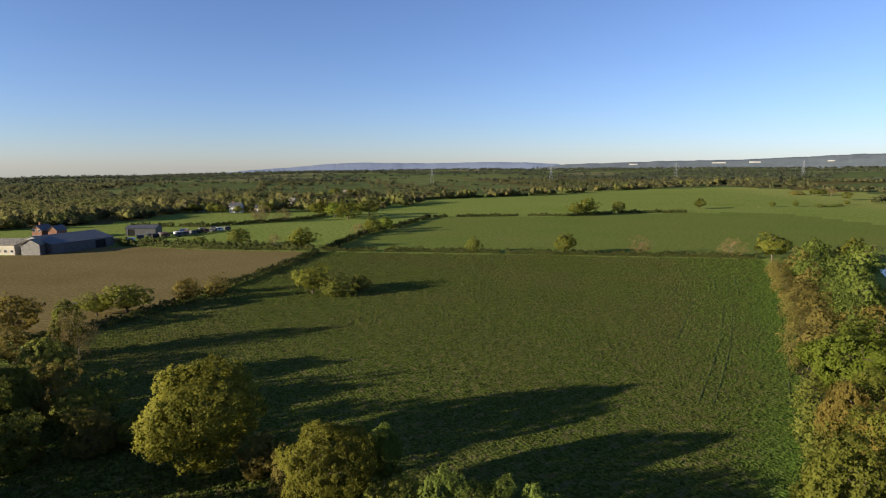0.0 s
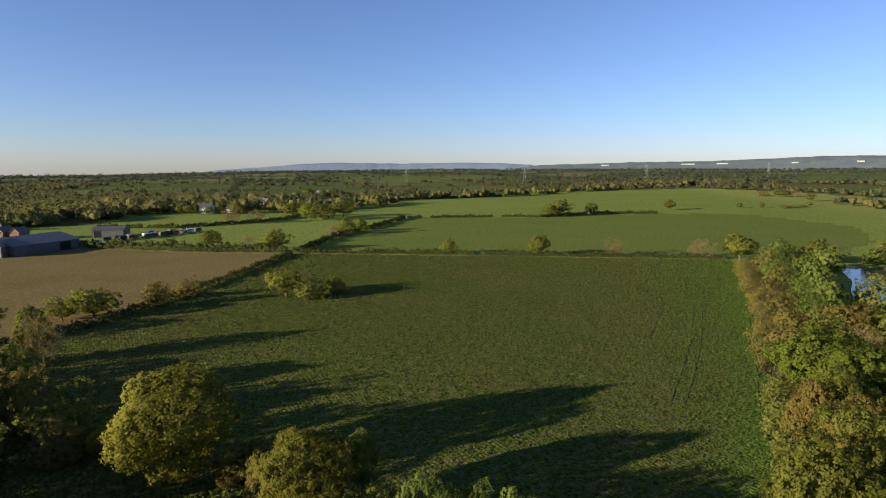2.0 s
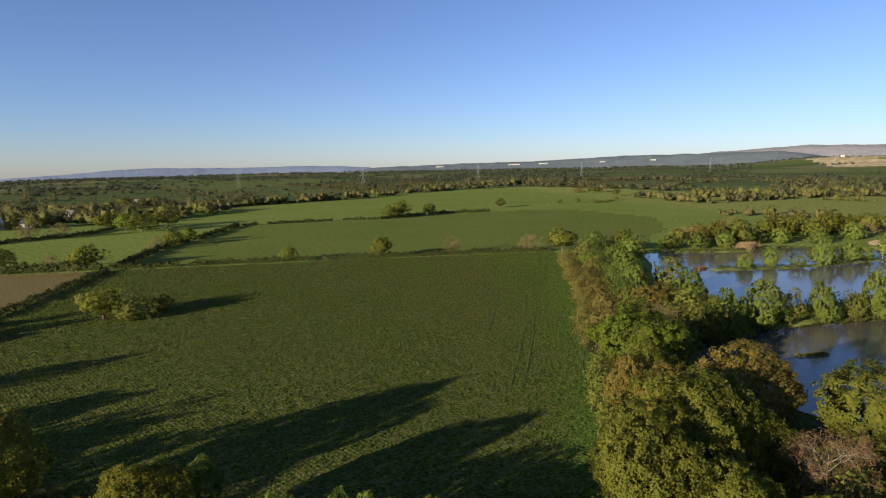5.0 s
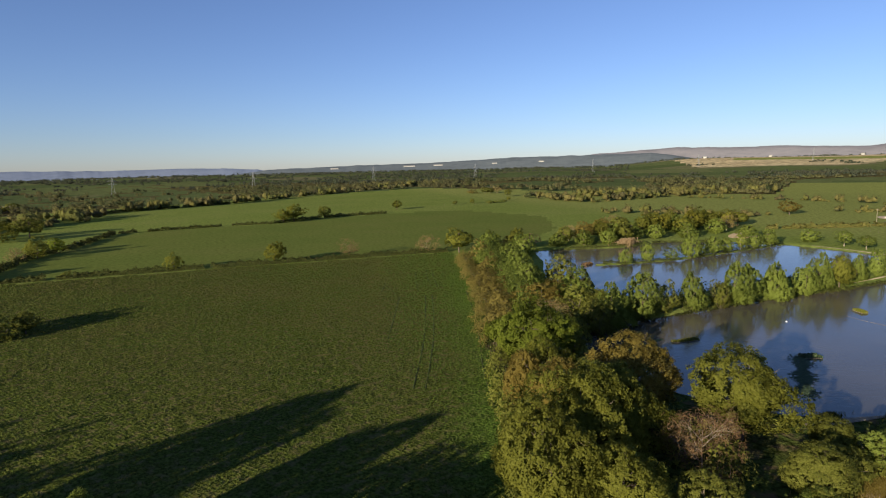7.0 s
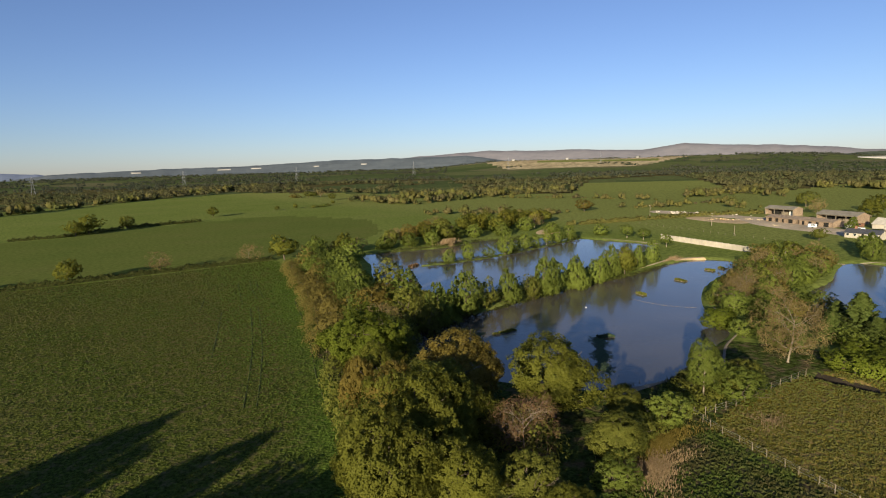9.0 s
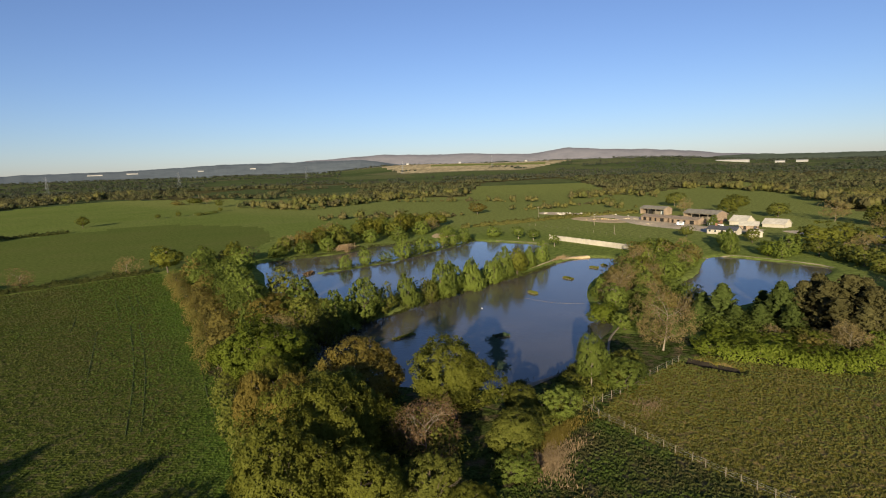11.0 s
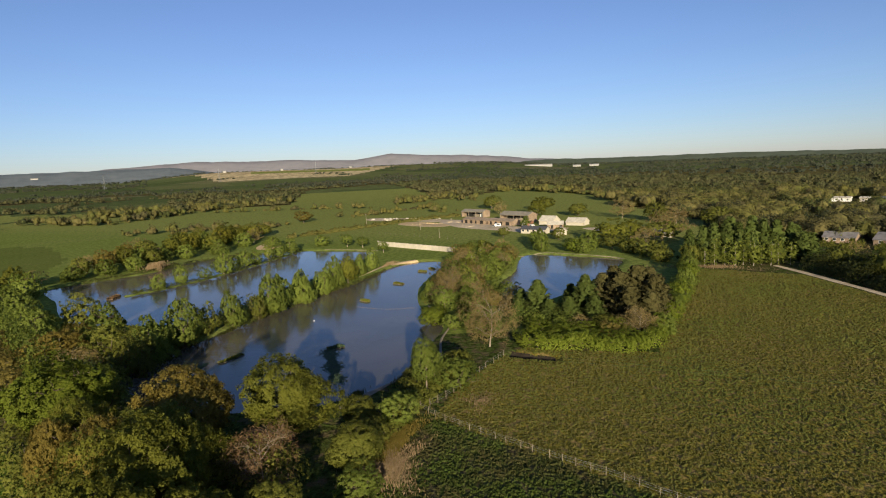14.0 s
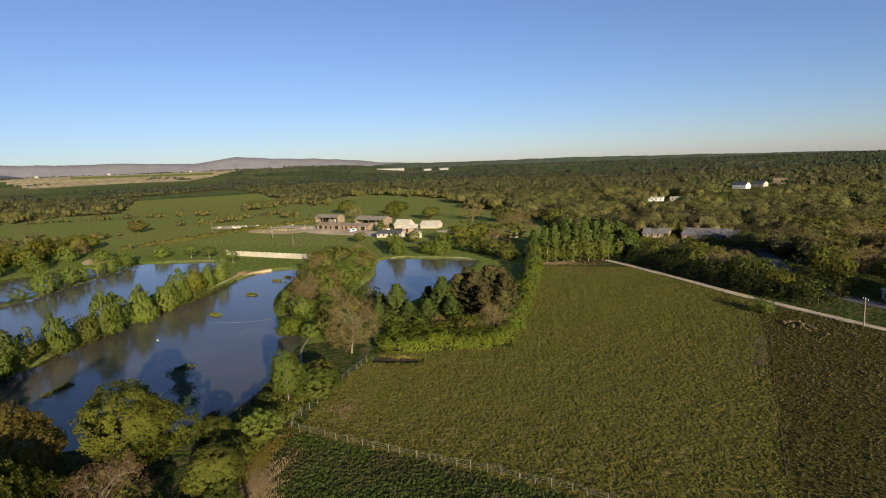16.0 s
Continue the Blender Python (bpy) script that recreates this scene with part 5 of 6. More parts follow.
def woods():
    rng = np.random.default_rng(11)
    az0, az1 = radians(-41), radians(127)

    def density(x, y):
        r, az = np.hypot(x, y), np.degrees(np.arctan2(x, y))
        v = np.sin(x * 0.0061 + 1.3) * np.sin(y * 0.0073 + 0.4) + 0.7 * np.sin(x * 0.013 - y * 0.011) + 0.5 * np.sin(x * 0.021 + y * 0.024 + 2)
        keep = (r > np.interp(az, EDGE_AZ, EDGE_R)) & (v > np.interp(r, [500, 1000, 2000], [-1.6, -1.1, -0.9]))
        clear, edge = plots(x, y)
        keep &= ~(clear & (edge > 8) & (r > np.interp(az, EDGE_AZ, EDGE_R) + 45))
        keep &= ~((az > 46) & (az < 74) & (r > 1620) & (r < 3350) & (v < np.interp(az, [66, 70], [1.3, -0.2])))
        keep &= ~((az > 79) & (az < 91) & (r > 2050) & (r < 2700))
        keep &= ~((az > 103.5) & (az < 115.5) & (r < 300))
        keep &= ~((az > 112.5) & (az < 118) & (r > 540) & (r < 690))
        keep &= ~((az > 105.5) & (az < 111) & (r > 440) & (r < 545))
        keep &= ~((az > -22) & (az < -13) & (r < 545))
        return keep

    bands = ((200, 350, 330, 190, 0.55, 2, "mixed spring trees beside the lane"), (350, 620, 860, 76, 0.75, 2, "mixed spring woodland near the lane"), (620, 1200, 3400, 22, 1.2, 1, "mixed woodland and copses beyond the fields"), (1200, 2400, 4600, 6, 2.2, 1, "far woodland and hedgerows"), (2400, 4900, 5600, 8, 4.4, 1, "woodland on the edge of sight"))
    for lo, hi, count, n, leaf, cut, words in bands:
        r = np.sqrt(rng.uniform(lo**2, hi**2, count * 5))
        a = rng.uniform(az0, az1, count * 5)
        xy = np.stack([r * np.sin(a), r * np.cos(a)], -1)
        xy = xy[density(xy[:, 0], xy[:, 1])][:count]
        h = (rng.uniform(6.5, 13.5, len(xy)) if lo < 600 else rng.uniform(4.5, 11, len(xy))) * (1.15 if lo > 2000 else 1)
        r = h * rng.uniform(0.5, 0.85, len(xy)) + (1.8 if lo < 600 else 0.5 if lo < 1000 else 1.8 if lo < 2000 else 3.5)
        if lo < 2000:
            xy, h, r = lobed(rng, xy, h, r, 4 if lo < 600 else 3)
        ob = far_trees("woodland", rng, xy, h, r, n, leaf, L_WOOD if lo < 600 else L_WOOD_MID if lo < 1200 else L_WOOD_HAZED, cut)
        tagged(ob, words, "woodland", kind="stuff")


woods()


def tree_row(pts, spacing, width, h0, h1, words, seed):
    """A hedgerow grown up into trees, too far off to part."""
    rng = np.random.default_rng(seed)
    p = np.array(pts, float)
    s = np.r_[0, np.cumsum(np.linalg.norm(np.diff(p, axis=0), axis=1))]
    n = int(s[-1] / spacing * 2.4)
    t = rng.uniform(0, s[-1], n)
    xy = np.stack([np.interp(t, s, p[:, 0]), np.interp(t, s, p[:, 1])], -1) + rng.normal(0, width / 2, (n, 2))
    h = np.where(rng.random(n) < 0.4, rng.uniform(0.75 * h1, 1.1 * h1, n), rng.uniform(0.5 * h0, 0.9 * h0, n))
    xy, h, r = lobed(rng, xy, h, h * rng.uniform(0.45, 0.8, n) + 0.4, 3)
    ob = far_trees("hedgerow_trees", rng, xy, h, r, 60, 0.7, L_WOOD, 2)
    tagged(ob, words, "hedgerow", kind="stuff")


tree_row([(-75, 580), (-8, 633), (109, 709), (204, 811), (343, 901), (541, 983)], 11, 6, 5, 12, "far line of hedgerow trees", 41)
tree_row([(395, 515), (402, 433), (457, 442), (593, 459), (683, 431)], 9, 14, 5, 11, "brownish hedgerow trees between fields", 42)
tree_row([(330, 330), (344, 266), (360, 240)], 7, 16, 5, 9, "scrubby trees beyond the ponds", 43)
tree_row([(407, 522), (497, 511), (622, 466), (675, 421)], 8, 16, 6, 12, "wooded hedgerow in the middle distance", 44)
tree_row([(435, 221), (470, 195), (538, 181), (471, 144)], 9, 8, 3, 7, "hedge trees above the farm", 45)
tree_row([(601, 242), (640, 225), (705, 215), (641, 164)], 8, 16, 5, 11, "clump of trees on the green hillside", 46)
tree_row([(776, 237), (825, 140), (760, 80), (670, 22)], 8, 14, 6, 12, "dark trees above the farm", 47)
tree_row([(520, 420), (548, 322), (543, 236)], 14, 6, 3, 7, "far hedgerow of small trees", 48)
tree_row([(-130, 500), (-100, 480), (-70, 500), (-40, 560)], 6, 22, 7, 14, "trees beside the distant houses", 49)
tree_row([(-215, 490), (-180, 480), (-140, 490), (-120, 540)], 6, 16, 7, 13, "trees round the distant houses", 50)

# ---------------------------------------------------------------- hills on the horizon


def hills(name, az, el, r, depth, material, label, seed):
    """A long far ridge with a broken crest."""
    rng = np.random.default_rng(seed)
    a = np.arange(az[0], az[-1], 0.12)
    e = np.interp(a, az, el)
    n = len(a)
    e = e + np.convolve(rng.normal(0, 0.05, n + 8), np.ones(9) / 9, "valid")
    rows = []
    for f, k in ((0.0, 0.0), (0.45, 0.5), (0.8, 0.85), (1.0, 1.0), (1.12, 1.0)):
        rr = r + depth * (f - 1)
        base = -60.0
        z = base + (36 + r * np.tan(np.radians(e)) - base) * k
        rows.append(np.stack([rr * np.sin(np.radians(a)), rr * np.cos(np.radians(a)), z], -1))
    bm = bmesh.new()
    vs = [[bm.verts.new(p) for p in row] for row in rows]
    for p, q in zip(vs[:-1], vs[1:]):
        for k in range(n - 1):
            bm.faces.new((p[k], p[k + 1], q[k + 1], q[k]))
    for f in bm.faces:
        f.smooth = True
    return tagged(part(name, bm, material), label, "hill", kind="structure")


hills("backdrop", (-24, -18, -14, -11, -8, -4, -1, 4, 8, 11, 14), (-0.9, -0.3, -0.05, 0.22, 0.36, 0.28, 0.25, 0.36, 0.3, 0.12, -0.5), 4850, 300, hazed_hill_mat("hazy_blue_hill", (0.136, 0.16, 0.212), (0.142, 0.167, 0.219), 0.17), "pale blue hill on the horizon", 1)
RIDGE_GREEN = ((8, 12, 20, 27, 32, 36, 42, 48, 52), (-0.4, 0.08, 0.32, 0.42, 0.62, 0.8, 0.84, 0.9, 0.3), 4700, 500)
hills("backdrop", *RIDGE_GREEN, hazed_hill_mat("wooded_ridge", (0.09, 0.104, 0.112), (0.125, 0.134, 0.134), 0.155), "dull green wooded ridge far off", 2)
hills("backdrop", (38, 43, 47, 50, 54, 58, 62, 64.5, 66, 68, 71, 75, 79, 81, 84, 88), (0.3, 0.92, 1.15, 1.32, 1.2, 1.2, 1.05, 1.0, 1.2, 1.45, 1.2, 1.08, 0.75, 0.5, 0.3, -0.4), 4880, 250, hazed_hill_mat("brown_moor", (0.134, 0.13, 0.143), (0.172, 0.16, 0.168), 0.11), "pinkish brown moorland hills on the horizon", 3)
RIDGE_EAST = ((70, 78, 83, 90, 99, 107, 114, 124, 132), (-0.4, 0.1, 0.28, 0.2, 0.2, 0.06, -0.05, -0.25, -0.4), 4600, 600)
hills("backdrop", *RIDGE_EAST, hazed_hill_mat("wooded_rise", (0.069, 0.082, 0.056), (0.103, 0.112, 0.078), 0.14), "dark wooded rise on the horizon", 4)

# ---------------------------------------------------------------- buildings


def box(bm, x0, x1, y0, y1, z0, z1):
    vs = [bm.verts.new(p) for p in ((x0, y0, z0), (x1, y0, z0), (x1, y1, z0), (x0, y1, z0), (x0, y0, z1), (x1, y0, z1), (x1, y1, z1), (x0, y1, z1))]
    for f in ((0, 3, 2, 1), (4, 5, 6, 7), (0, 1, 5, 4), (1, 2, 6, 5), (2, 3, 7, 6), (3, 0, 4, 7)):
        bm.faces.new([vs[k] for k in f])


def slab(bm, pts, t):
    """A flat piece of even thickness over a polygon."""
    a = [Vector(p) for p in pts]
    n = (a[1] - a[0]).cross(a[2] - a[0]).normalized() * t
    lo, hi = [bm.verts.new(p) for p in a], [bm.verts.new(p + n) for p in a]
    bm.faces.new(lo[::-1])
    bm.faces.new(hi)
    for k in range(len(a)):
        j = (k + 1) % len(a)
        bm.faces.new((lo[k], lo[j], hi[j], hi[k]))


def boxed(name, parent, mat, *dims, label=""):
    bm = bmesh.new()
    box(bm, *dims)
    return part(name, bm, mat, parent, label)


def building(name, a, b, depth, eave, ridge, wall, roof, label, category="barn", along=True, open_front=False, doors=(), windows=0, chimney=False, sink=0.4, z=None, group="", over=0.35):
    """A pitched-roof building whose front wall runs from a to b (a on the left as one faces it)."""
    a, b = Vector((*a, 0)), Vector((*b, 0))
    ln = (b - a).length
    yaw = math.atan2(b.y - a.y, b.x - a.x)
    mid = (a + b) / 2
    root = new(name)
    base = float(land(mid.x, mid.y)) if z is None else z
    root.matrix_basis = Matrix.Translation((a.x, a.y, base)) @ Matrix.Rotation(yaw, 4, "Z")
    t = 0.3
    lo = -sink
    holes = sorted(doors)
    if open_front:
        bays = max(3, round(ln / 6))
        for k in range(bays + 1):
            x = k * (ln - 0.3) / bays
            boxed("post", root, M_TIMBER, x, x + 0.3, 0, 0.3, lo, eave)
        boxed("beam", root, M_TIMBER, 0, ln, 0.02, 0.28, eave - 0.45, eave)
    else:
        x = 0.0
        for d0, d1, dh in holes:
            boxed("wall", root, wall, x, d0, 0, t, lo, eave)
            boxed("wall", root, wall, d0, d1, 0, t, dh, eave)
            boxed("door", root, M_DARK, d0, d1, 0.12, 0.2, lo, dh)
            x = d1
        boxed("wall", root, wall, x, ln, 0, t, lo, eave)
    # An open barn's back wall is painted dark for the shade inside.
    boxed("wall", root, M_DARK if open_front else wall, 0, ln, depth - t, depth, lo, eave)
    if open_front:
        for k in range(3):
            x = ln * (0.12 + 0.3 * k)
            boxed("stack", root, (M_DARK, M_TIMBER, M_WHITE)[k], x, x + ln * 0.2, depth * 0.45, depth * 0.9, 0, eave * (0.7, 0.5, 0.6)[k])
    for x in (0, ln - t):
        bm = bmesh.new()
        if along:
            pts = [(x, 0 if not open_front else 0.3, lo), (x, depth, lo), (x, depth, eave), (x, depth / 2, ridge - 0.05), (x, 0 if not open_front else 0.3, eave)]
        else:
            pts = [(x, t, lo), (x, depth - t, lo), (x, depth - t, eave), (x, t, eave)]
        lo_v = [bm.verts.new(p) for p in pts]
        hi_v = [bm.verts.new((p[0] + t, p[1], p[2])) for p in pts]
        bm.faces.new(lo_v), bm.faces.new(hi_v[::-1])
        for k in range(len(pts)):
            j = (k + 1) % len(pts)
            bm.faces.new((lo_v[j], lo_v[k], hi_v[k], hi_v[j]))
        bmesh.ops.recalc_face_normals(bm, faces=bm.faces[:])
        part("wall", bm, wall, root)
    if not along:
        for y in (0, depth - t):
            bm = bmesh.new()
            pts = [(0, y, eave), (ln, y, eave), (ln / 2, y, ridge - 0.05)]
            f, g = [bm.verts.new(p) for p in pts], [bm.verts.new((p[0], p[1] + t, p[2])) for p in pts]
            bm.faces.new(f), bm.faces.new(g[::-1])
            for k in range(3):
                j = (k + 1) % 3
                bm.faces.new((f[j], f[k], g[k], g[j]))
            part("gable", bm, wall, root)
    o = over
    if along:
        drop = (ridge - eave) / (depth / 2) * o
        slopes = ([(-o, -o, eave - drop), (ln + o, -o, eave - drop), (ln + o, depth / 2, ridge), (-o, depth / 2, ridge)], [(ln + o, depth + o, eave - drop), (-o, depth + o, eave - drop), (-o, depth / 2, ridge), (ln + o, depth / 2, ridge)])
    else:
        drop = (ridge - eave) / (ln / 2) * o
        slopes = ([(-o, depth + o, eave - drop), (-o, -o, eave - drop), (ln / 2, -o, ridge), (ln / 2, depth + o, ridge)], [(ln + o, -o, eave - drop), (ln + o, depth + o, eave - drop), (ln / 2, depth + o, ridge), (ln / 2, -o, ridge)])
    for pts in slopes:
        bm = bmesh.new()
        slab(bm, pts, 0.14)
        part("roof_slope", bm, roof, root)
    if windows:
        for k in range(windows):
            x = ln * (k + 0.5) / windows
            if any(d0 - 0.6 < x < d1 + 0.6 for d0, d1, _ in holes):
                continue
            for zz in ([1.0] if eave < 4.5 else [1.0, 3.8]):
                win = boxed("window", root, M_WHITE, x - 0.65, x + 0.65, -0.06, 0.02, zz, zz + 1.2)
                boxed("pane", win, M_GLASS, x - 0.55, x + 0.55, -0.075, -0.061, zz + 0.1, zz + 1.1)
    if chimney:
        boxed("chimney", root, M_REDBRICK, ln * 0.2, ln * 0.2 + 0.8, depth / 2 - 0.4, depth / 2 + 0.4, ridge - 0.5, ridge + 1.3)
    return tagged(root, label, category, group)


# the farmyard beyond the ponds
building("open_barn", (425, 117), (416.5, 98.5), 9, 4.2, 5.8, M_BRICK, M_ROOF, "open-fronted cattle barn with a grey sheet roof", open_front=True)
building("open_barn", (389, 80), (377.5, 59), 10, 4.6, 6.6, M_BRICK, M_ROOF, "large open-sided barn with a grey sheet roof", open_front=True)
building("farm_range", (380, 104), (369, 85), 8, 2.6, 3.9, M_BRICK, M_DUSTROOF, "long low brick farm range with a dusty roof", doors=((2, 4.5, 2.2), (7, 9, 2.2), (11.5, 13, 2.1), (16, 19, 2.3)))
building("farm_range", (368, 84), (358.5, 66), 8, 2.7, 4.0, M_BRICK, M_DUSTROOF, "weathered brick stable range facing the yard", doors=((2, 3.6, 2.2), (6, 8, 2.2), (10.5, 12.2, 2.2), (15, 18, 2.3)))
building("pale_barn", (364, 50), (360, 41), 9, 2.5, 5.4, M_PLASTER, M_PALEROOF, "pale barn with a bleached curved roof", doors=((7, 10, 2.6),))
building("outbuilding", (341, 42), (341.3, 33), 7, 2.4, 4.2, M_BRICK, M_PALEROOF, "low outbuilding with a pale sunlit roof", doors=((2, 3.4, 2.1), (7, 8.4, 2.1)))
building("outbuilding", (359, 33), (355.5, 22), 9, 2.0, 4.4, M_PLASTER, M_PALEROOF, "wide shed with a cream sheet roof")
building("cottage", (319, 54), (315, 40), 6.5, 2.4, 4.0, M_PLASTER, M_DARKROOF, "low cream cottage with a dark slate roof", "house", doors=((7, 8.2, 2.1),), windows=5, chimney=True)
building("outbuilding", (310, 33.5), (311, 28), 6, 2.4, 4.0, M_PLASTER, M_PALEROOF, "small cream outbuilding with a gable front", along=False)
building("shed", (301, -15), (299, -23), 6, 2.4, 3.6, M_PLASTER, M_PALEROOF, "small white hut among dark trees", "shed")
# the farm beyond the tan pasture
building("workshop", (-197, 240), (-178, 239.2), 20, 4.2, 5.8, M_PLASTER, M_ROOF, "cream workshop with a grey sheet roof", "barn", windows=7)
building("gabled_barn", (-175, 238.6), (-167.2, 238.6), 22, 4.4, 6.6, M_SHEETWALL, M_ROOF, "grey gabled barn end at the pasture", along=False)
building("long_barn", (-164, 241), (-153, 268), 24, 4.2, 7.0, M_DARKROOF, M_DARKROOF, "long barn with a slate-blue sheet roof", doors=((20, 25, 3.6),))
building("brick_house", (-208.5, 293), (-203.5, 293), 9, 4.6, 7.0, M_REDBRICK, M_DARKROOF, "red brick house with a steep gable", "house", along=False, windows=2, chimney=True)
building("brick_house", (-201, 294), (-196.5, 294), 8, 4.4, 6.6, M_REDBRICK, M_DARKROOF, "red brick wing with a steep gable", "house", along=False, windows=2)
building("dark_shed", (-168, 306), (-153, 308), 10, 4.0, 5.2, M_DARKROOF, M_DARKROOF, "dark flat shed at the farm's edge", "shed", doors=((1.0, 4.5, 3.4),))
# houses among the trees
building("white_house", (-204, 472), (-195, 472), 8, 3.4, 5.6, M_WHITE, M_DARKROOF, "white house half hidden by trees", "house", windows=4, chimney=True)
building("white_house", (-169, 459), (-160, 459), 8, 4.8, 7.8, M_WHITE, M_DARKROOF, "tall white house with a dark roof", "house", windows=4, chimney=True)
building("white_house", (-150, 462), (-143, 462), 8, 3.4, 5.6, M_WHITE, M_DARKROOF, "low white cottage beside the trees", "house", windows=3)
building("grey_house", (-147, 520), (-133, 520), 10, 5.0, 8.0, M_PLASTER, M_ROOF, "grey house among distant trees", "house", windows=4, chimney=True)
building("brick_house", (-122, 712), (-104, 712), 10, 4.0, 7.0, M_BRICK, M_ROOF, "long tan house on the far side of woods", "house", windows=6)
building("bungalow", (282, -82), (276, -92), 8, 2.4, 4.4, M_BRICK, M_SLATE, "cream bungalow with a grey tiled roof", "house", windows=4)
building("bungalow", (272, -97), (256, -117), 11, 2.5, 5.0, M_BRICK, M_SLATE, "wide bungalow with a pale grey roof", "house", windows=5, chimney=True)
building("white_house", (622, -272), (609, -280), 8, 4.0, 6.6, M_WHITE, M_DARKROOF, "white house far off among woods", "house", windows=6)
building("cream_cottage", (640, -300), (628, -307), 8, 3.4, 5.6, M_PLASTER, M_DARKROOF, "cream cottage far off among woods", "house", windows=6)
building("brick_house", (655, -330), (646, -339), 8, 4, 7, M_BRICK, M_BRICK, "tan-roofed house far off among trees", "house", windows=4)
building("hut", (511, -150), (504, -163), 6, 2.8, 3.8, M_WHITE, M_PALEROOF, "row of pale park homes among trees", "hut", windows=4)
building("hut", (502, -168), (492, -184), 6, 2.8, 3.8, M_PLASTER, M_PALEROOF, "long cream park home among trees", "hut", windows=4)
building("shed", (151, -105.5), (147, -104.5), 3.4, 2.5, 3.2, M_WHITE, M_PALEROOF, "small white shed beside the lane", "shed", doors=((1.2, 2.2, 2.0),))
# long white sheds far away, on the slopes of the ridges
def on_ridge(ridge, az, el):
    """The distance at which a slope shows at that height above the level."""
    crest = 36 + ridge[2] * math.tan(radians(np.interp(az, ridge[0], ridge[1])))
    r = ridge[2] - ridge[3] * 0.3
    for _ in range(4):
        k = np.clip((36 + r * math.tan(radians(el)) + 60) / (crest + 60), 0.05, 0.97)
        r = ridge[2] + ridge[3] * (np.interp(k, (0, 0.5, 0.85, 1), (0, 0.45, 0.8, 1)) - 1)
    return r, -60 + (crest + 60) * k


for ridge, az, el, ln, words in ((None, 82.2, 0, 120, "long white glasshouse range far off"), (None, 85.8, 0, 34, "white sheds on the far rise"), (None, 87.4, 0, 40, "white sheds on the far rise"), (RIDGE_GREEN, 18.0, 0.0, 60, "pale warehouses on the horizon"), (RIDGE_GREEN, 25.2, 0.1, 90, "long white warehouse on the horizon"), (RIDGE_GREEN, 28.0, 0.14, 70, "long white warehouse on the horizon"), (RIDGE_GREEN, 33.5, 0.2, 40, "pale works below the ridge"), (RIDGE_GREEN, 38.0, 0.3, 40, "pale works below the ridge"), (None, 52.5, 0, 14, "white farm on the far field"), (None, 57.6, 0, 12, "white farm on the far field"), (None, 64.0, 0, 12, "red-roofed farm on the far field")):
    a = radians(az)
    r, zb = on_ridge(ridge, az, el) if ridge else (2600 if az > 80 else 2900, None)
    x, y = r * math.sin(a), r * math.cos(a)
    tx, ty = math.cos(a) * ln / 2, -math.sin(a) * ln / 2
    building("warehouse", (x - tx, y - ty), (x + tx, y + ty), 22, 6, 9, M_PALE_CLAD, M_PALE_CLAD, words, "warehouse", sink=4, z=zb, group="far white sheds")

# Near-black strip along the floor of the pit.
strip("ditch", [(112.6, 22), (112.1, 17), (111.2, 12.4)], 3.6, M_EARTH, "dark ditch below the evergreen bank", "ditch", 0.04, 1.0)

# ---------------------------------------------------------------- yard, walls, heaps


def patch(name, pts, mat, label, lift=0.06, category="yard"):
    o = round_outline(pts, 6)
    bm = bmesh.new()
    c = o.mean(0)
    rings = []
    for f in (1.0, 0.75, 0.5, 0.25):
        q = c + (o - c) * f
        z = land(q[:, 0], q[:, 1]) + lift + (0.02 if f < 1 else -0.06)
        rings.append([bm.verts.new((*p, h)) for p, h in zip(q, z)])
    n = len(o)
    for p, q in zip(rings[:-1], rings[1:]):
        for k in range(n):
            bm.faces.new((p[k], p[(k + 1) % n], q[(k + 1) % n], q[k]))
    bm.faces.new(rings[-1])
    bmesh.ops.recalc_face_normals(bm, faces=bm.faces[:])
    if sum(f.normal.z for f in bm.faces) < 0:
        bmesh.ops.reverse_faces(bm, faces=bm.faces[:])
    return tagged(part(name, bm, mat), label, category, kind="structure")


patch("yard", [(404, 128), (374, 116), (348, 94), (331, 64), (322, 50), (328, 40), (345, 30), (350, 52), (366, 76), (395, 100)], M_YARD, "dusty pale farmyard of hard earth")
patch("yard", [(390, 146), (376, 150), (364, 136), (356, 116), (364, 108), (382, 122)], M_SAND, "orange sand tip beside the farmyard")
patch("yard", [(424, 190), (404, 184), (398, 150), (388, 124), (402, 118), (416, 150)], M_YARD, "bare pale ground with rubble")
patch("yard", [(342, 22), (330, 14), (322, 4), (330, 2), (345, 12)], M_YARD, "pale track leading to the sheds")
strip("bank_edge", [(238, 41.5), (247, 37.5), (249, 30), (245, 18), (239, 2), (234, -1)], 0.4, M_PATH, "pale worn edge of the pond bank", "bank", 0.05)
strip("bank_edge", [(253, 112), (256, 128), (256, 142)], 0.6, M_PATH, "pale worn edge of the north pond", "bank", 0.05)
patch("bank", [(276, 190), (262, 186), (254, 178), (262, 172), (274, 180)], M_SAND, "bare sandy end of the north pond", category="bank")


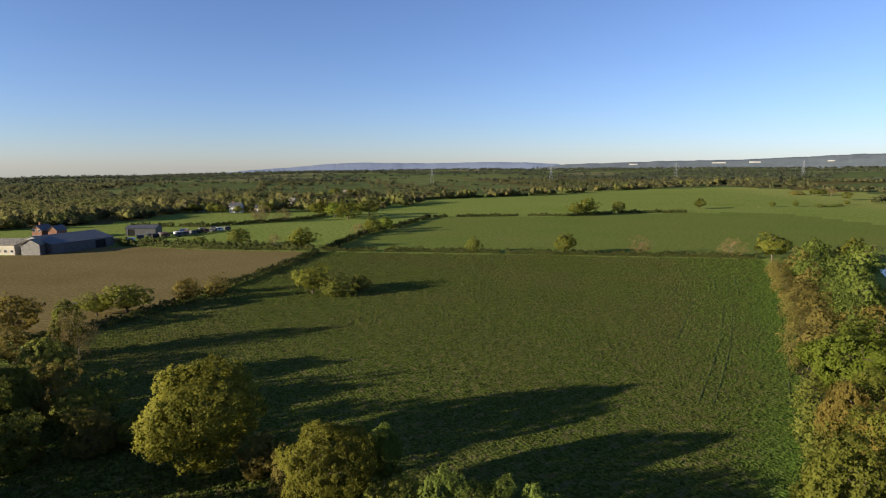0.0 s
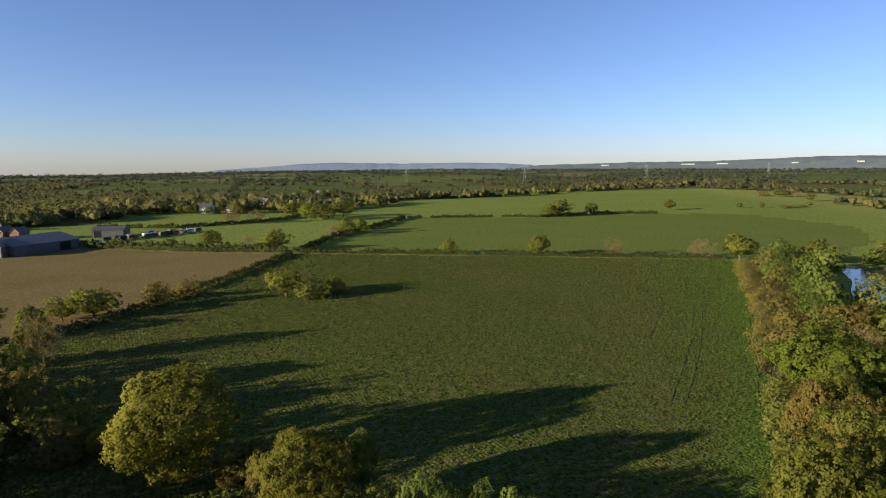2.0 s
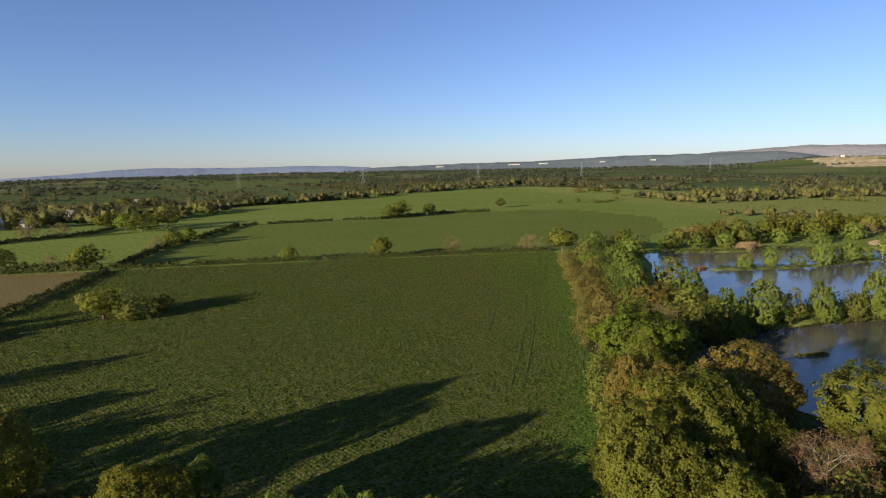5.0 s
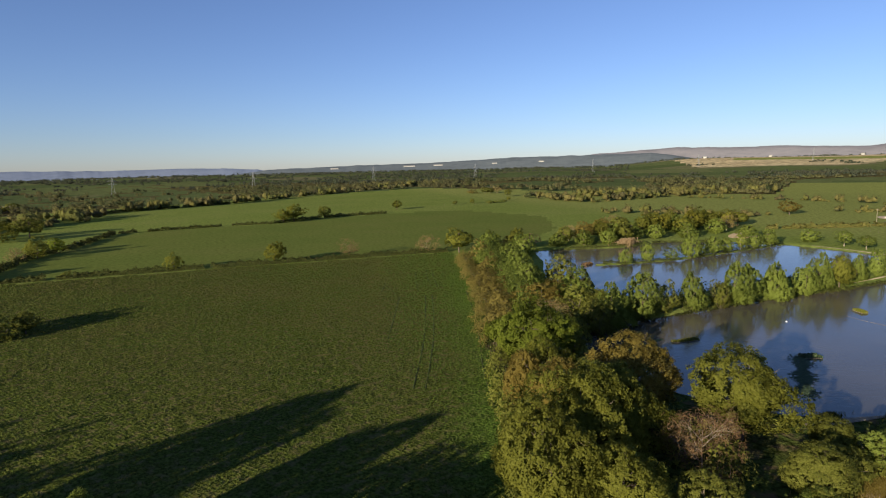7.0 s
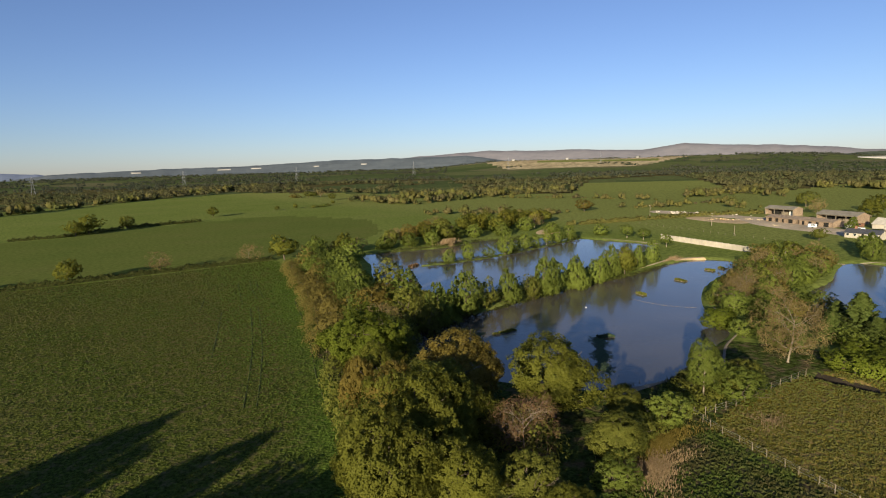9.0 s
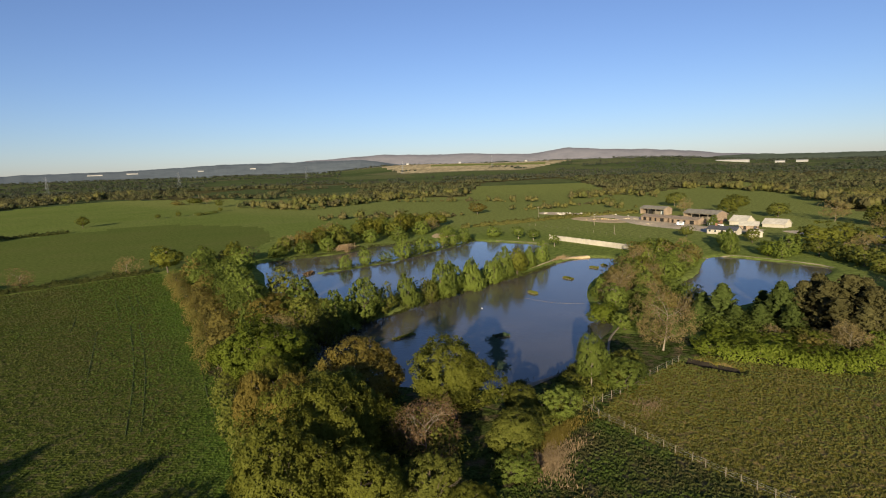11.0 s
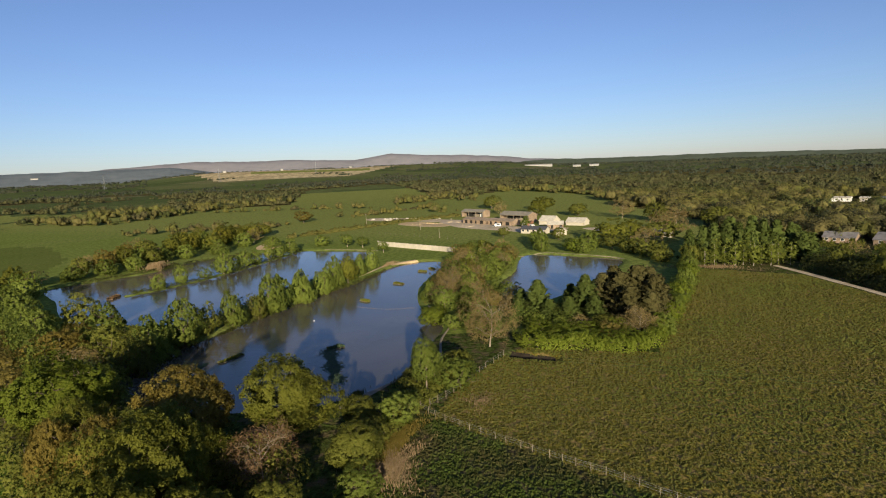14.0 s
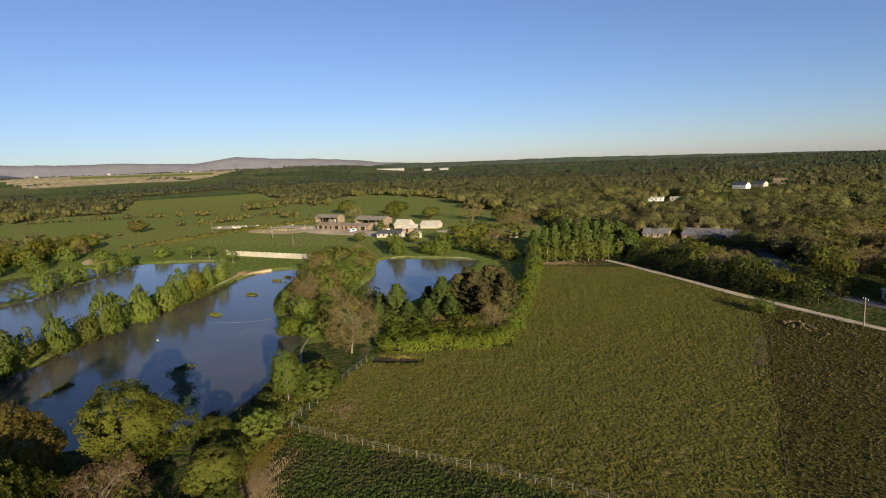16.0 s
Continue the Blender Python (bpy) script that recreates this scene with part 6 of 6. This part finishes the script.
def block_wall(a, b, h, t, mat, label):
    """A wall of tall panels between posts."""
    a, b = Vector((*a, 0)), Vector((*b, 0))
    n = round((b - a).length / 3.0)
    root = new("panel_wall")
    yaw = math.atan2(b.y - a.y, b.x - a.x)
    root.matrix_basis = Matrix.Translation(a) @ Matrix.Rotation(yaw, 4, "Z")
    ln = (b - a).length / n
    for k in range(n):
        boxed("panel", root, mat, k * ln + 0.1, (k + 1) * ln - 0.1, -t / 2, t / 2, -0.3, h)
        boxed("post", root, M_PLASTER, k * ln - 0.1, k * ln + 0.1, -t, t, -0.3, h + 0.12)
    return tagged(root, label, "wall")


block_wall((270, 119), (248.5, 72), 2.3, 0.25, M_PLASTER, "long pale panel wall beside the paddock")


def boulder_mesh(rng, s):
    bm = bmesh.new()
    bmesh.ops.create_icosphere(bm, subdivisions=1, radius=s)
    for v in bm.verts:
        v.co *= rng.uniform(0.7, 1.2)
        v.co.z *= 0.6
    return bm


def rubble(cx, cy, rx, ry, n, s, mat, label, seed):
    rng = np.random.default_rng(seed)
    root = new("rubble_heap")
    root.location = (cx, cy, float(land(cx, cy)))
    for _ in range(n):
        bm = boulder_mesh(rng, s * rng.uniform(0.5, 1.4))
        d = rng.normal(0, 0.5, 2)
        for v in bm.verts:
            v.co += Vector((d[0] * rx, d[1] * ry, s * max(0.1, 0.9 - np.hypot(*d))))
        part("lump", bm, mat, root)
    return tagged(root, label, "rubble")


rubble(410, 160, 6, 26, 34, 1.1, M_PLASTER, "line of pale rubble behind the yard", 3)
rubble(376, 128, 6, 9, 22, 0.6, M_SAND, "heaps of orange sand", 4)
rubble(356, 92, 5, 9, 22, 0.35, M_YARD, "pale lumps of rubble across the farmyard", 8)
rubble(384, 112, 4, 8, 18, 0.45, M_YARD, "cream spoil heaps behind the sand tip", 9)
rubble(330, 47, 3, 7, 14, 0.8, M_PLASTER, "pale stones by the farmyard", 5)
rubble(-95.5, 147.5, 4.6, 3.2, 48, 0.65, M_EARTH, "dark heap of timber and waste in the pasture", 6)
rubble(129, -71.6, 5, 3.4, 26, 0.55, M_SOIL, "row of dark turned clods at the field corner", 10)
rubble(-97, 149.5, 1.5, 1, 6, 0.5, M_WHITE, "white sacks beside the dark heap", 7)


def trailer(x, y, yaw, ln, mat, label):
    """A box body on two wheels with a towbar."""
    root = new("trailer")
    root.matrix_basis = pose(x, y, float(land(x, y)), 0, 0, yaw)
    bm = bmesh.new()
    box(bm, -ln / 2, ln / 2, -1.1, 1.1, 0.55, 2.3)
    bmesh.ops.bevel(bm, geom=bm.edges[:], offset=0.18, segments=2, affect="EDGES")
    part("body", bm, mat, root)
    for s in (-1, 1):
        boxed("window", root, M_GLASS, -ln * 0.3, ln * 0.2, s * 1.1 - 0.02, s * 1.1 + 0.02, 1.4, 2.1)
        bm = bmesh.new()
        bmesh.ops.create_cone(bm, cap_ends=True, segments=14, radius1=0.36, radius2=0.36, depth=0.24, matrix=Matrix.Translation((0, s * 0.95, 0.36)) @ Matrix.Rotation(radians(90), 4, "X"))
        part("wheel", bm, M_DARK, root)
    boxed("towbar", root, M_STEEL, ln / 2, ln / 2 + 1.2, -0.06, 0.06, 0.5, 0.62)
    return tagged(root, label, "trailer", "trailers at the farm")


for k, (x, y, yaw, ln) in enumerate(((-150, 297, 20, 5), (-147, 303, 70, 6), (-142, 309, 40, 5), (-139, 314, 100, 4.5), (-143, 319, 10, 5.5), (-135, 324, 60, 5), (-130, 330, 30, 6), (-163, 280, 15, 5), (-157, 277, 80, 4), (-151, 279, 30, 5), (-138, 302, 45, 4.5), (-128, 322, 0, 5), (-147, 295, 50, 4.5), (-143.5, 299, 30, 5), (-140.5, 305.5, 55, 4.5), (-136.5, 306, 35, 5), (-134.5, 311, 60, 4.5), (-133, 316, 20, 5), (-130.5, 318, 45, 4.5), (-126, 326, 35, 5), (-152, 290, 25, 4.5), (-123, 330, 50, 4.5))):
    trailer(x, y, yaw, ln * 0.75, (M_DARKROOF, M_TARMAC, M_DARK, M_REDBRICK, M_WHITE)[k % 5], ("dark box trailer parked on the farm verge", "grey box trailer parked on the farm verge", "black trailer parked on the farm verge", "red box trailer parked on the farm verge", "white box trailer parked on the farm verge")[k % 5])
trailer(352, 58, 20, 5, M_WHITE, "white box trailer in the farmyard")
trailer(366, 55.5, 70, 3.5, M_REDBRICK, "red farm trailer beside the barn")
trailer(352, 74, 110, 4, M_STEEL, "grey metal trailer beside the brick range")
trailer(344, 52, 60, 4, M_WHITE, "small white trailer at the yard's edge")

# ---------------------------------------------------------------- fences, poles, pylons


def fence(pts, gap, h, label, wires=True, seed=1):
    rng = np.random.default_rng(seed)
    p = np.array(pts, float)
    s = np.r_[0, np.cumsum(np.linalg.norm(np.diff(p, axis=0), axis=1))]
    root = new("wire_fence")
    tops = []
    d = 0.0
    while d <= s[-1]:
        x, y = np.interp(d, s, p[:, 0]), np.interp(d, s, p[:, 1])
        z = float(land(x, y))
        lean = rng.normal(0, 0.04, 2)
        hh = h * rng.uniform(0.88, 1.12)
        bm = bmesh.new()
        limb(bm, (x, y, z - 0.4), (x + lean[0], y + lean[1], z + hh), 0.05, 0.045, 6)
        part("post", bm, M_TIMBER, root)
        tops.append((x, y, z))
        d += gap * rng.uniform(0.75, 1.25)
    if wires:
        for zz in (0.45, 0.8, h * 0.92):
            bm = bmesh.new()
            for a, b in zip(tops[:-1], tops[1:]):
                limb(bm, (a[0], a[1], a[2] + zz), (b[0], b[1], b[2] + zz), 0.012, 0.012, 3)
            part("wire", bm, M_STEEL, root)
    return tagged(root, label, "fence")


fence([(83, 31), (79.4, 26), (74.6, 15.5), (71.7, 9.4), (68.4, 0.8), (65.6, -4.6), (63.1, -10.6), (58, -19), (52, -28)], 2.3, 1.15, "silvered post and wire fence across rough turf", seed=3)
fence([(84, 29.6), (88, 28), (92, 27), (101, 25.3), (106, 24), (112, 22.5)], 2.6, 1.3, "old timber posts along the pond bank", seed=4)
fence([(286, 66), (300, 100), (330, 160)], 5.0, 1.2, "distant paddock fence of grey posts", False, 6)
fence([(262, 482), (292, 480), (330, 500), (352, 520)], 9.0, 1.6, "scattered posts in the far green field", False, 7)


def pole(x, y, h, arm, label):
    root = new("utility_pole")
    root.location = (x, y, float(land(x, y)))
    bm = bmesh.new()
    limb(bm, (0, 0, -0.8), (0.05, 0, h), 0.15, 0.10, 8)
    part("shaft", bm, M_TIMBER, root)
    if arm:
        boxed("crossarm", root, M_TIMBER, -0.9, 0.9, -0.06, 0.06, h - 0.5, h - 0.36)
        for x0 in (-0.8, 0, 0.8):
            boxed("insulator", root, M_WHITE, x0 - 0.05, x0 + 0.05, -0.05, 0.05, h - 0.36, h - 0.2)
    return tagged(root, label, "pole")


pole(127, -85.5, 6.5, True, "timber utility pole beside the gravel track")
pole(162, -79, 6.2, False, "pale timber pole before dark shrubs")
pole(338, 120, 7, True, "timber pole at the farmyard")
pole(372, 172, 8, True, "timber pole on the paddock edge")
pole(258, -108, 7, True, "pole in front of the bungalow")
pole(301, 96, 5, False, "timber pole in the paddock")


def pylon(x, y, h):
    """A lattice tower with three pairs of arms."""
    root = new("lattice_pylon")
    root.location = (x, y, float(land(x, y)))
    r = 0.15
    lv = (0, 0.3, 0.55, 0.75, 0.92)
    wd = (3.4, 2.3, 1.5, 1.1, 0.7)
    for sx, sy in ((-1, -1), (1, -1), (1, 1), (-1, 1)):
        bm = bmesh.new()
        for k in range(4):
            limb(bm, (sx * wd[k], sy * wd[k], lv[k] * h), (sx * wd[k + 1], sy * wd[k + 1], lv[k + 1] * h), r, r, 4)
        limb(bm, (sx * wd[4], sy * wd[4], lv[4] * h), (0, 0, h), r, r * 0.6, 4)
        part("leg", bm, M_STEEL, root)
    bm = bmesh.new()
    for k in range(4):
        for sx, sy, tx, ty in ((-1, -1, 1, -1), (1, -1, 1, 1), (1, 1, -1, 1), (-1, 1, -1, -1)):
            limb(bm, (sx * wd[k], sy * wd[k], lv[k] * h), (tx * wd[k + 1], ty * wd[k + 1], lv[k + 1] * h), r * 0.6, r * 0.6, 3)
    part("bracing", bm, M_STEEL, root)
    for f, w in ((0.58, 6.5), (0.74, 7.5), (0.9, 5.5)):
        bm = bmesh.new()
        limb(bm, (-w, 0, f * h), (w, 0, f * h), r, r, 4)
        limb(bm, (-w, 0, f * h), (0, 0, (f + 0.07) * h), r * 0.7, r * 0.7, 3)
        limb(bm, (w, 0, f * h), (0, 0, (f + 0.07) * h), r * 0.7, r * 0.7, 3)
        part("crossarm", bm, M_STEEL, root)
    return tagged(root, "grey lattice power pylon in far fields", "pylon", "pylons")


for x, y, h in ((216, 1167, 34), (494, 1241, 36), (800, 1300, 38), (1250, 1350, 42), (1600, 1250, 44), (-20, 1100, 32), (2050, 1150, 46)):
    pylon(x, y, h)

# ---------------------------------------------------------------- on the water


def raft(x, y, yaw, ln, w, mat, label, h=0.5, tall=0.5, seed=1):
    """A low timber frame grown over with reed."""
    rng = np.random.default_rng(seed)
    root = new("floating_raft")
    root.matrix_basis = pose(x, y, WATER_Z, 0, 0, yaw)
    for s in (-1, 1):
        boxed("float", root, M_TIMBER, -ln / 2, ln / 2, s * w / 2 - 0.15, s * w / 2 + 0.15, -0.2, 0.08)
    for k in range(max(3, round(ln / 0.9))):
        x0 = -ln / 2 + (ln - 0.2) * k / (max(3, round(ln / 0.9)) - 1)
        boxed("slat", root, M_TIMBER, x0, x0 + 0.2, -w / 2, w / 2, 0.08, 0.13)
    n = int(ln * w * 55)
    p = np.stack([rng.uniform(-ln / 2, ln / 2, n), rng.uniform(-w / 2, w / 2, n), rng.uniform(0.1, 0.12 + tall, n) * (1 - (np.abs(rng.uniform(-1, 1, n))) ** 2 * 0.5)], -1)
    crown = new("reeds", quad_mesh("reeds", leaves(rng, p, rng.normal(0, 1, p.shape) * [1, 1, 0.3], 0.4, 0.3, 1.6), mat))
    crown.parent = root
    return tagged(root, label, "raft", "rafts on the ponds")


for k, (x, y, yaw, ln, w) in enumerate(((181, 73, 70, 3.8, 1.4), (155.5, 74, 60, 3.4, 1.4), (204, 72.4, 75, 3.2, 1.4), (210, 70.5, 60, 2.8, 1.2))):
    raft(x, y, yaw, ln, w, L_OAK, "small floating raft with yellow-green reeds", 0.5, 0.3, k)
raft(100.5, 80.3, -12, 6, 1.1, L_DEEP, "long dark floating platform with sedge", 0.4, 0.12, 11)
raft(111.6, 61, -30, 3.4, 1.6, L_DARK_WATER, "dark floating raft with a low bush", 0.4, 0.3, 12)
raft(148.5, 163, 20, 5.4, 2.0, L_RED, "red-brown reed raft at the spit's end", 0.6, 0.5, 13)
raft(130, 160.5, 10, 5, 1.4, L_HEDGE, "dark sunken platform near the bank", 0.4, 0.3, 14)


def reed_bed(x, y, rx, ry, h, n, mat, label, seed):
    rng = np.random.default_rng(seed)
    a, d = rng.uniform(0, 6.28, n), np.abs(rng.normal(0, 0.55, n))
    d = d * (1 + 0.45 * np.sin(3 * a + seed) + 0.25 * np.sin(7 * a + 2 * seed))
    p = np.stack([x + rx * d * np.cos(a), y + ry * d * np.sin(a)], -1)
    z = np.maximum(land(p[:, 0], p[:, 1]), WATER_Z - 0.3)
    hh = h * rng.uniform(0.5, 1.1, n)
    t = rng.uniform(0, 6.28, n)
    side = np.stack([np.cos(t), np.sin(t), 0 * t], -1) * 0.028 * (1 + h / 2)
    tip = np.column_stack([rng.normal(0, 0.18, (n, 2)) * h, hh])
    b = np.column_stack([p, z])
    q = np.stack([b - side, b + side, b + tip + side * 0.4, b + tip - side * 0.4], 1)
    ob = new("reed_bed", quad_mesh("reed_bed", q, mat))
    return tagged(ob, label, "reeds", kind="stuff")


reed_bed(198, 191, 3.4, 1.6, 2.8, 5200, M_DRY, "pale dry reed bed at the pond edge", 1)
reed_bed(64, 28.5, 4.6, 3.2, 0.55, 9000, M_DRY, "pale dead bracken and stalks below the oaks", 2)
reed_bed(71, 30.5, 7, 2.4, 0.5, 7000, L_RUST, "rusty dead bracken beside the fence", 3)
reed_bed(88, 22, 4.0, 3.0, 0.4, 700, M_DRY, "patch of dry grass in the thin crop", 4)
reed_bed(216, 90.5, 5, 1.6, 0.8, 1800, M_DRY, "dry grass above the sandy bank", 5)
reed_bed(97, 38.5, 6, 1.0, 1.0, 1200, L_HEDGE, "dark sedge along the near pond bank", 6)
reed_bed(85, 43.5, 3.4, 0.9, 1.0, 800, L_HEDGE, "dark sedge at the pond corner", 7)
reed_bed(111.6, 61, 2.2, 1.3, 0.35, 900, L_HEDGE, "dark ragged pondweed round a raft", 14)
reed_bed(100.5, 80.3, 3.6, 1.0, 0.3, 900, L_HEDGE, "dark sedge round a floating platform", 15)
reed_bed(190, 92, 14, 1.0, 0.7, 2400, L_WILLOW, "rough grass along the bank path", 8)
reed_bed(218, -30, 4, 12, 0.6, 3000, M_DRY, "pale dry grass at the field head", 9)



def dark_water_patch(pts, width, n, label, seed):
    """Dark leaves lying flat on the water along a line, ragged at the edges."""
    rng = np.random.default_rng(seed)
    p = np.array(pts, float)
    u = rng.uniform(0, len(p) - 1, n)
    c = np.stack([np.interp(u, np.arange(len(p)), p[:, k]) for k in (0, 1)], -1)
    c += rng.normal(0, width * (0.32 + 0.14 * np.sin(u * 5 + seed))[:, None], (n, 2))
    at = np.column_stack([c, WATER_Z + rng.uniform(0.01, 0.05, n)])
    co, _ = small_leaves(rng, at, np.tile([0.0, 0.0, 1.0], (n, 1)), 0.32, 0.12, 1.4)
    return tagged(new("pondweed", quad_mesh("pondweed", co, L_DARK_WATER)), label, "pondweed", kind="stuff")


# Dark leaves laid on the water to draw what looks like a reflection.
dark_water_patch([(110, 62), (104, 58), (98, 54.4), (92, 50.6)], 2.0, 2600, "dark green patch on the pond drawn like a reflection", 31)
dark_water_patch([(92, 84), (97, 83.6)], 1.6, 260, "dark weed beside the floating platform", 32)


def buoy(x, y, r, label):
    """A small round float with a collar and a ring on top."""
    root = new("buoy")
    root.location = (x, y, WATER_Z)
    bm = bmesh.new()
    bmesh.ops.create_uvsphere(bm, u_segments=14, v_segments=9, radius=r)
    for v in bm.verts:
        v.co.z = v.co.z * 0.85 + r * 0.3
    part("float", bm, M_WHITE, root)
    boxed("ring", root, M_STEEL, -0.03, 0.03, -0.1, 0.1, r * 1.1, r * 1.45)
    return tagged(root, label, "buoy")


buoy(132, 78, 0.2, "small white float on the main pond")
bm = bmesh.new()
rope = [(148.5, 73.5), (147.2, 69), (146.8, 64), (147.6, 59.5), (149.6, 55.7)]
for a, b in zip(rope[:-1], rope[1:]):
    limb(bm, (*a, WATER_Z + 0.03), (*b, WATER_Z + 0.01), 0.022, 0.022, 5)
tagged(part("floating_rope", bm, M_TIMBER), "thin pale rope afloat across the pond", "rope")

# ---------------------------------------------------------------- wheel ruts and growing crop
for pts in ([(75, 147), (64, 125), (56, 109.7), (47, 94), (41, 84)], [(73.2, 147.9), (62.2, 126), (54.2, 110.7), (45.2, 95), (39.2, 85)], [(88, 185), (81, 170), (74, 154)], [(94.3, 184.8), (88, 171), (81.7, 156.4)], [(92.5, 185.6), (86.2, 172), (80, 157.2)], [(86, 146), (73.6, 121.1), (63, 102), (54.4, 87.1), (45.3, 69)], [(75.4, 120.2), (65, 101), (56.2, 86.2), (47.1, 68.1)], [(66, 150), (55, 129), (47, 114)], [(71, 172), (62, 155)]):
    strip("wheel_rut", pts, 0.34, M_RUT, "wheel rut pressed into the crop", "rut", 0.0, 1.0)
for pts in ([(141.4, -64.6), (132, -60.6), (124.1, -57.9), (110.4, -53.2), (98, -48.4)], [(139.9, -65.8), (131, -62), (124.1, -59.7), (104.4, -52.1), (92, -46.6)], [(136, -66), (130, -64.2), (124, -62.1), (104.7, -53.4)], [(121.7, -62.6), (108, -56.4), (94.2, -49.7), (80, -43.4), (66, -37)]):
    strip("wheel_rut", pts, 0.26, M_SOIL, "wheel rut worn through thin crop", "rut", 0.0, 1.0)
strip("worn_strip", [(121, -60), (112, -56), (104, -52)], 2.6, M_SOIL, "bare brown patch worn by turning wheels", "soil", 0.03, 1.0)
for k in (0, 1.8):
    strip("wheel_rut", [(110.4 + k, 13), (109.4 + k, 2), (108.4 + k, -8.2), (106.5 + k, -28.6), (103.8 + k, -50.9)], 0.3, M_LINE, "pale green wheel line across the field", "rut", 0.02, 1.0)


def tufts(name, poly, count, h, mat, label, seed, cell=0.75, bar=None, within=None):
    """Upright leaves of the crop or tussocks of grass, in small clumps, thinning with distance."""
    rng = np.random.default_rng(seed)
    poly = np.asarray(poly, float)
    lo, hi = poly.min(0), poly.max(0)
    p = rng.uniform(lo, hi, (count * 5, 2))
    q = p + (rng.normal(0, 5, p.shape) if bar is not None or within is not None else 0)
    t = p if within is None else q
    p, q = ((v[inside(t[:, 0], t[:, 1], poly) & inside(p[:, 0], p[:, 1], poly if within is None else within)]) for v in (p, q))
    if bar is not None:
        p = p[~inside(q[:, 0], q[:, 1], bar)]
    r = np.hypot(p[:, 0], p[:, 1])
    p = p[(rng.random(len(p)) < np.clip(65 / r, 0, 1)) & (r > 40)][:count]
    grid = np.floor(p / cell)
    odd = np.sin(grid @ np.array([[12.99, 39.35], [78.23, 11.14]])) * 43758.5 % 1
    p = np.where(rng.random((len(p), 1)) < 0.75, (grid + odd) * cell + rng.normal(0, 0.15, p.shape), p)
    z = land(p[:, 0], p[:, 1]) + lump(p[:, 0], p[:, 1]) * 0.9
    at = np.column_stack([p, z + h * 0.4])
    out = rng.normal(0, 1, at.shape) * [1, 1, 0.25] + [0, 0, 0.3]
    co, _ = small_leaves(rng, at, out, h * (0.55 + np.hypot(p[:, 0], p[:, 1]) / 125), 0.2, 1.3)
    return tagged(new(name, quad_mesh(name, co, mat)), label, "crop", kind="stuff")


L_CROP = leaf_mat("crop_leaves", (0.0539, 0.0809, 0.0135), (0.0674, 0.0929, 0.0174), (0.0848, 0.098, 0.0241), 0.4, ((0.086, 0.086, 0.0258), 0.03))
L_LUSH = leaf_mat("lush_crop_leaves", (0.0526, 0.092, 0.012), (0.0685, 0.106, 0.0155), (0.0825, 0.114, 0.0206), 0.4)
L_TURF = leaf_mat("rough_grass_blades", (0.06, 0.092, 0.014), (0.078, 0.108, 0.019), (0.1, 0.118, 0.03), 0.4, ((0.09, 0.085, 0.03), 0.12))
L_TIRED = leaf_mat("tired_grass", (0.043, 0.0499, 0.0155), (0.0568, 0.0585, 0.0189), (0.0731, 0.0645, 0.0258), 0.3, ((0.0903, 0.0671, 0.031), 0.06))
L_THIN = leaf_mat("thin_crop_leaves", (0.105, 0.118, 0.0227), (0.142, 0.13, 0.0341), (0.179, 0.141, 0.0479), 0.4, ((0.119, 0.131, 0.0279), 0.03))
MARGIN = [(38, 52), (50, 72), (64, 102), (83, 135), (113, 195), (121, 219), (92, 223), (80, 186), (64, 146), (46, 112), (40, 84), (34, 60)]
tufts("crop_leaves", FIELD_CROP, 110000, 0.15, L_CROP, "low leafy crop in uneven rows", 21, bar=MARGIN)
tufts("crop_leaves", MARGIN, 26000, 0.16, L_LUSH, "lush bright green crop along the wood", 26, within=FIELD_CROP)
tufts("crop_leaves", FIELD_EAST, 120000, 0.16, L_THIN, "thin brownish crop on bare soil", 22)
tufts("grass_tussocks", [(80, 28), (69, 4), (56, -22), (40, -40), (30, -10), (46, 30)], 34000, 0.24, L_TURF, "rough tussocky grass below the fence", 23)
tufts("grass_tussocks", FIELD_SOUTH, 34000, 0.2, L_TIRED, "tired tussocky pasture", 24)
tufts("grass_tussocks", [(-40, 70), (40, 52), (40, 30), (-60, 40), (-75, 90)], 20000, 0.26, L_CROP, "rank grass in the shaded corner", 25)
